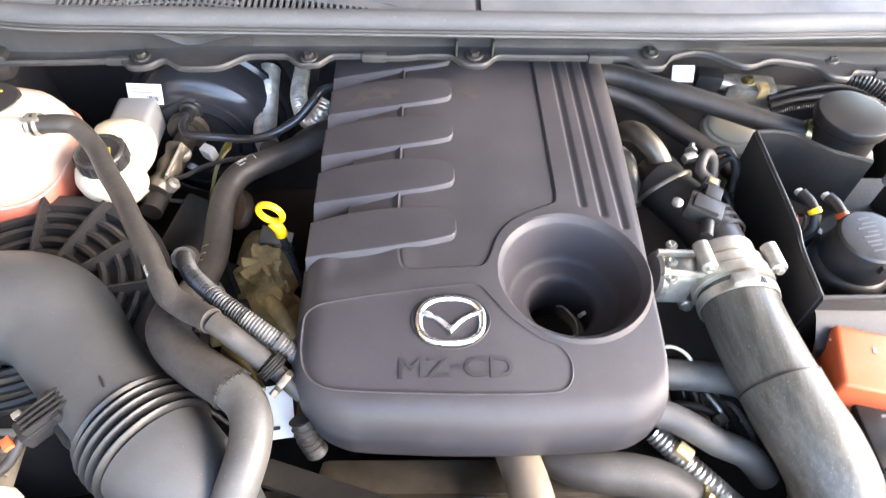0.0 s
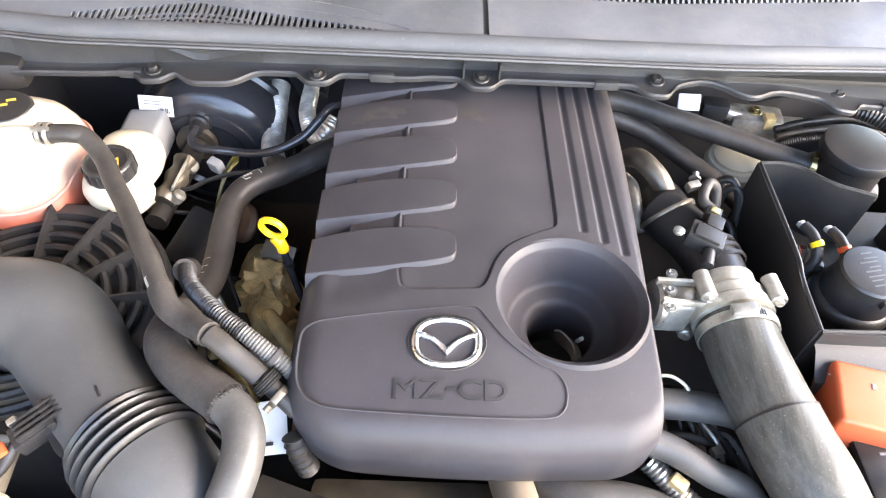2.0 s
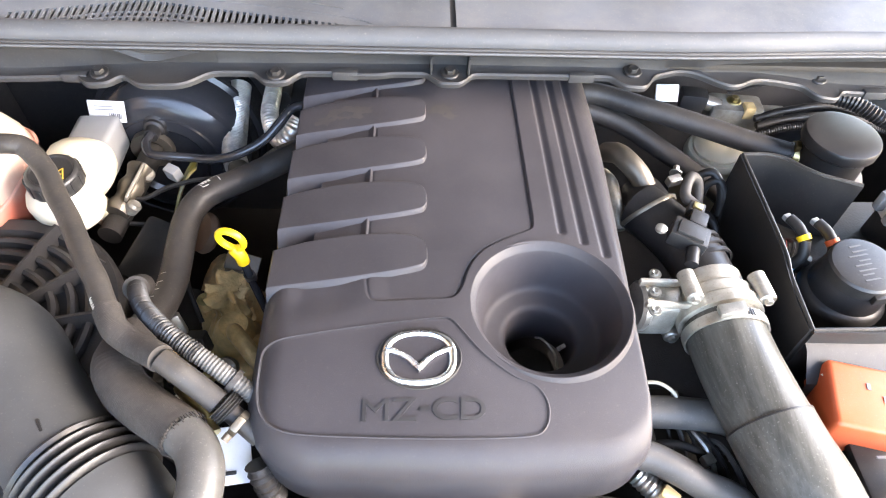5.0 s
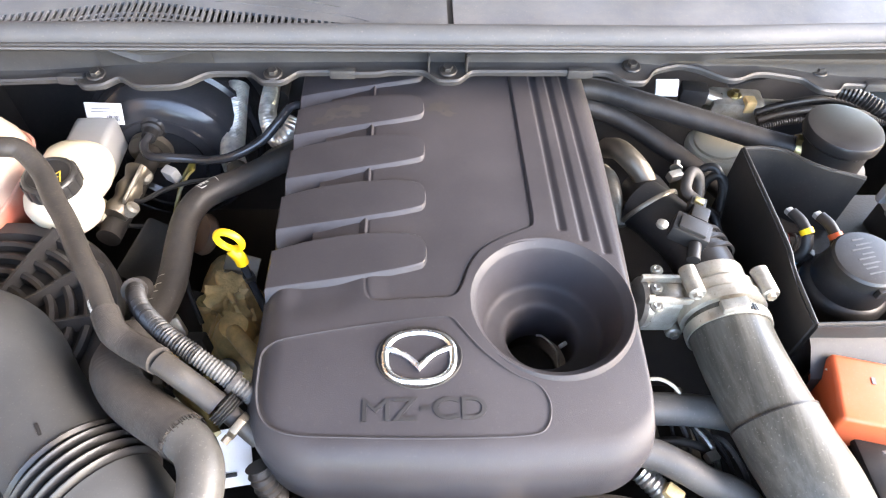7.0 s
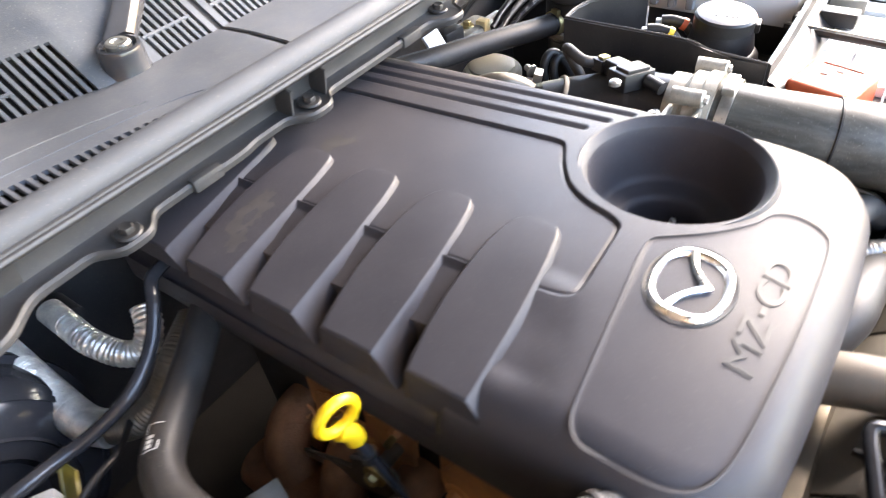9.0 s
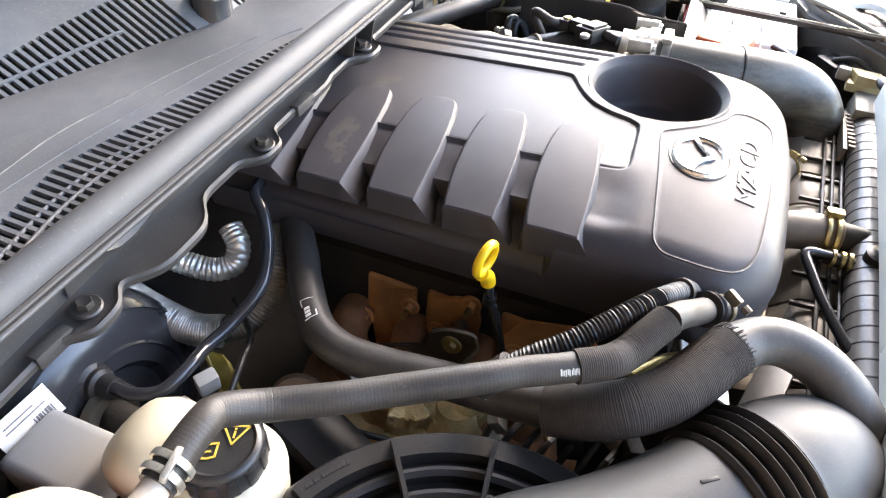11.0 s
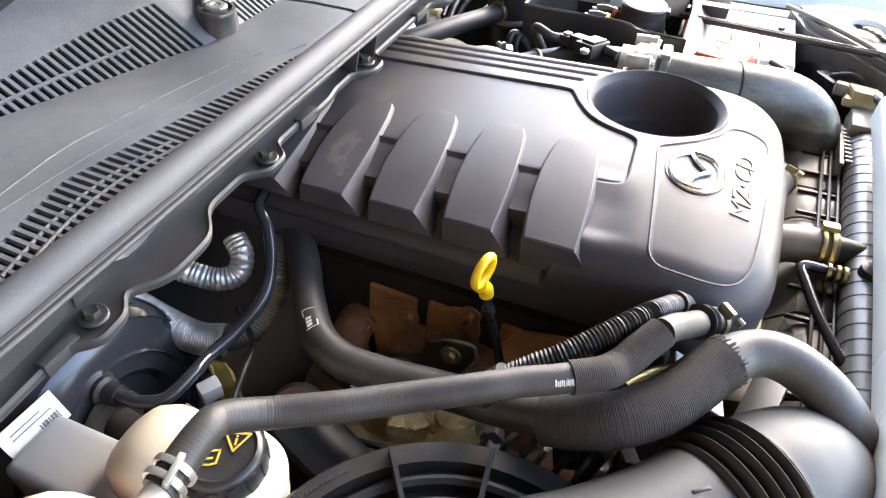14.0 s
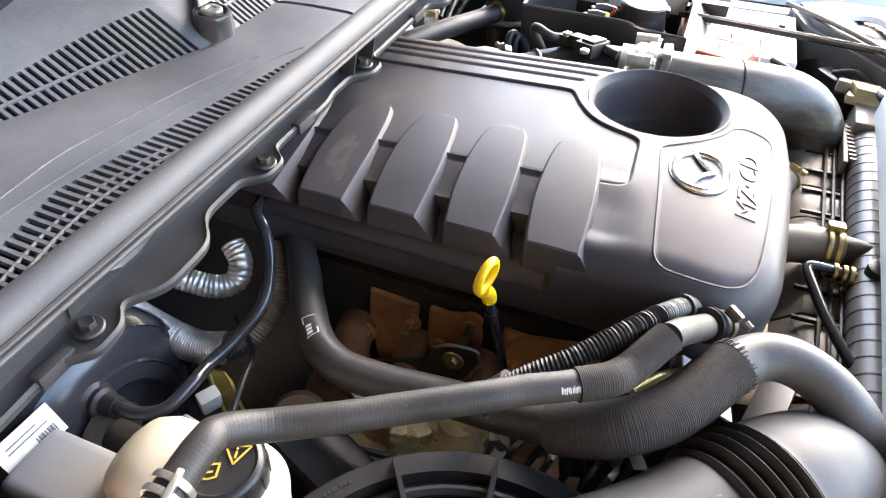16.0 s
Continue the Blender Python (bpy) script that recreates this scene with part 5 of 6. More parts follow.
bc = part("cap", lathe([(0, 0), (0.0335, 0), (0.0345, 0.003), (0.0335, 0.022), (0.031, 0.0255), (0.028, 0.0265), (0.0255, 0.0245), (0, 0.0245)], (CB.x, CB.y, 0.952), (0.03, -0.03, 1), 36), BLACK, res, "black ribbed screw cap with yellow symbols")
for k in range(14):
    a = 2 * math.pi * k / 14
    part("grip_rib", block((0.0036, 0.0088, 0.019), pose(CB.x + 0.0338 * math.cos(a), CB.y + 0.0338 * math.sin(a), 0.9635, 0, 0, math.degrees(a)), 0.0014, 2), BLACK, bc)


def symbol(lines, at, rot, material, parent, width=0.0016):
    bm = bmesh.new()
    m = pose(at[0], at[1], at[2], 0, 0, rot)
    for (ax, ay), (bx, by) in lines:
        d = Vector((bx - ax, by - ay, 0))
        ln = d.length
        block((ln + width * 0.6, width, 0.0005), m @ pose((ax + bx) / 2, (ay + by) / 2, 0, 0, 0, math.degrees(math.atan2(d.y, d.x))), 0, bm=bm)
    return part("symbol", bm, material, parent, "yellow printed sign")


T = 0.0100
symbol([((-T, -0.007), (T, -0.007)), ((T, -0.007), (0, 0.0085)), ((0, 0.0085), (-T, -0.007)), ((0, 0.003), (0, -0.002)), ((0, -0.0042), (0, -0.0048))], (CB.x + 0.011, CB.y - 0.008, 0.9776), 109, YELLOW_PRINT, bc)
symbol([((-T, -0.006), (0, -0.004)), ((0, -0.004), (T, -0.006)), ((-T, -0.006), (-T, 0.005)), ((T, -0.006), (T, 0.005)), ((0, -0.004), (0, 0.007)), ((-T, 0.005), (-0.005, 0.007)), ((T, 0.005), (0.005, 0.007)), ((-0.005, 0.007), (0.005, 0.007)),
        ((-0.006, 0.001), (-0.001, 0.002)), ((0.001, 0.002), (0.006, 0.001))], (CB.x - 0.009, CB.y + 0.006, 0.9776), 109, YELLOW_PRINT, bc)
part("rear_chamber", block((0.064, 0.082, 0.062), pose(-0.530, 0.520, 0.874, 0, 0, 0), 0.010, 3), MILK_GREY, res, "cloudy square rear chamber")
part("neck", tube([(-0.495, 0.40, 0.87), (-0.49, 0.40, 0.84)], 0.016, 3, 14), CREAM, res)
master = thing("master_cylinder", (-0.46, 0.44, 0.80), "cast aluminium brake master cylinder", "brake cylinder")
part("barrel", tube([(-0.475, 0.36, 0.845), (-0.468, 0.44, 0.843), (-0.46, 0.56, 0.84)], 0.017, 4, 20), GRIME, master)
part("flange", lathe([(0.02, 0), (0.034, 0), (0.034, 0.012), (0.02, 0.014)], (-0.462, 0.545, 0.842), (0, 1, 0), 24), DULL, master)
part("casting", tube([(-0.468, 0.388, 0.862), (-0.460, 0.43, 0.866), (-0.455, 0.475, 0.868)], 0.0165, 5, 20, radius=lambda t: 1.0 + 0.16 * math.sin(14 * t)), DULL, master)
part("rib", block((0.005, 0.070, 0.012), pose(-0.446, 0.432, 0.884, 4, 25, -6), 0.002), ALU, master)
part("boss", lathe([(0, 0), (0.011, 0), (0.011, 0.010), (0.008, 0.013), (0, 0.013)], (-0.448, 0.47, 0.858), (0.6, -0.2, 0.8), 18), ALU, master)
part("boss", lathe([(0, 0), (0.010, 0), (0.010, 0.014), (0.006, 0.018), (0, 0.018)], (-0.450, 0.395, 0.862), (0.7, 0.1, 0.7), 18), ALU, master)
servo = thing("brake_servo", (-0.45, 0.62, 0.66), "glossy black brake servo drum with a paper label", "brake servo")
part("drum", lathe([(0.0, 0.074), (0.060, 0.076), (0.068, 0.084), (0.095, 0.082), (0.118, 0.074), (0.131, 0.060), (0.137, 0.040), (0.139, 0.014), (0.147, 0.010), (0.148, 0.002), (0.140, -0.002), (0.140, -0.07), (0.0, -0.08)], (-0.448, 0.640, 0.795), (0, -1, 0.10), 72), BLACK_GLOSS, servo)
for r, h in ((0.088, 0.0835), (0.124, 0.070)):
    part("pressed_ring", lathe([(r - 0.004, h - 0.003), (r, h + 0.0022), (r + 0.004, h - 0.004)], (-0.448, 0.640, 0.795), (0, -1, 0.10), 64), BLACK_GLOSS, servo)
lab = pose(-0.519, 0.5665, 0.905, 66, 0, -3)
label = part("label", block((0.058, 0.034, 0.0012), lab, 0.0004), PAPER, servo, "white printed paper label")
bm = bmesh.new()
for k in range(7):
    block((0.0012 + 0.0008 * (k % 3), 0.009, 0.0006), lab @ pose(0.004 + 0.003 * k, -0.007, 0.0008), 0, bm=bm)
block((0.040, 0.0012, 0.0006), lab @ pose(0, 0.003, 0.0008), 0, bm=bm)
block((0.030, 0.0012, 0.0006), lab @ pose(-0.004, 0.008, 0.0008), 0, bm=bm)
part("printed_mark", bm, PRINT, label)


# ---- intercooler pipe and throttle ----
PIPE_A = [(0.332, 0.165, 0.940), (0.333, 0.140, 0.939), (0.337, 0.095, 0.938), (0.345, 0.050, 0.936), (0.351, 0.026, 0.934)]
PIPE_B = [(0.351, 0.026, 0.934), (0.359, -0.005, 0.931), (0.374, -0.045, 0.924), (0.388, -0.083, 0.905), (0.388, -0.108, 0.876), (0.376, -0.122, 0.835), (0.355, -0.125, 0.78)]


cooler_pipe = thing("intercooler_hose", (0.36, 0.02, 0.88), "thick grey rubber intercooler hose with faint lengthwise ribs", "hose")
part("rear_length", tube(PIPE_A, 0.0455, 8, 44), PIPE, cooler_pipe)
part("front_length", tube(PIPE_B, 0.0470, 8, 44), PIPE, cooler_pipe)
part("joint", lathe([(0.0455, -0.0012), (0.0476, -0.0010), (0.0476, 0.0010), (0.0455, 0.0012)], (0.351, 0.0262, 0.934), (0.22, -0.97, -0.09), 44), BLACK, cooler_pipe, "dark seam line")
bm = bmesh.new()
for k in range(14):
    a = math.pi * (k / 13) * 1.25 - 0.4
    pts = []
    P = spline(PIPE_A, 6)
    for i, p in enumerate(P):
        d = (P[min(i + 1, len(P) - 1)] - P[max(i - 1, 0)]).normalized()
        u = Vector((0, 0, 1))
        u = (u - d * u.z).normalized()
        s = d.cross(u)
        pts.append(p + (u * math.sin(a) + s * math.cos(a)) * 0.0446)
    tube(pts, 0.0026, 1, 6, raw=True, bm=bm)
part("flutes", bm, PIPE, cooler_pipe)

throttle = thing("throttle_body", (0.33, 0.18, 0.88), "cast aluminium throttle body with bolt bosses", "throttle body")
part("barrel", lathe([(0.0, 0.0), (0.050, 0.0), (0.050, 0.014), (0.047, 0.017), (0.047, 0.030), (0.041, 0.036), (0.041, 0.055), (0.0, 0.055)], (0.330, 0.150, 0.944), (-0.05, 1, 0.02), 40), ALU, throttle)
for bx, bz in ((0.287, 0.985), (0.373, 0.982), (0.379, 0.935), (0.286, 0.90)):
    part("boss", tube([(bx, 0.156, bz), (bx - 0.003, 0.190, bz)], 0.0100, 3, 16), ALU, throttle)
    part("bolt", hexbolt((bx, 0.157, bz), (0, -1, 0), 0.0055, 0.006), STEEL, throttle)
part("side_body", block((0.050, 0.040, 0.060), pose(0.262, 0.176, 0.932, 0, 8, 4), 0.010, 3), ALU, throttle)
part("side_cap", lathe([(0, 0), (0.026, 0), (0.030, 0.003), (0.031, 0.010), (0.027, 0.014), (0, 0.014)], (0.246, 0.176, 0.938), (-1, 0, 0.14), 28), STEEL, throttle)
part("ridge", block((0.056, 0.006, 0.010), pose(0.260, 0.155, 0.972, 0, 8, 4), 0.002), ALU, throttle)
part("ridge", block((0.056, 0.006, 0.010), pose(0.260, 0.188, 0.970, 0, 8, 4), 0.002), ALU, throttle)
for k in range(3):
    part("screw", hexbolt((0.242 + 0.006 * k, 0.146 + 0.026 * k, 0.972), (-0.1, 0, 1), 0.0042, 0.004), STEEL, throttle)
wc = thing("worm_clamp", (0.345, 0.138, 0.89), "steel worm-drive clamp on the intercooler hose", "hose clamp")
part("band", clamp_band((0.3330, 0.136, 0.939), (-0.03, 1, 0.03), 0.0468, 0.013, False), STEEL, wc)
part("screw_housing", block((0.030, 0.014, 0.010), pose(0.322, 0.136, 0.9905, 0, -10, 4), 0.002), STEEL, wc)
bm = bmesh.new()
for k in range(7):
    block((0.0016, 0.009, 0.0012), pose(0.338 + 0.0036 * k, 0.136, 0.9885 - 0.0006 * k * k * 0.5, 0, 10, 4), 0, bm=bm)
part("thread_slots", bm, BLACK, wc)

inlet = thing("intake_elbow", (0.31, 0.30, 0.86), "black plastic intake elbow behind the throttle", "intake elbow")
EL = [(0.329, 0.200, 0.944), (0.327, 0.235, 0.943), (0.318, 0.275, 0.938), (0.300, 0.320, 0.930), (0.282, 0.350, 0.925)]
part("tube", tube(EL, 0.036, 8, 30), BLACK, inlet)
for y, q in ((0.232, 0.333), (0.246, 0.329), (0.258, 0.325)):
    part("band", lathe([(0.0355, -0.003), (0.0385, -0.003), (0.0385, 0.003), (0.0355, 0.003)], (q, y, 0.942), (-0.33, 1, 0), 30), BLACK, inlet)
part("flange", lathe([(0, 0), (0.040, 0), (0.041, 0.003), (0.040, 0.006), (0, 0.006)], (0.290, 0.338, 0.928), (-0.45, 0.8, 0.35), 30), DULL, inlet, "stained steel flange plate")
part("rear_body", tube([(0.300, 0.318, 0.930), (0.298, 0.355, 0.918), (0.300, 0.395, 0.90)], 0.034, 6, 26), BLACK, inlet)
egr = thing("recirculation_pipe", (0.27, 0.40, 0.88), "dull metal exhaust return pipe, bent twice", "pipe")
part("pipe", tube([(0.300, 0.375, 0.925), (0.285, 0.395, 0.945), (0.270, 0.415, 0.953), (0.262, 0.440, 0.945), (0.258, 0.47, 0.92)], 0.0155, 6, 18), DULL, egr)
part("pipe", tube([(0.252, 0.33, 0.90), (0.250, 0.36, 0.915), (0.250, 0.40, 0.92), (0.250, 0.44, 0.90)], 0.012, 6, 16), ALU, egr)
vclamp = thing("band_clamp", (0.318, 0.38, 0.92), "dull steel band clamp with a bolt", "hose clamp")
part("band", clamp_band((0.302, 0.372, 0.910), (-0.2, 0.8, 0.5), 0.0375, 0.008, False), STEEL, vclamp)
part("lug", block((0.020, 0.012, 0.014), pose(0.336, 0.392, 0.938, 10, 0, 20), 0.002), STEEL, vclamp)
part("bolt", hexbolt((0.341, 0.404, 0.940), (0.3, 0.9, 0.2), 0.005, 0.012), STEEL, vclamp)
sensor = thing("pressure_sensor", (0.30, 0.245, 0.95), "black pressure sensor and plug on the elbow", "sensor")
ms = pose(0.304, 0.248, 0.984, -4, 6, -28)
part("body", block((0.046, 0.034, 0.022), ms, 0.003), BLACK, sensor)
part("plug", block((0.022, 0.026, 0.020), ms @ pose(0.004, 0.030, 0.001), 0.003), BLACK, sensor)
part("connector", block((0.020, 0.020, 0.016), ms @ pose(-0.002, 0.052, 0.000), 0.002), BLACK, sensor)
part("latch", block((0.012, 0.010, 0.004), ms @ pose(-0.002, 0.050, 0.010), 0.001), BRASS, sensor, "brownish latch")
part("lid", block((0.034, 0.024, 0.006), ms @ pose(0.0, -0.002, 0.012), 0.002), BLACK, sensor)
part("screw", lathe([(0, 0), (0.0072, 0), (0.0072, 0.004), (0.004, 0.006), (0, 0.006)], ms @ Vector((-0.034, -0.012, 0.002)), (0, 0, 1), 18), STEEL, sensor, "pale screw head")
part("nipple", tube([ms @ Vector((0.010, -0.018, 0)), ms @ Vector((0.014, -0.04, -0.004))], 0.008, 3, 14), BLACK, sensor)
part("lead", tube([ms @ Vector((-0.002, 0.060, 0)), (0.318, 0.318, 0.985), (0.330, 0.345, 0.990), (0.347, 0.352, 0.975), (0.352, 0.340, 0.95), (0.350, 0.325, 0.925)], 0.0072, 8, 12), RUBBER, sensor)
for k, pts in enumerate(([(0.372, 0.40, 0.90), (0.378, 0.405, 0.935), (0.395, 0.40, 0.945), (0.408, 0.385, 0.925), (0.412, 0.37, 0.89)],
                         [(0.385, 0.39, 0.90), (0.388, 0.395, 0.925), (0.402, 0.392, 0.938), (0.415, 0.378, 0.915), (0.416, 0.36, 0.88)],
                         [(0.36, 0.38, 0.88), (0.375, 0.37, 0.90), (0.39, 0.345, 0.905), (0.40, 0.32, 0.88)])):
    solid("cable", tube(pts, 0.0062, 8, 10), BLACK, "black looped cable beside the relay tray", "cable", "looped cables")
for k in range(6):
    x = 0.368 + 0.008 * (k % 3)
    solid("wire", tube([(x, 0.39 - 0.02 * k, 0.88), (x + 0.012, 0.37 - 0.02 * k, 0.895 + 0.004 * (k % 2)), (x + 0.022, 0.33 - 0.02 * k, 0.885), (x + 0.015, 0.28 - 0.02 * k, 0.86)], 0.0028, 6, 7), (BLACK, RUBBER_GREY, BLACK)[k % 3],
          "loose dark wiring beside the intake", "wire", "loose wires")

# ---- pair of hoses, filter, steering fluid bottle ----
H3 = [(0.20, 0.590, 0.940), (0.262, 0.590, 0.936), (0.33, 0.566, 0.930), (0.42, 0.532, 0.922), (0.50, 0.502, 0.913), (0.567, 0.481, 0.906)]
H4 = [(0.22, 0.585, 0.915), (0.30, 0.572, 0.895), (0.37, 0.535, 0.870), (0.43, 0.487, 0.852), (0.475, 0.45, 0.83), (0.50, 0.42, 0.80)]
for nm, P, r in (("insulated_hose", H3, 0.0175), ("insulated_hose", H4, 0.0165)):
    t = thing(nm, P[2], "dark foam-covered hose running across the bay", "hose", "foam hoses")
    part("foam_cover", tube(P, r, 8, 20), RUBBER, t)
    part("seam", tube([(p[0], p[1] + 0.2 * r, p[2] + 0.985 * r) for p in P], 0.0011, 8, 6), RUBBER_GREY, t)
    part("end_band", tube([Vector(P[-2]).lerp(Vector(P[-1]), q) for q in (0.74, 0.86)], r * 1.05, 2, 20), BLACK, t)
sc = thing("spring_clamp", (0.563, 0.482, 0.885), "yellowish spring clamp at the bottle", "hose clamp")
part("band", clamp_band((0.560, 0.484, 0.907), (0.93, -0.32, -0.1), 0.0182, 0.012, False), BRASS, sc)
part("ear", block((0.008, 0.016, 0.012), pose(0.556, 0.480, 0.927, 0, 0, -20), 0.002), BRASS, sc)
part("pipe_end", tube([(0.565, 0.482, 0.906), (0.590, 0.475, 0.902)], 0.012, 3, 14), BLACK, sc)
bottle = thing("steering_fluid_bottle", (0.607, 0.470, 0.82), "black capped steering fluid bottle", "reservoir")
part("cap", lathe([(0, 0), (0.053, 0), (0.0555, 0.003), (0.0555, 0.016), (0.0535, 0.0195), (0.045, 0.021), (0.0, 0.021)], (0.607, 0.470, 0.942), seg=48), BLACK, bottle, "broad black lid")
part("body", lathe([(0, 0), (0.040, 0), (0.043, 0.01), (0.044, 0.05), (0.049, 0.055), (0.049, 0.12), (0.047, 0.124)], (0.607, 0.470, 0.82), seg=40), BLACK, bottle)
part("collar", lathe([(0.046, 0), (0.060, 0), (0.062, 0.004), (0.060, 0.008), (0.046, 0.008)], (0.607, 0.470, 0.885), seg=40), SHROUD, bottle, "grey mounting ring")
filt = thing("fuel_filter", (0.475, 0.555, 0.72), "bright metal fuel filter with a cast head", "fuel filter")
part("can", lathe([(0, 0), (0.044, 0), (0.048, 0.006), (0.049, 0.10), (0.0515, 0.104), (0.0515, 0.112), (0.047, 0.118), (0, 0.118)], (0.482, 0.562, 0.728), seg=40), CREAM, filt)
part("lid", lathe([(0.0, 0.0), (0.040, 0.0), (0.040, 0.006), (0.030, 0.012), (0, 0.012)], (0.482, 0.562, 0.845), seg=36), CREAM, filt, "pale yellowish lid")
part("head", block((0.090, 0.050, 0.045), pose(0.520, 0.630, 0.872, 0, 0, -6), 0.008), ALU, filt, "stained cast head")
part("spigot", tube([(0.555, 0.625, 0.878), (0.600, 0.62, 0.880)], 0.012, 3, 16), STEEL, filt)
part("spigot", tube([(0.490, 0.630, 0.885), (0.462, 0.633, 0.892)], 0.013, 3, 16), STEEL, filt)
part("tag", block((0.018, 0.020, 0.024), pose(0.535, 0.612, 0.890), 0.003), TAN, filt)
part("bolt", hexbolt((0.515, 0.632, 0.894), (0, 0, 1), 0.007, 0.008), BRASS, filt)
solid("white_tag", block((0.038, 0.006, 0.028), pose(0.380, 0.604, 0.930, -35, 0, 0), 0.002), WHITE, "small white tag on the bulkhead", "tag")
solid("solenoid", block((0.045, 0.03, 0.03), pose(0.430, 0.610, 0.915, 0, 0, -8), 0.006), BLACK, "small black solenoid on the bulkhead", "valve")
for k, (x, y0) in enumerate(((0.56, 0.575), (0.57, 0.590), (0.56, 0.605))):
    solid("fuel_line", tube([(0.545, y0 - 0.005, 0.875 + 0.004 * k), (0.60, y0 + 0.002, 0.885 + 0.006 * k), (0.68, y0 + 0.004, 0.888 + 0.008 * k), (0.78, y0 - 0.01 * k, 0.88)], 0.0060, 6, 10, rib=0.0012 if k == 0 else 0, pitch=0.004), (BLACK, RUBBER, BLACK)[k],
          "slim black fuel line by the filter", "fuel line", "fuel lines")
solid("harness", tube([(0.64, 0.60, 0.935), (0.68, 0.575, 0.938), (0.72, 0.55, 0.928), (0.78, 0.535, 0.91)], 0.0115, 8, 12, rib=0.0022, pitch=0.006), BLACK, "corrugated black wiring harness by the cowl", "conduit")
for k in range(5):
    solid("wire", tube([(0.50, 0.635 + 0.006 * k, 0.91), (0.58, 0.63 + 0.006 * k, 0.935 - 0.004 * k), (0.68, 0.61 + 0.008 * k, 0.94), (0.80, 0.60 + 0.01 * k, 0.92)], 0.003 + 0.001 * (k % 2), 6, 7), (BLACK, RUBBER_GREY)[k % 2], "dark wire along the bulkhead", "wire", "bulkhead wires")

# ---- relay tray with its boxes ----
tray = thing("relay_tray", (0.55, 0.28, 0.80), "open black plastic relay tray with upright walls", "tray")


def wall(pts, z0, tops, th=0.004):
    rows = []
    for (x, y), z1 in zip(pts, tops):
        rows.append([(x, y, z0), (x, y, z1 - 0.003), (x, y, z1)])
    return thicken(loft(rows), th)


part("left_wall", wall([(0.437, 0.416), (0.436, 0.36), (0.436, 0.30), (0.435, 0.24), (0.434, 0.215), (0.434, 0.18), (0.434, 0.141)], 0.80, [0.962, 0.962, 0.962, 0.961, 0.956, 0.950, 0.950]), BLACK, tray)
part("left_lip", tube([(0.437, 0.416, 0.962), (0.436, 0.30, 0.962), (0.435, 0.24, 0.961), (0.434, 0.21, 0.954), (0.434, 0.141, 0.950)], 0.0024, 5, 8), BLACK, tray)
part("front_wall", wall([(0.434, 0.141), (0.50, 0.140), (0.58, 0.141), (0.66, 0.142), (0.76, 0.144)], 0.80, [0.950, 0.951, 0.954, 0.956, 0.956]), BLACK, tray)
part("front_lip", tube([(0.434, 0.141, 0.950), (0.58, 0.141, 0.954), (0.76, 0.144, 0.956)], 0.0024, 5, 8), BLACK, tray)
part("rear_wall", wall([(0.437, 0.416), (0.466, 0.415), (0.490, 0.405), (0.508, 0.385), (0.530, 0.368), (0.575, 0.352)], 0.80, [0.962, 0.964, 0.966, 0.968, 0.969, 0.968]), BLACK, tray)
part("rear_lip", tube([(0.437, 0.416, 0.962), (0.466, 0.415, 0.964), (0.490, 0.405, 0.966), (0.508, 0.385, 0.968), (0.530, 0.368, 0.969), (0.575, 0.352, 0.968)], 0.0024, 5, 8), BLACK, tray)
part("floor", block((0.33, 0.28, 0.008), pose(0.60, 0.28, 0.862), 0.002), GRIME, tray)
part("lower_front", loft([[(x, 0.141, 0.93), (x, 0.128, 0.925), (x, 0.10, 0.90), (x, 0.095, 0.86), (x, 0.11, 0.80)] for x in (0.434, 0.52, 0.60, 0.70)]), BLACK, tray)
fl = thing("round_relay_box", (0.520, 0.222, 0.86), "round black lidded box in the relay tray", "relay box")
part("lid", lathe([(0, 0), (0.037, 0), (0.040, 0.002), (0.040, 0.020), (0.0375, 0.023), (0.030, 0.0245), (0, 0.0245)], (0.520, 0.222, 0.945), (-0.02, -0.05, 1), 40), BLACK, fl, "black round lid with raised print")
part("body", lathe([(0, 0), (0.043, 0), (0.045, 0.004), (0.044, 0.06), (0.040, 0.082)], (0.520, 0.222, 0.866), seg=36), BLACK, fl)
part("skirt", lathe([(0.040, 0), (0.052, 0.0), (0.052, 0.006), (0.046, 0.014), (0.040, 0.016)], (0.520, 0.222, 0.905), seg=36), BLACK, fl)
part("tab", block((0.020, 0.006, 0.012), pose(0.528, 0.180, 0.953, 0, 0, 8), 0.001), BLACK, fl)
for k in range(8):
    yy = 0.246 - 0.0068 * k
    part("moulded_mark", block((0.016 + 0.006 * (k % 3), 0.0020, 0.0016), pose(0.516 + 0.004 * (k % 2), yy, 0.9702 - 0.00034 * k, 0, 0, 12), 0), RUBBER_GREY, fl)
bigbox = thing("relay_box", (0.665, 0.27, 0.866), "large relay box, its black lid painted white for sky glare", "relay box")
# black lid coloured white: the sky's glare on it is painted in
part("lid", block((0.168, 0.22, 0.05), pose(0.711, 0.262, 0.935, 0, 0, 0), 0.008), WHITE, bigbox)
part("body", block((0.158, 0.21, 0.07), pose(0.711, 0.262, 0.885), 0.004), BLACK, bigbox)
for k in range(4):
    part("clip", block((0.02, 0.008, 0.02), pose(0.63 + 0.045 * k, 0.151, 0.925), 0.002), BLACK, bigbox)
for k in range(3):
    part("rear_tooth", block((0.016, 0.012, 0.03), pose(0.624, 0.300 + 0.028 * k, 0.935), 0.003), MILK_GREY, bigbox)
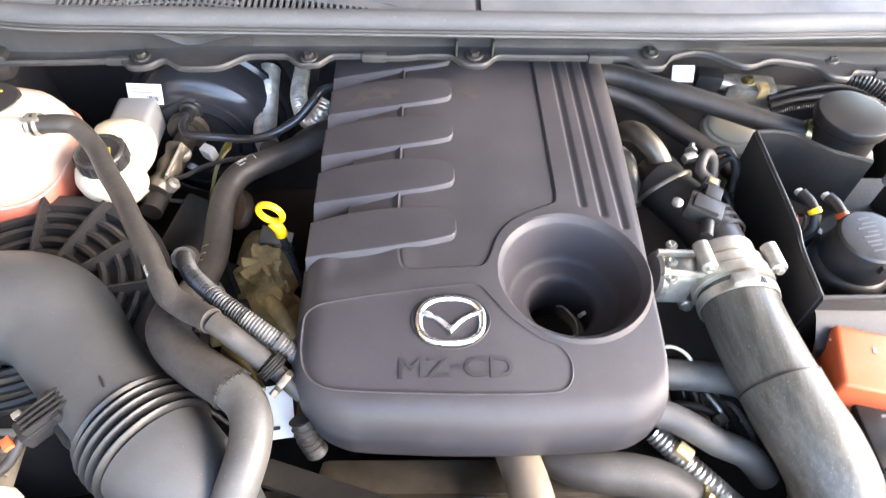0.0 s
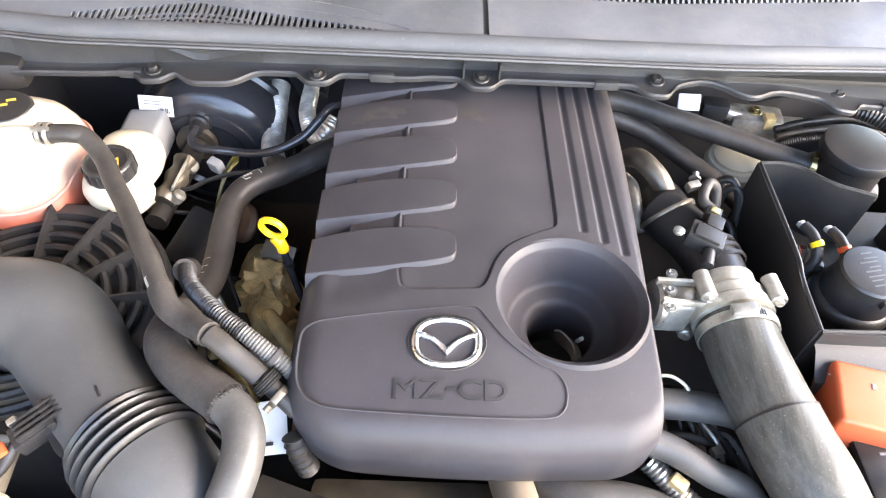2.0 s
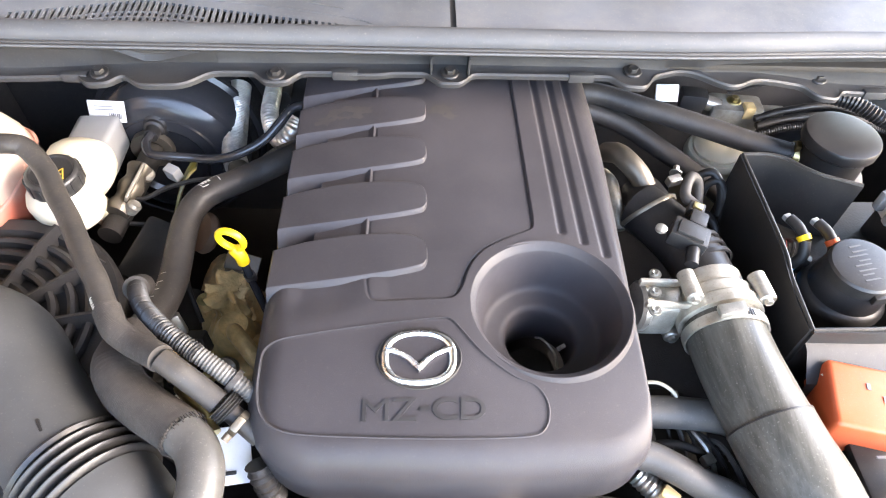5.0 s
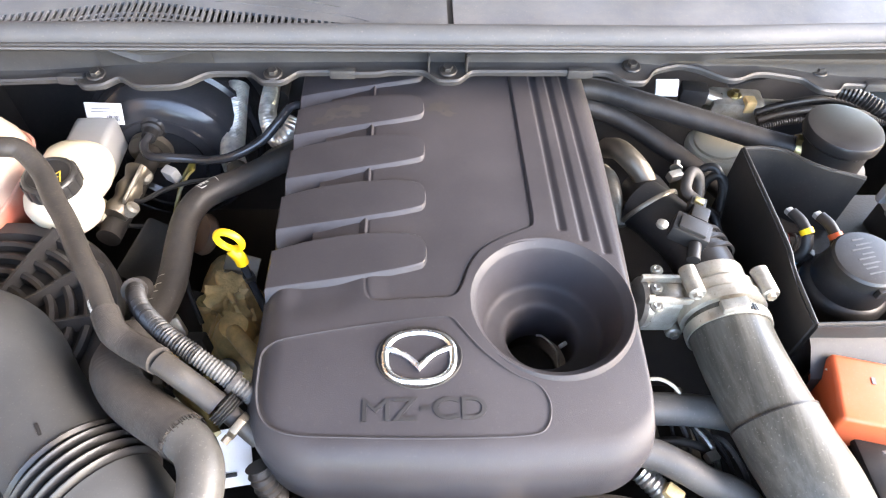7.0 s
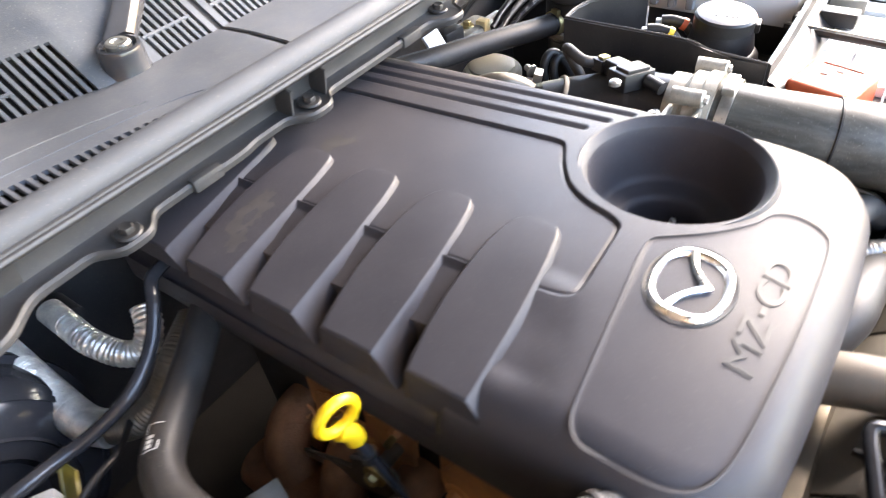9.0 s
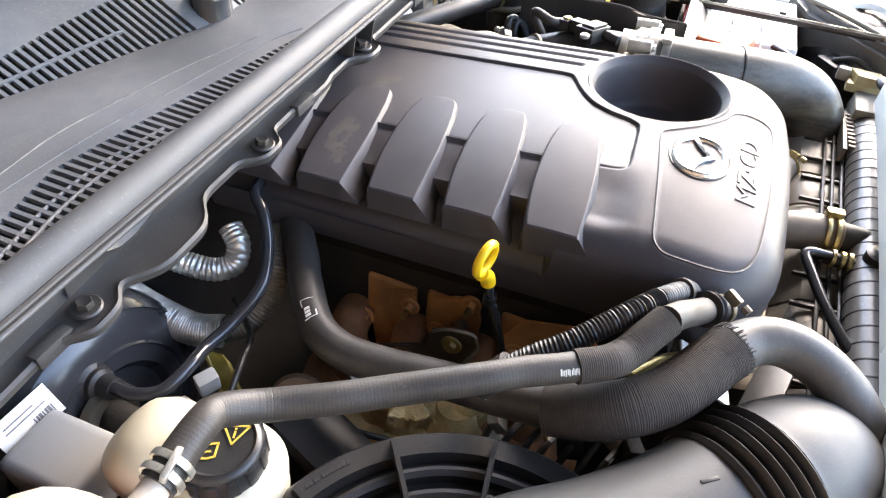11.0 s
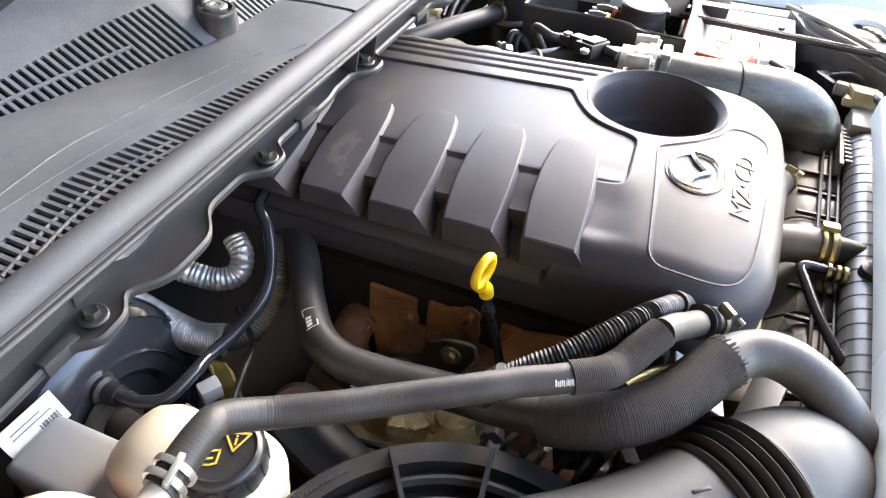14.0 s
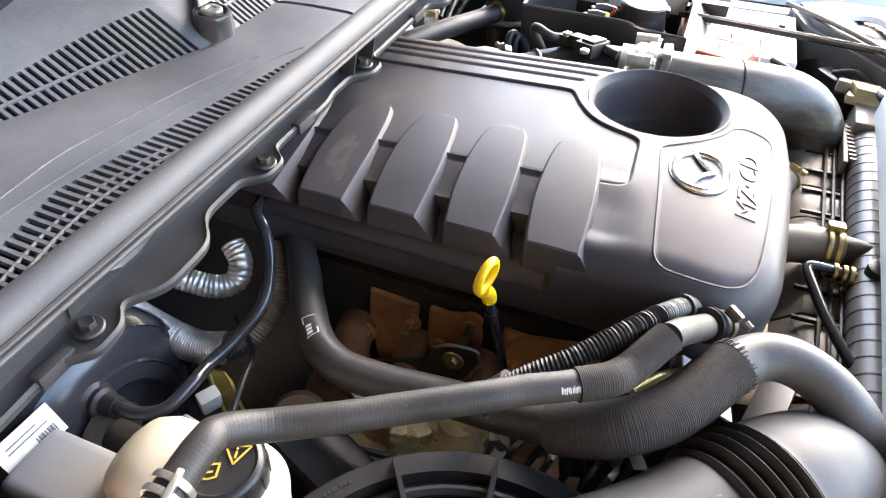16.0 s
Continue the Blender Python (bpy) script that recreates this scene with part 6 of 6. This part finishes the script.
for (x, y, z, m1, m2) in ((0.474, 0.290, 0.955, BLACK, YELLOW), (0.508, 0.283, 0.955, BLACK, RED)):
    t = thing("cable_terminal", (x, y, 0.93), "black cable terminal with a coloured collar", "terminal", "terminals")
    part("sleeve", tube([(x - 0.006, y + 0.018, z - 0.004), (x, y + 0.004, z - 0.004), (x + 0.004, y - 0.012, z - 0.008)], 0.0070, 5, 14), BLACK, t)
    part("plug", block((0.010, 0.009, 0.008), pose(x - 0.007, y + 0.021, z - 0.006, 0, 0, 20), 0.002), MILK_GREY, t, "small pale plug")
    part("collar", tube([(x + 0.003, y - 0.008, z - 0.007), (x + 0.005, y - 0.014, z - 0.010)], 0.0085, 3, 14), m2, t, "bright coloured collar")
    part("tail", tube([(x + 0.005, y - 0.014, z - 0.010), (x + 0.004, y - 0.026, z - 0.026), (x - 0.006, y - 0.026, z - 0.05), (x - 0.01, y - 0.02, z - 0.085)], 0.007, 5, 12), BLACK, t)
for k, (x, y, c) in enumerate(((0.456, 0.262, BLUE), (0.452, 0.285, BLACK), (0.470, 0.262, BLUE), (0.488, 0.266, BLACK), (0.462, 0.30, BLACK))):
    solid("small_plug", block((0.012, 0.010, 0.026), pose(x, y, 0.890 + 0.010 * (k % 2) + 0.01, 8, 5, 20 * k), 0.002), c, "small plug in the relay tray", "connector", "tray plugs")
for k in range(7):
    solid("wire", tube([(0.450 + 0.008 * k, 0.275, 0.868), (0.452 + 0.008 * k, 0.29, 0.905 + 0.008 * (k % 3)), (0.458 + 0.009 * k, 0.315, 0.90), (0.46 + 0.009 * k, 0.34, 0.868)], 0.0022, 6, 6), (BLACK, BLUE, BLACK, WIRE_RED, RUBBER_GREY, BLACK, BLACK)[k], "thin wire looped in the relay tray", "wire", "tray wires")

# the whole tray with what it holds stands a little forward and up
for ob in list(scene.objects):
    kind = ob.name.split(".")[0]
    if not ob.parent and (kind in ("relay_tray", "round_relay_box", "relay_box", "cable_terminal", "small_plug") or (kind == "wire" and ob.location.x > 0.44 and 0.24 < ob.location.y < 0.36)):
        ob.location += Vector((-0.020, -0.023, 0.027))

# ---- battery ----
batt = thing("battery", (0.575, 0.02, 0.74), "white topped vehicle battery", "battery")
part("case", block((0.270, 0.185, 0.17), pose(0.578, 0.018, 0.826), 0.006), BLACK, batt, "black lower case")
part("lid", block((0.212, 0.190, 0.022), pose(0.610, 0.024, 0.919), 0.005), WHITE, batt)
part("shoulder", block((0.062, 0.188, 0.012), pose(0.471, 0.023, 0.912), 0.004), BLACK, batt, "black edge of the case")
for k in range(2):
    part("groove", block((0.25, 0.003, 0.002), pose(0.58, -0.01 + 0.05 * k, 0.9305), 0.0005), PRINT, batt)
part("vent", block((0.02, 0.012, 0.006), pose(0.66, -0.045, 0.932), 0.002), BLACK, batt)
red = thing("terminal_cover", (0.46, 0.05, 0.90), "orange-red plastic battery terminal cover", "terminal cover")
part("hood", block((0.080, 0.084, 0.056), pose(0.460, 0.048, 0.925, 0, 0, -14), 0.006, 3, 0.96), RED, red)
part("hinge", block((0.020, 0.056, 0.012), pose(0.494, 0.042, 0.947, 0, 0, -14), 0.003), RED, red)
part("edge", tube([(0.430, 0.080, 0.938), (0.442, 0.086, 0.945), (0.47, 0.082, 0.949)], 0.004, 5, 8), WHITE, red, "pale cable edge")
for k in range(2):
    part("marking", block((0.004, 0.008, 0.0008), pose(0.465 + 0.012 * k, 0.060 - 0.016 * k, 0.9537, 0, 0, -14), 0), PRINT, red)
for k in range(4):
    solid("battery_cable", tube([(0.455 + 0.010 * k, 0.078, 0.905), (0.475 + 0.016 * k, 0.098, 0.925 - 0.004 * k), (0.52 + 0.02 * k, 0.118, 0.935), (0.60 + 0.02 * k, 0.122, 0.935), (0.70, 0.125, 0.92)], 0.0045 + 0.001 * (k % 2), 6, 9), (WIRE_RED, WIRE_RED, RUBBER_GREY, BLACK)[k],
          "battery cable along the relay tray", "cable", "battery cables")
bar = thing("battery_bar", (0.57, 0.0, 0.93), "black steel hold-down bar over the battery", "bar")
part("bar", tube([(0.606, 0.14, 0.943), (0.585, -0.05, 0.945), (0.562, -0.24, 0.946)], 0.006, 3, 8), BLACK, bar)
part("flange", tube([(0.597, 0.14, 0.952), (0.576, -0.05, 0.954), (0.553, -0.24, 0.955)], 0.0022, 3, 6), STEEL, bar)
solid("negative_lead", tube([(0.49, -0.03, 0.935), (0.455, -0.055, 0.937), (0.44, -0.072, 0.925)], 0.0052, 6, 10), BLACK, "black battery lead along the lid's edge", "cable")
for k in range(3):
    solid("vehicle_plug", block((0.03, 0.05, 0.022), pose(0.66 + 0.05 * k, 0.08, 0.944, 0, 4, 12 * k), 0.004), (BLACK, SHROUD, BLACK)[k], "black fuse plug on the battery", "connector", "battery plugs")

# ---- front end: lamp, radiator, shroud, hoses ----
lamp = thing("headlamp", (0.66, -0.20, 0.80), "back of a headlamp with a pale reflector rim", "headlamp")
part("bowl", lathe([(0.0, 0.06), (0.05, 0.055), (0.085, 0.03), (0.10, 0.0), (0.10, -0.05)], (0.64, -0.17, 0.86), (-0.5, 0.7, 0.4), 36), BLACK, lamp)
part("rim", lathe([(0.098, -0.004), (0.108, -0.002), (0.108, 0.006), (0.098, 0.008)], (0.64, -0.17, 0.865), (-0.5, 0.7, 0.4), 36), BODY, lamp, "pale rim")
part("housing", slab([(0.58, -0.16), (0.66, -0.09), (0.76, -0.06), (0.80, -0.14), (0.80, -0.32), (0.62, -0.33), (0.50, -0.30), (0.48, -0.24)], 0.86, 0.945, 0.012), LAMP, lamp, "pale cloudy housing")
part("side_rail", tube([(0.74, -0.05, 0.945), (0.66, -0.12, 0.950), (0.58, -0.19, 0.950), (0.50, -0.25, 0.945)], 0.0045, 6, 10), SHROUD, lamp)
part("bulb_holder", block((0.05, 0.03, 0.03), pose(0.56, -0.14, 0.885, 0, 0, 35), 0.005), BLACK, lamp)
part("lead", tube([(0.56, -0.14, 0.90), (0.54, -0.17, 0.915), (0.52, -0.20, 0.90), (0.50, -0.21, 0.87)], 0.005, 6, 10), RUBBER, lamp)
rel = thing("finned_relay", (0.47, -0.175, 0.86), "yellowish finned resistor block", "relay")
part("base", block((0.070, 0.052, 0.014), pose(0.47, -0.180, 0.903, 0, 14, -10), 0.003), FINNED, rel)
part("head", block((0.030, 0.020, 0.020), pose(0.488, -0.148, 0.912, 0, 14, -10), 0.004), SHROUD, rel)
for k in range(7):
    part("fin", block((0.0045, 0.046, 0.018), pose(0.441 + 0.0096 * k, -0.182, 0.922 - 0.0023 * k, 0, 14, -10), 0.001), FINNED, rel)
solid("latch_loop", tube([(0.455, -0.215, 0.90), (0.44, -0.195, 0.93), (0.42, -0.19, 0.935), (0.40, -0.20, 0.93), (0.39, -0.215, 0.90)], 0.007, 6, 12), BLACK, "dark loop at the end of the radiator", "loop")


def tank_line(x):
    return Vector((x, -0.166 - 0.062 * x, 0.876))


radiator = thing("radiator", (0.1, -0.2, 0.55), "radiator with a banded black top tank", "radiator")
part("top_tank", tube([tank_line(x) for x in (-0.36, -0.2, 0.0, 0.2, 0.36, 0.46)], 0.0265, 6, 28), TANK_GREY, radiator)
for k in range(32):
    p = tank_line(-0.34 + 0.0245 * k)
    part("band", lathe([(0.0255, -0.0011), (0.0272, -0.0009), (0.0272, 0.0009), (0.0255, 0.0011)], p, (1, -0.062, 0), 28), BLACK, radiator)
part("core", block((0.80, 0.03, 0.30), pose(0.05, -0.175, 0.70, 0, 0, -3.5), 0.004), GRIME, radiator)
part("end_cap", block((0.07, 0.058, 0.05), pose(0.405, -0.191, 0.885, 0, 0, -3.5), 0.005), SHROUD, radiator)
part("filler_boss", lathe([(0, 0), (0.016, 0), (0.016, 0.012), (0.010, 0.014), (0, 0.014)], tank_line(0.02) + Vector((0, 0, 0.022)), (0, 0, 1), 18), BLACK, radiator)

shroud = thing("fan_shroud", (0.10, -0.10, 0.70), "dusty grey plastic fan shroud with raised bars", "fan shroud")


def shroud_z(x, y):
    return 0.858 - 0.9 * max(0.0, y + 0.098) + 0.010 * max(0, x - 0.2) - 0.02 * float(smooth01(-0.05, -0.25, x))


for x0, x1 in ((-0.30, -0.16), (-0.155, -0.035), (-0.03, 0.07), (0.075, 0.165), (0.17, 0.245), (0.25, 0.40)):
    part("panel", thicken(loft([[(x, y, shroud_z(x, y) + 0.006 * math.sin(math.pi * (x - x0) / (x1 - x0))) for y in np.linspace(-0.152 - 0.05 * x, -0.058 - 0.045 * x, 8)] for x in np.linspace(x0, x1, 8)]), 0.004), SHROUD, shroud)
for dy in (-0.022, -0.034, -0.046):
    part("long_bar", tube([(x, -0.092 + dy - 0.055 * x, 0.868 + 0.008 * max(0, x - 0.2) - 0.02 * float(smooth01(-0.05, -0.25, x))) for x in (-0.28, -0.1, 0.05, 0.2, 0.36)], 0.0028, 6, 8), BLACK, shroud)
for k in range(12):
    x = -0.27 + 0.055 * k
    part("cross_bar", block((0.004, 0.070, 0.006), pose(x, -0.120 - 0.055 * x, 0.865 - 0.02 * float(smooth01(-0.05, -0.25, x)), 0, 0, 2), 0.001), BLACK, shroud)
rack = thing("toothed_strip", (0.33, -0.15, 0.86), "narrow grey strip with a row of teeth", "strip")
part("strip", block((0.12, 0.006, 0.022), pose(0.34, -0.152, 0.880, 0, 0, -3), 0.001), SHROUD, rack)
for k in range(9):
    part("tooth", block((0.006, 0.010, 0.005), pose(0.29 + 0.012 * k, -0.159, 0.890, 0, 0, -3), 0.001), SHROUD, rack)

LOW = [(0.040, 0.02, 0.850), (0.052, -0.030, 0.872), (0.060, -0.070, 0.884), (0.066, -0.105, 0.886), (0.069, -0.13, 0.884)]
lower_hose = thing("radiator_hose", (0.06, -0.08, 0.86), "dusty tan radiator hose with a yellowish clamp", "hose", "radiator hoses")
part("hose", tube(LOW, 0.0245, 8, 24), HOSE_TAN, lower_hose)
part("spigot", tube([(0.069, -0.125, 0.884), (0.070, -0.165, 0.880)], 0.0215, 3, 20), BLACK, lower_hose)
part("clamp_band", clamp_band((0.0665, -0.113, 0.886), (0.08, -1, 0), 0.0248, 0.005, False), BRASS, lower_hose, "yellow zinc clamp")
part("clamp_band", clamp_band((0.067, -0.124, 0.886), (0.08, -1, 0), 0.0248, 0.005, False), BRASS, lower_hose, "yellow zinc clamp")
part("clamp_ear", block((0.012, 0.020, 0.010), pose(0.075, -0.118, 0.914, 0, 0, 4), 0.002), BRASS, lower_hose)
LOOP = [(0.075, 0.01, 0.84), (0.100, -0.030, 0.862), (0.140, -0.050, 0.874), (0.185, -0.055, 0.872), (0.225, -0.063, 0.862), (0.255, -0.078, 0.845), (0.27, -0.09, 0.81)]
loop = thing("bypass_hose", (0.18, -0.05, 0.84), "curved grey hose in front of the engine", "hose", "radiator hoses")
part("hose", tube(LOOP, 0.0240, 8, 24), RUBBER_GREY, loop)
part("clamp_band", clamp_band((0.249, -0.0745, 0.850), (0.75, -0.4, -0.5), 0.0243, 0.010, True, (0.3, -0.3, 0.9)), BRASS, loop, "yellow zinc clamp")
vent = thing("bleed_pipe", (0.0, -0.1, 0.87), "thin bright bleed pipe to the radiator tank", "pipe")
part("pipe", tube([(0.016, -0.118, 0.893), (0.012, -0.096, 0.896), (0.004, -0.090, 0.895), (-0.020, -0.096, 0.893), (-0.069, -0.112, 0.888), (-0.127, -0.139, 0.882), (-0.165, -0.175, 0.872)], 0.0062, 8, 12), BLACK_GLOSS, vent)
part("connector", tube([(0.018, -0.112, 0.890), (0.020, -0.165, 0.882)], 0.0085, 3, 14), BLACK, vent)
for q in (-0.122, -0.132, -0.140):
    part("band", lathe([(0.008, -0.002), (0.0112, -0.002), (0.0112, 0.002), (0.008, 0.002)], (0.0185, q, 0.889), (0.03, -1, 0), 16), BRASS, vent)

H5 = [(0.195, 0.058, 0.905), (0.230, 0.056, 0.903), (0.275, 0.055, 0.900), (0.325, 0.052, 0.890), (0.36, 0.045, 0.87)]
H6 = [(0.185, 0.005, 0.918), (0.220, 0.000, 0.912), (0.250, -0.012, 0.905), (0.280, -0.025, 0.893), (0.315, -0.035, 0.880), (0.345, -0.05, 0.85)]
for P, r in ((H5, 0.0185), (H6, 0.0165)):
    t = thing("breather_hose", P[2], "greyed rubber hose leaving the engine's side", "hose", "side hoses")
    part("hose", tube(P, r, 8, 20), RUBBER_GREY, t)
solid("pale_cable", tube([(0.225, 0.085, 0.915), (0.245, 0.082, 0.922), (0.262, 0.072, 0.918), (0.270, 0.06, 0.905)], 0.0022, 6, 7), CREAM, "thin pale cable beside the engine", "cable")
har = thing("engine_harness", (0.27, -0.02, 0.85), "grimy taped wiring harness with clips", "harness")
part("trunk", tube([(0.215, -0.005, 0.875), (0.245, -0.035, 0.868), (0.275, -0.062, 0.860), (0.31, -0.085, 0.84)], 0.012, 8, 12, rib=0.0016, pitch=0.006), STEEL, har, "silvery wrapped trunk")
part("branch", tube([(0.22, 0.01, 0.87), (0.25, 0.015, 0.868), (0.29, 0.005, 0.862), (0.33, -0.02, 0.85)], 0.007, 8, 10), BLACK, har)
part("branch", tube([(0.23, 0.03, 0.865), (0.27, 0.03, 0.872), (0.31, 0.015, 0.862), (0.335, -0.015, 0.84)], 0.005, 8, 10), RUBBER, har)
part("clip", block((0.02, 0.016, 0.012), pose(0.243, -0.032, 0.882, 0, 10, -40), 0.003), TAN, har)
part("clip", block((0.016, 0.012, 0.01), pose(0.30, 0.01, 0.874, 0, 10, 20), 0.003), STEEL, har)
for k in range(8):
    x = 0.235 + 0.014 * k
    solid("wire", tube([(x, 0.10 - 0.012 * k, 0.86), (x + 0.012, 0.085 - 0.012 * k, 0.872 + 0.004 * (k % 3)), (x + 0.03, 0.06 - 0.014 * k, 0.868), (x + 0.04, 0.02 - 0.012 * k, 0.84)], 0.0024 + 0.0008 * (k % 2), 6, 6), (BLACK, RUBBER_GREY, BLACK, STEEL)[k % 4], "tangled dark wire beside the engine", "wire", "side wires")
alt = thing("alternator", (0.27, 0.10, 0.70), "grimy alternator with slotted metal casing", "alternator")
part("casing", lathe([(0, 0), (0.05, 0), (0.062, 0.012), (0.065, 0.05), (0.062, 0.09), (0.045, 0.10), (0, 0.102)], (0.28, 0.03, 0.77), (0, 1, 0), 36), GRIME, alt)
for k in range(10):
    a = 2 * math.pi * k / 10
    part("fin", block((0.005, 0.07, 0.014), pose(0.28 + 0.064 * math.cos(a), 0.08, 0.77 + 0.064 * math.sin(a), 0, -math.degrees(a) + 90, 0), 0.001), ALU, alt)
solid("pulley_cover", block((0.40, 0.05, 0.10), pose(0.02, -0.055, 0.79, -15), 0.012), DULL, "dull stained timing cover below the engine's front", "cover")

# ---- open bonnet overhead; unseen walls and roof added to block and tint light ----
rows = []
for x in np.linspace(-0.82, 0.84, 12):
    rows.append([(x, 0.98 - 1.12 * math.cos(radians(61)) * u, 1.22 + 1.12 * math.sin(radians(61)) * u + 0.05 * math.sin(math.pi * u)) for u in np.linspace(0, 1, 10)])
solid("bonnet", thicken(loft(rows), 0.02), LINING, "raised bonnet with grey underside above the engine bay", "bonnet", kind="structure")
solid("unseen_wall_side", block((0.15, 8.0, 3.0), pose(-2.2, 1.5, 1.5), 0.01), UNSEEN_WALL, "added unseen brown wall that blocks and bounces side light", "wall", kind="structure")
solid("unseen_wall_rear", block((5.0, 0.15, 3.0), pose(0.2, 5.5, 1.5), 0.01), UNSEEN_WALL, "added unseen brown wall that blocks light from the rear", "wall", kind="structure")
solid("ceiling", block((4.4, 7.0, 0.1), pose(-0.1, 2.1, 3.05), 0.01), UNSEEN_ROOF, "added unseen dark roof that blocks the sky overhead", "ceiling", kind="structure")
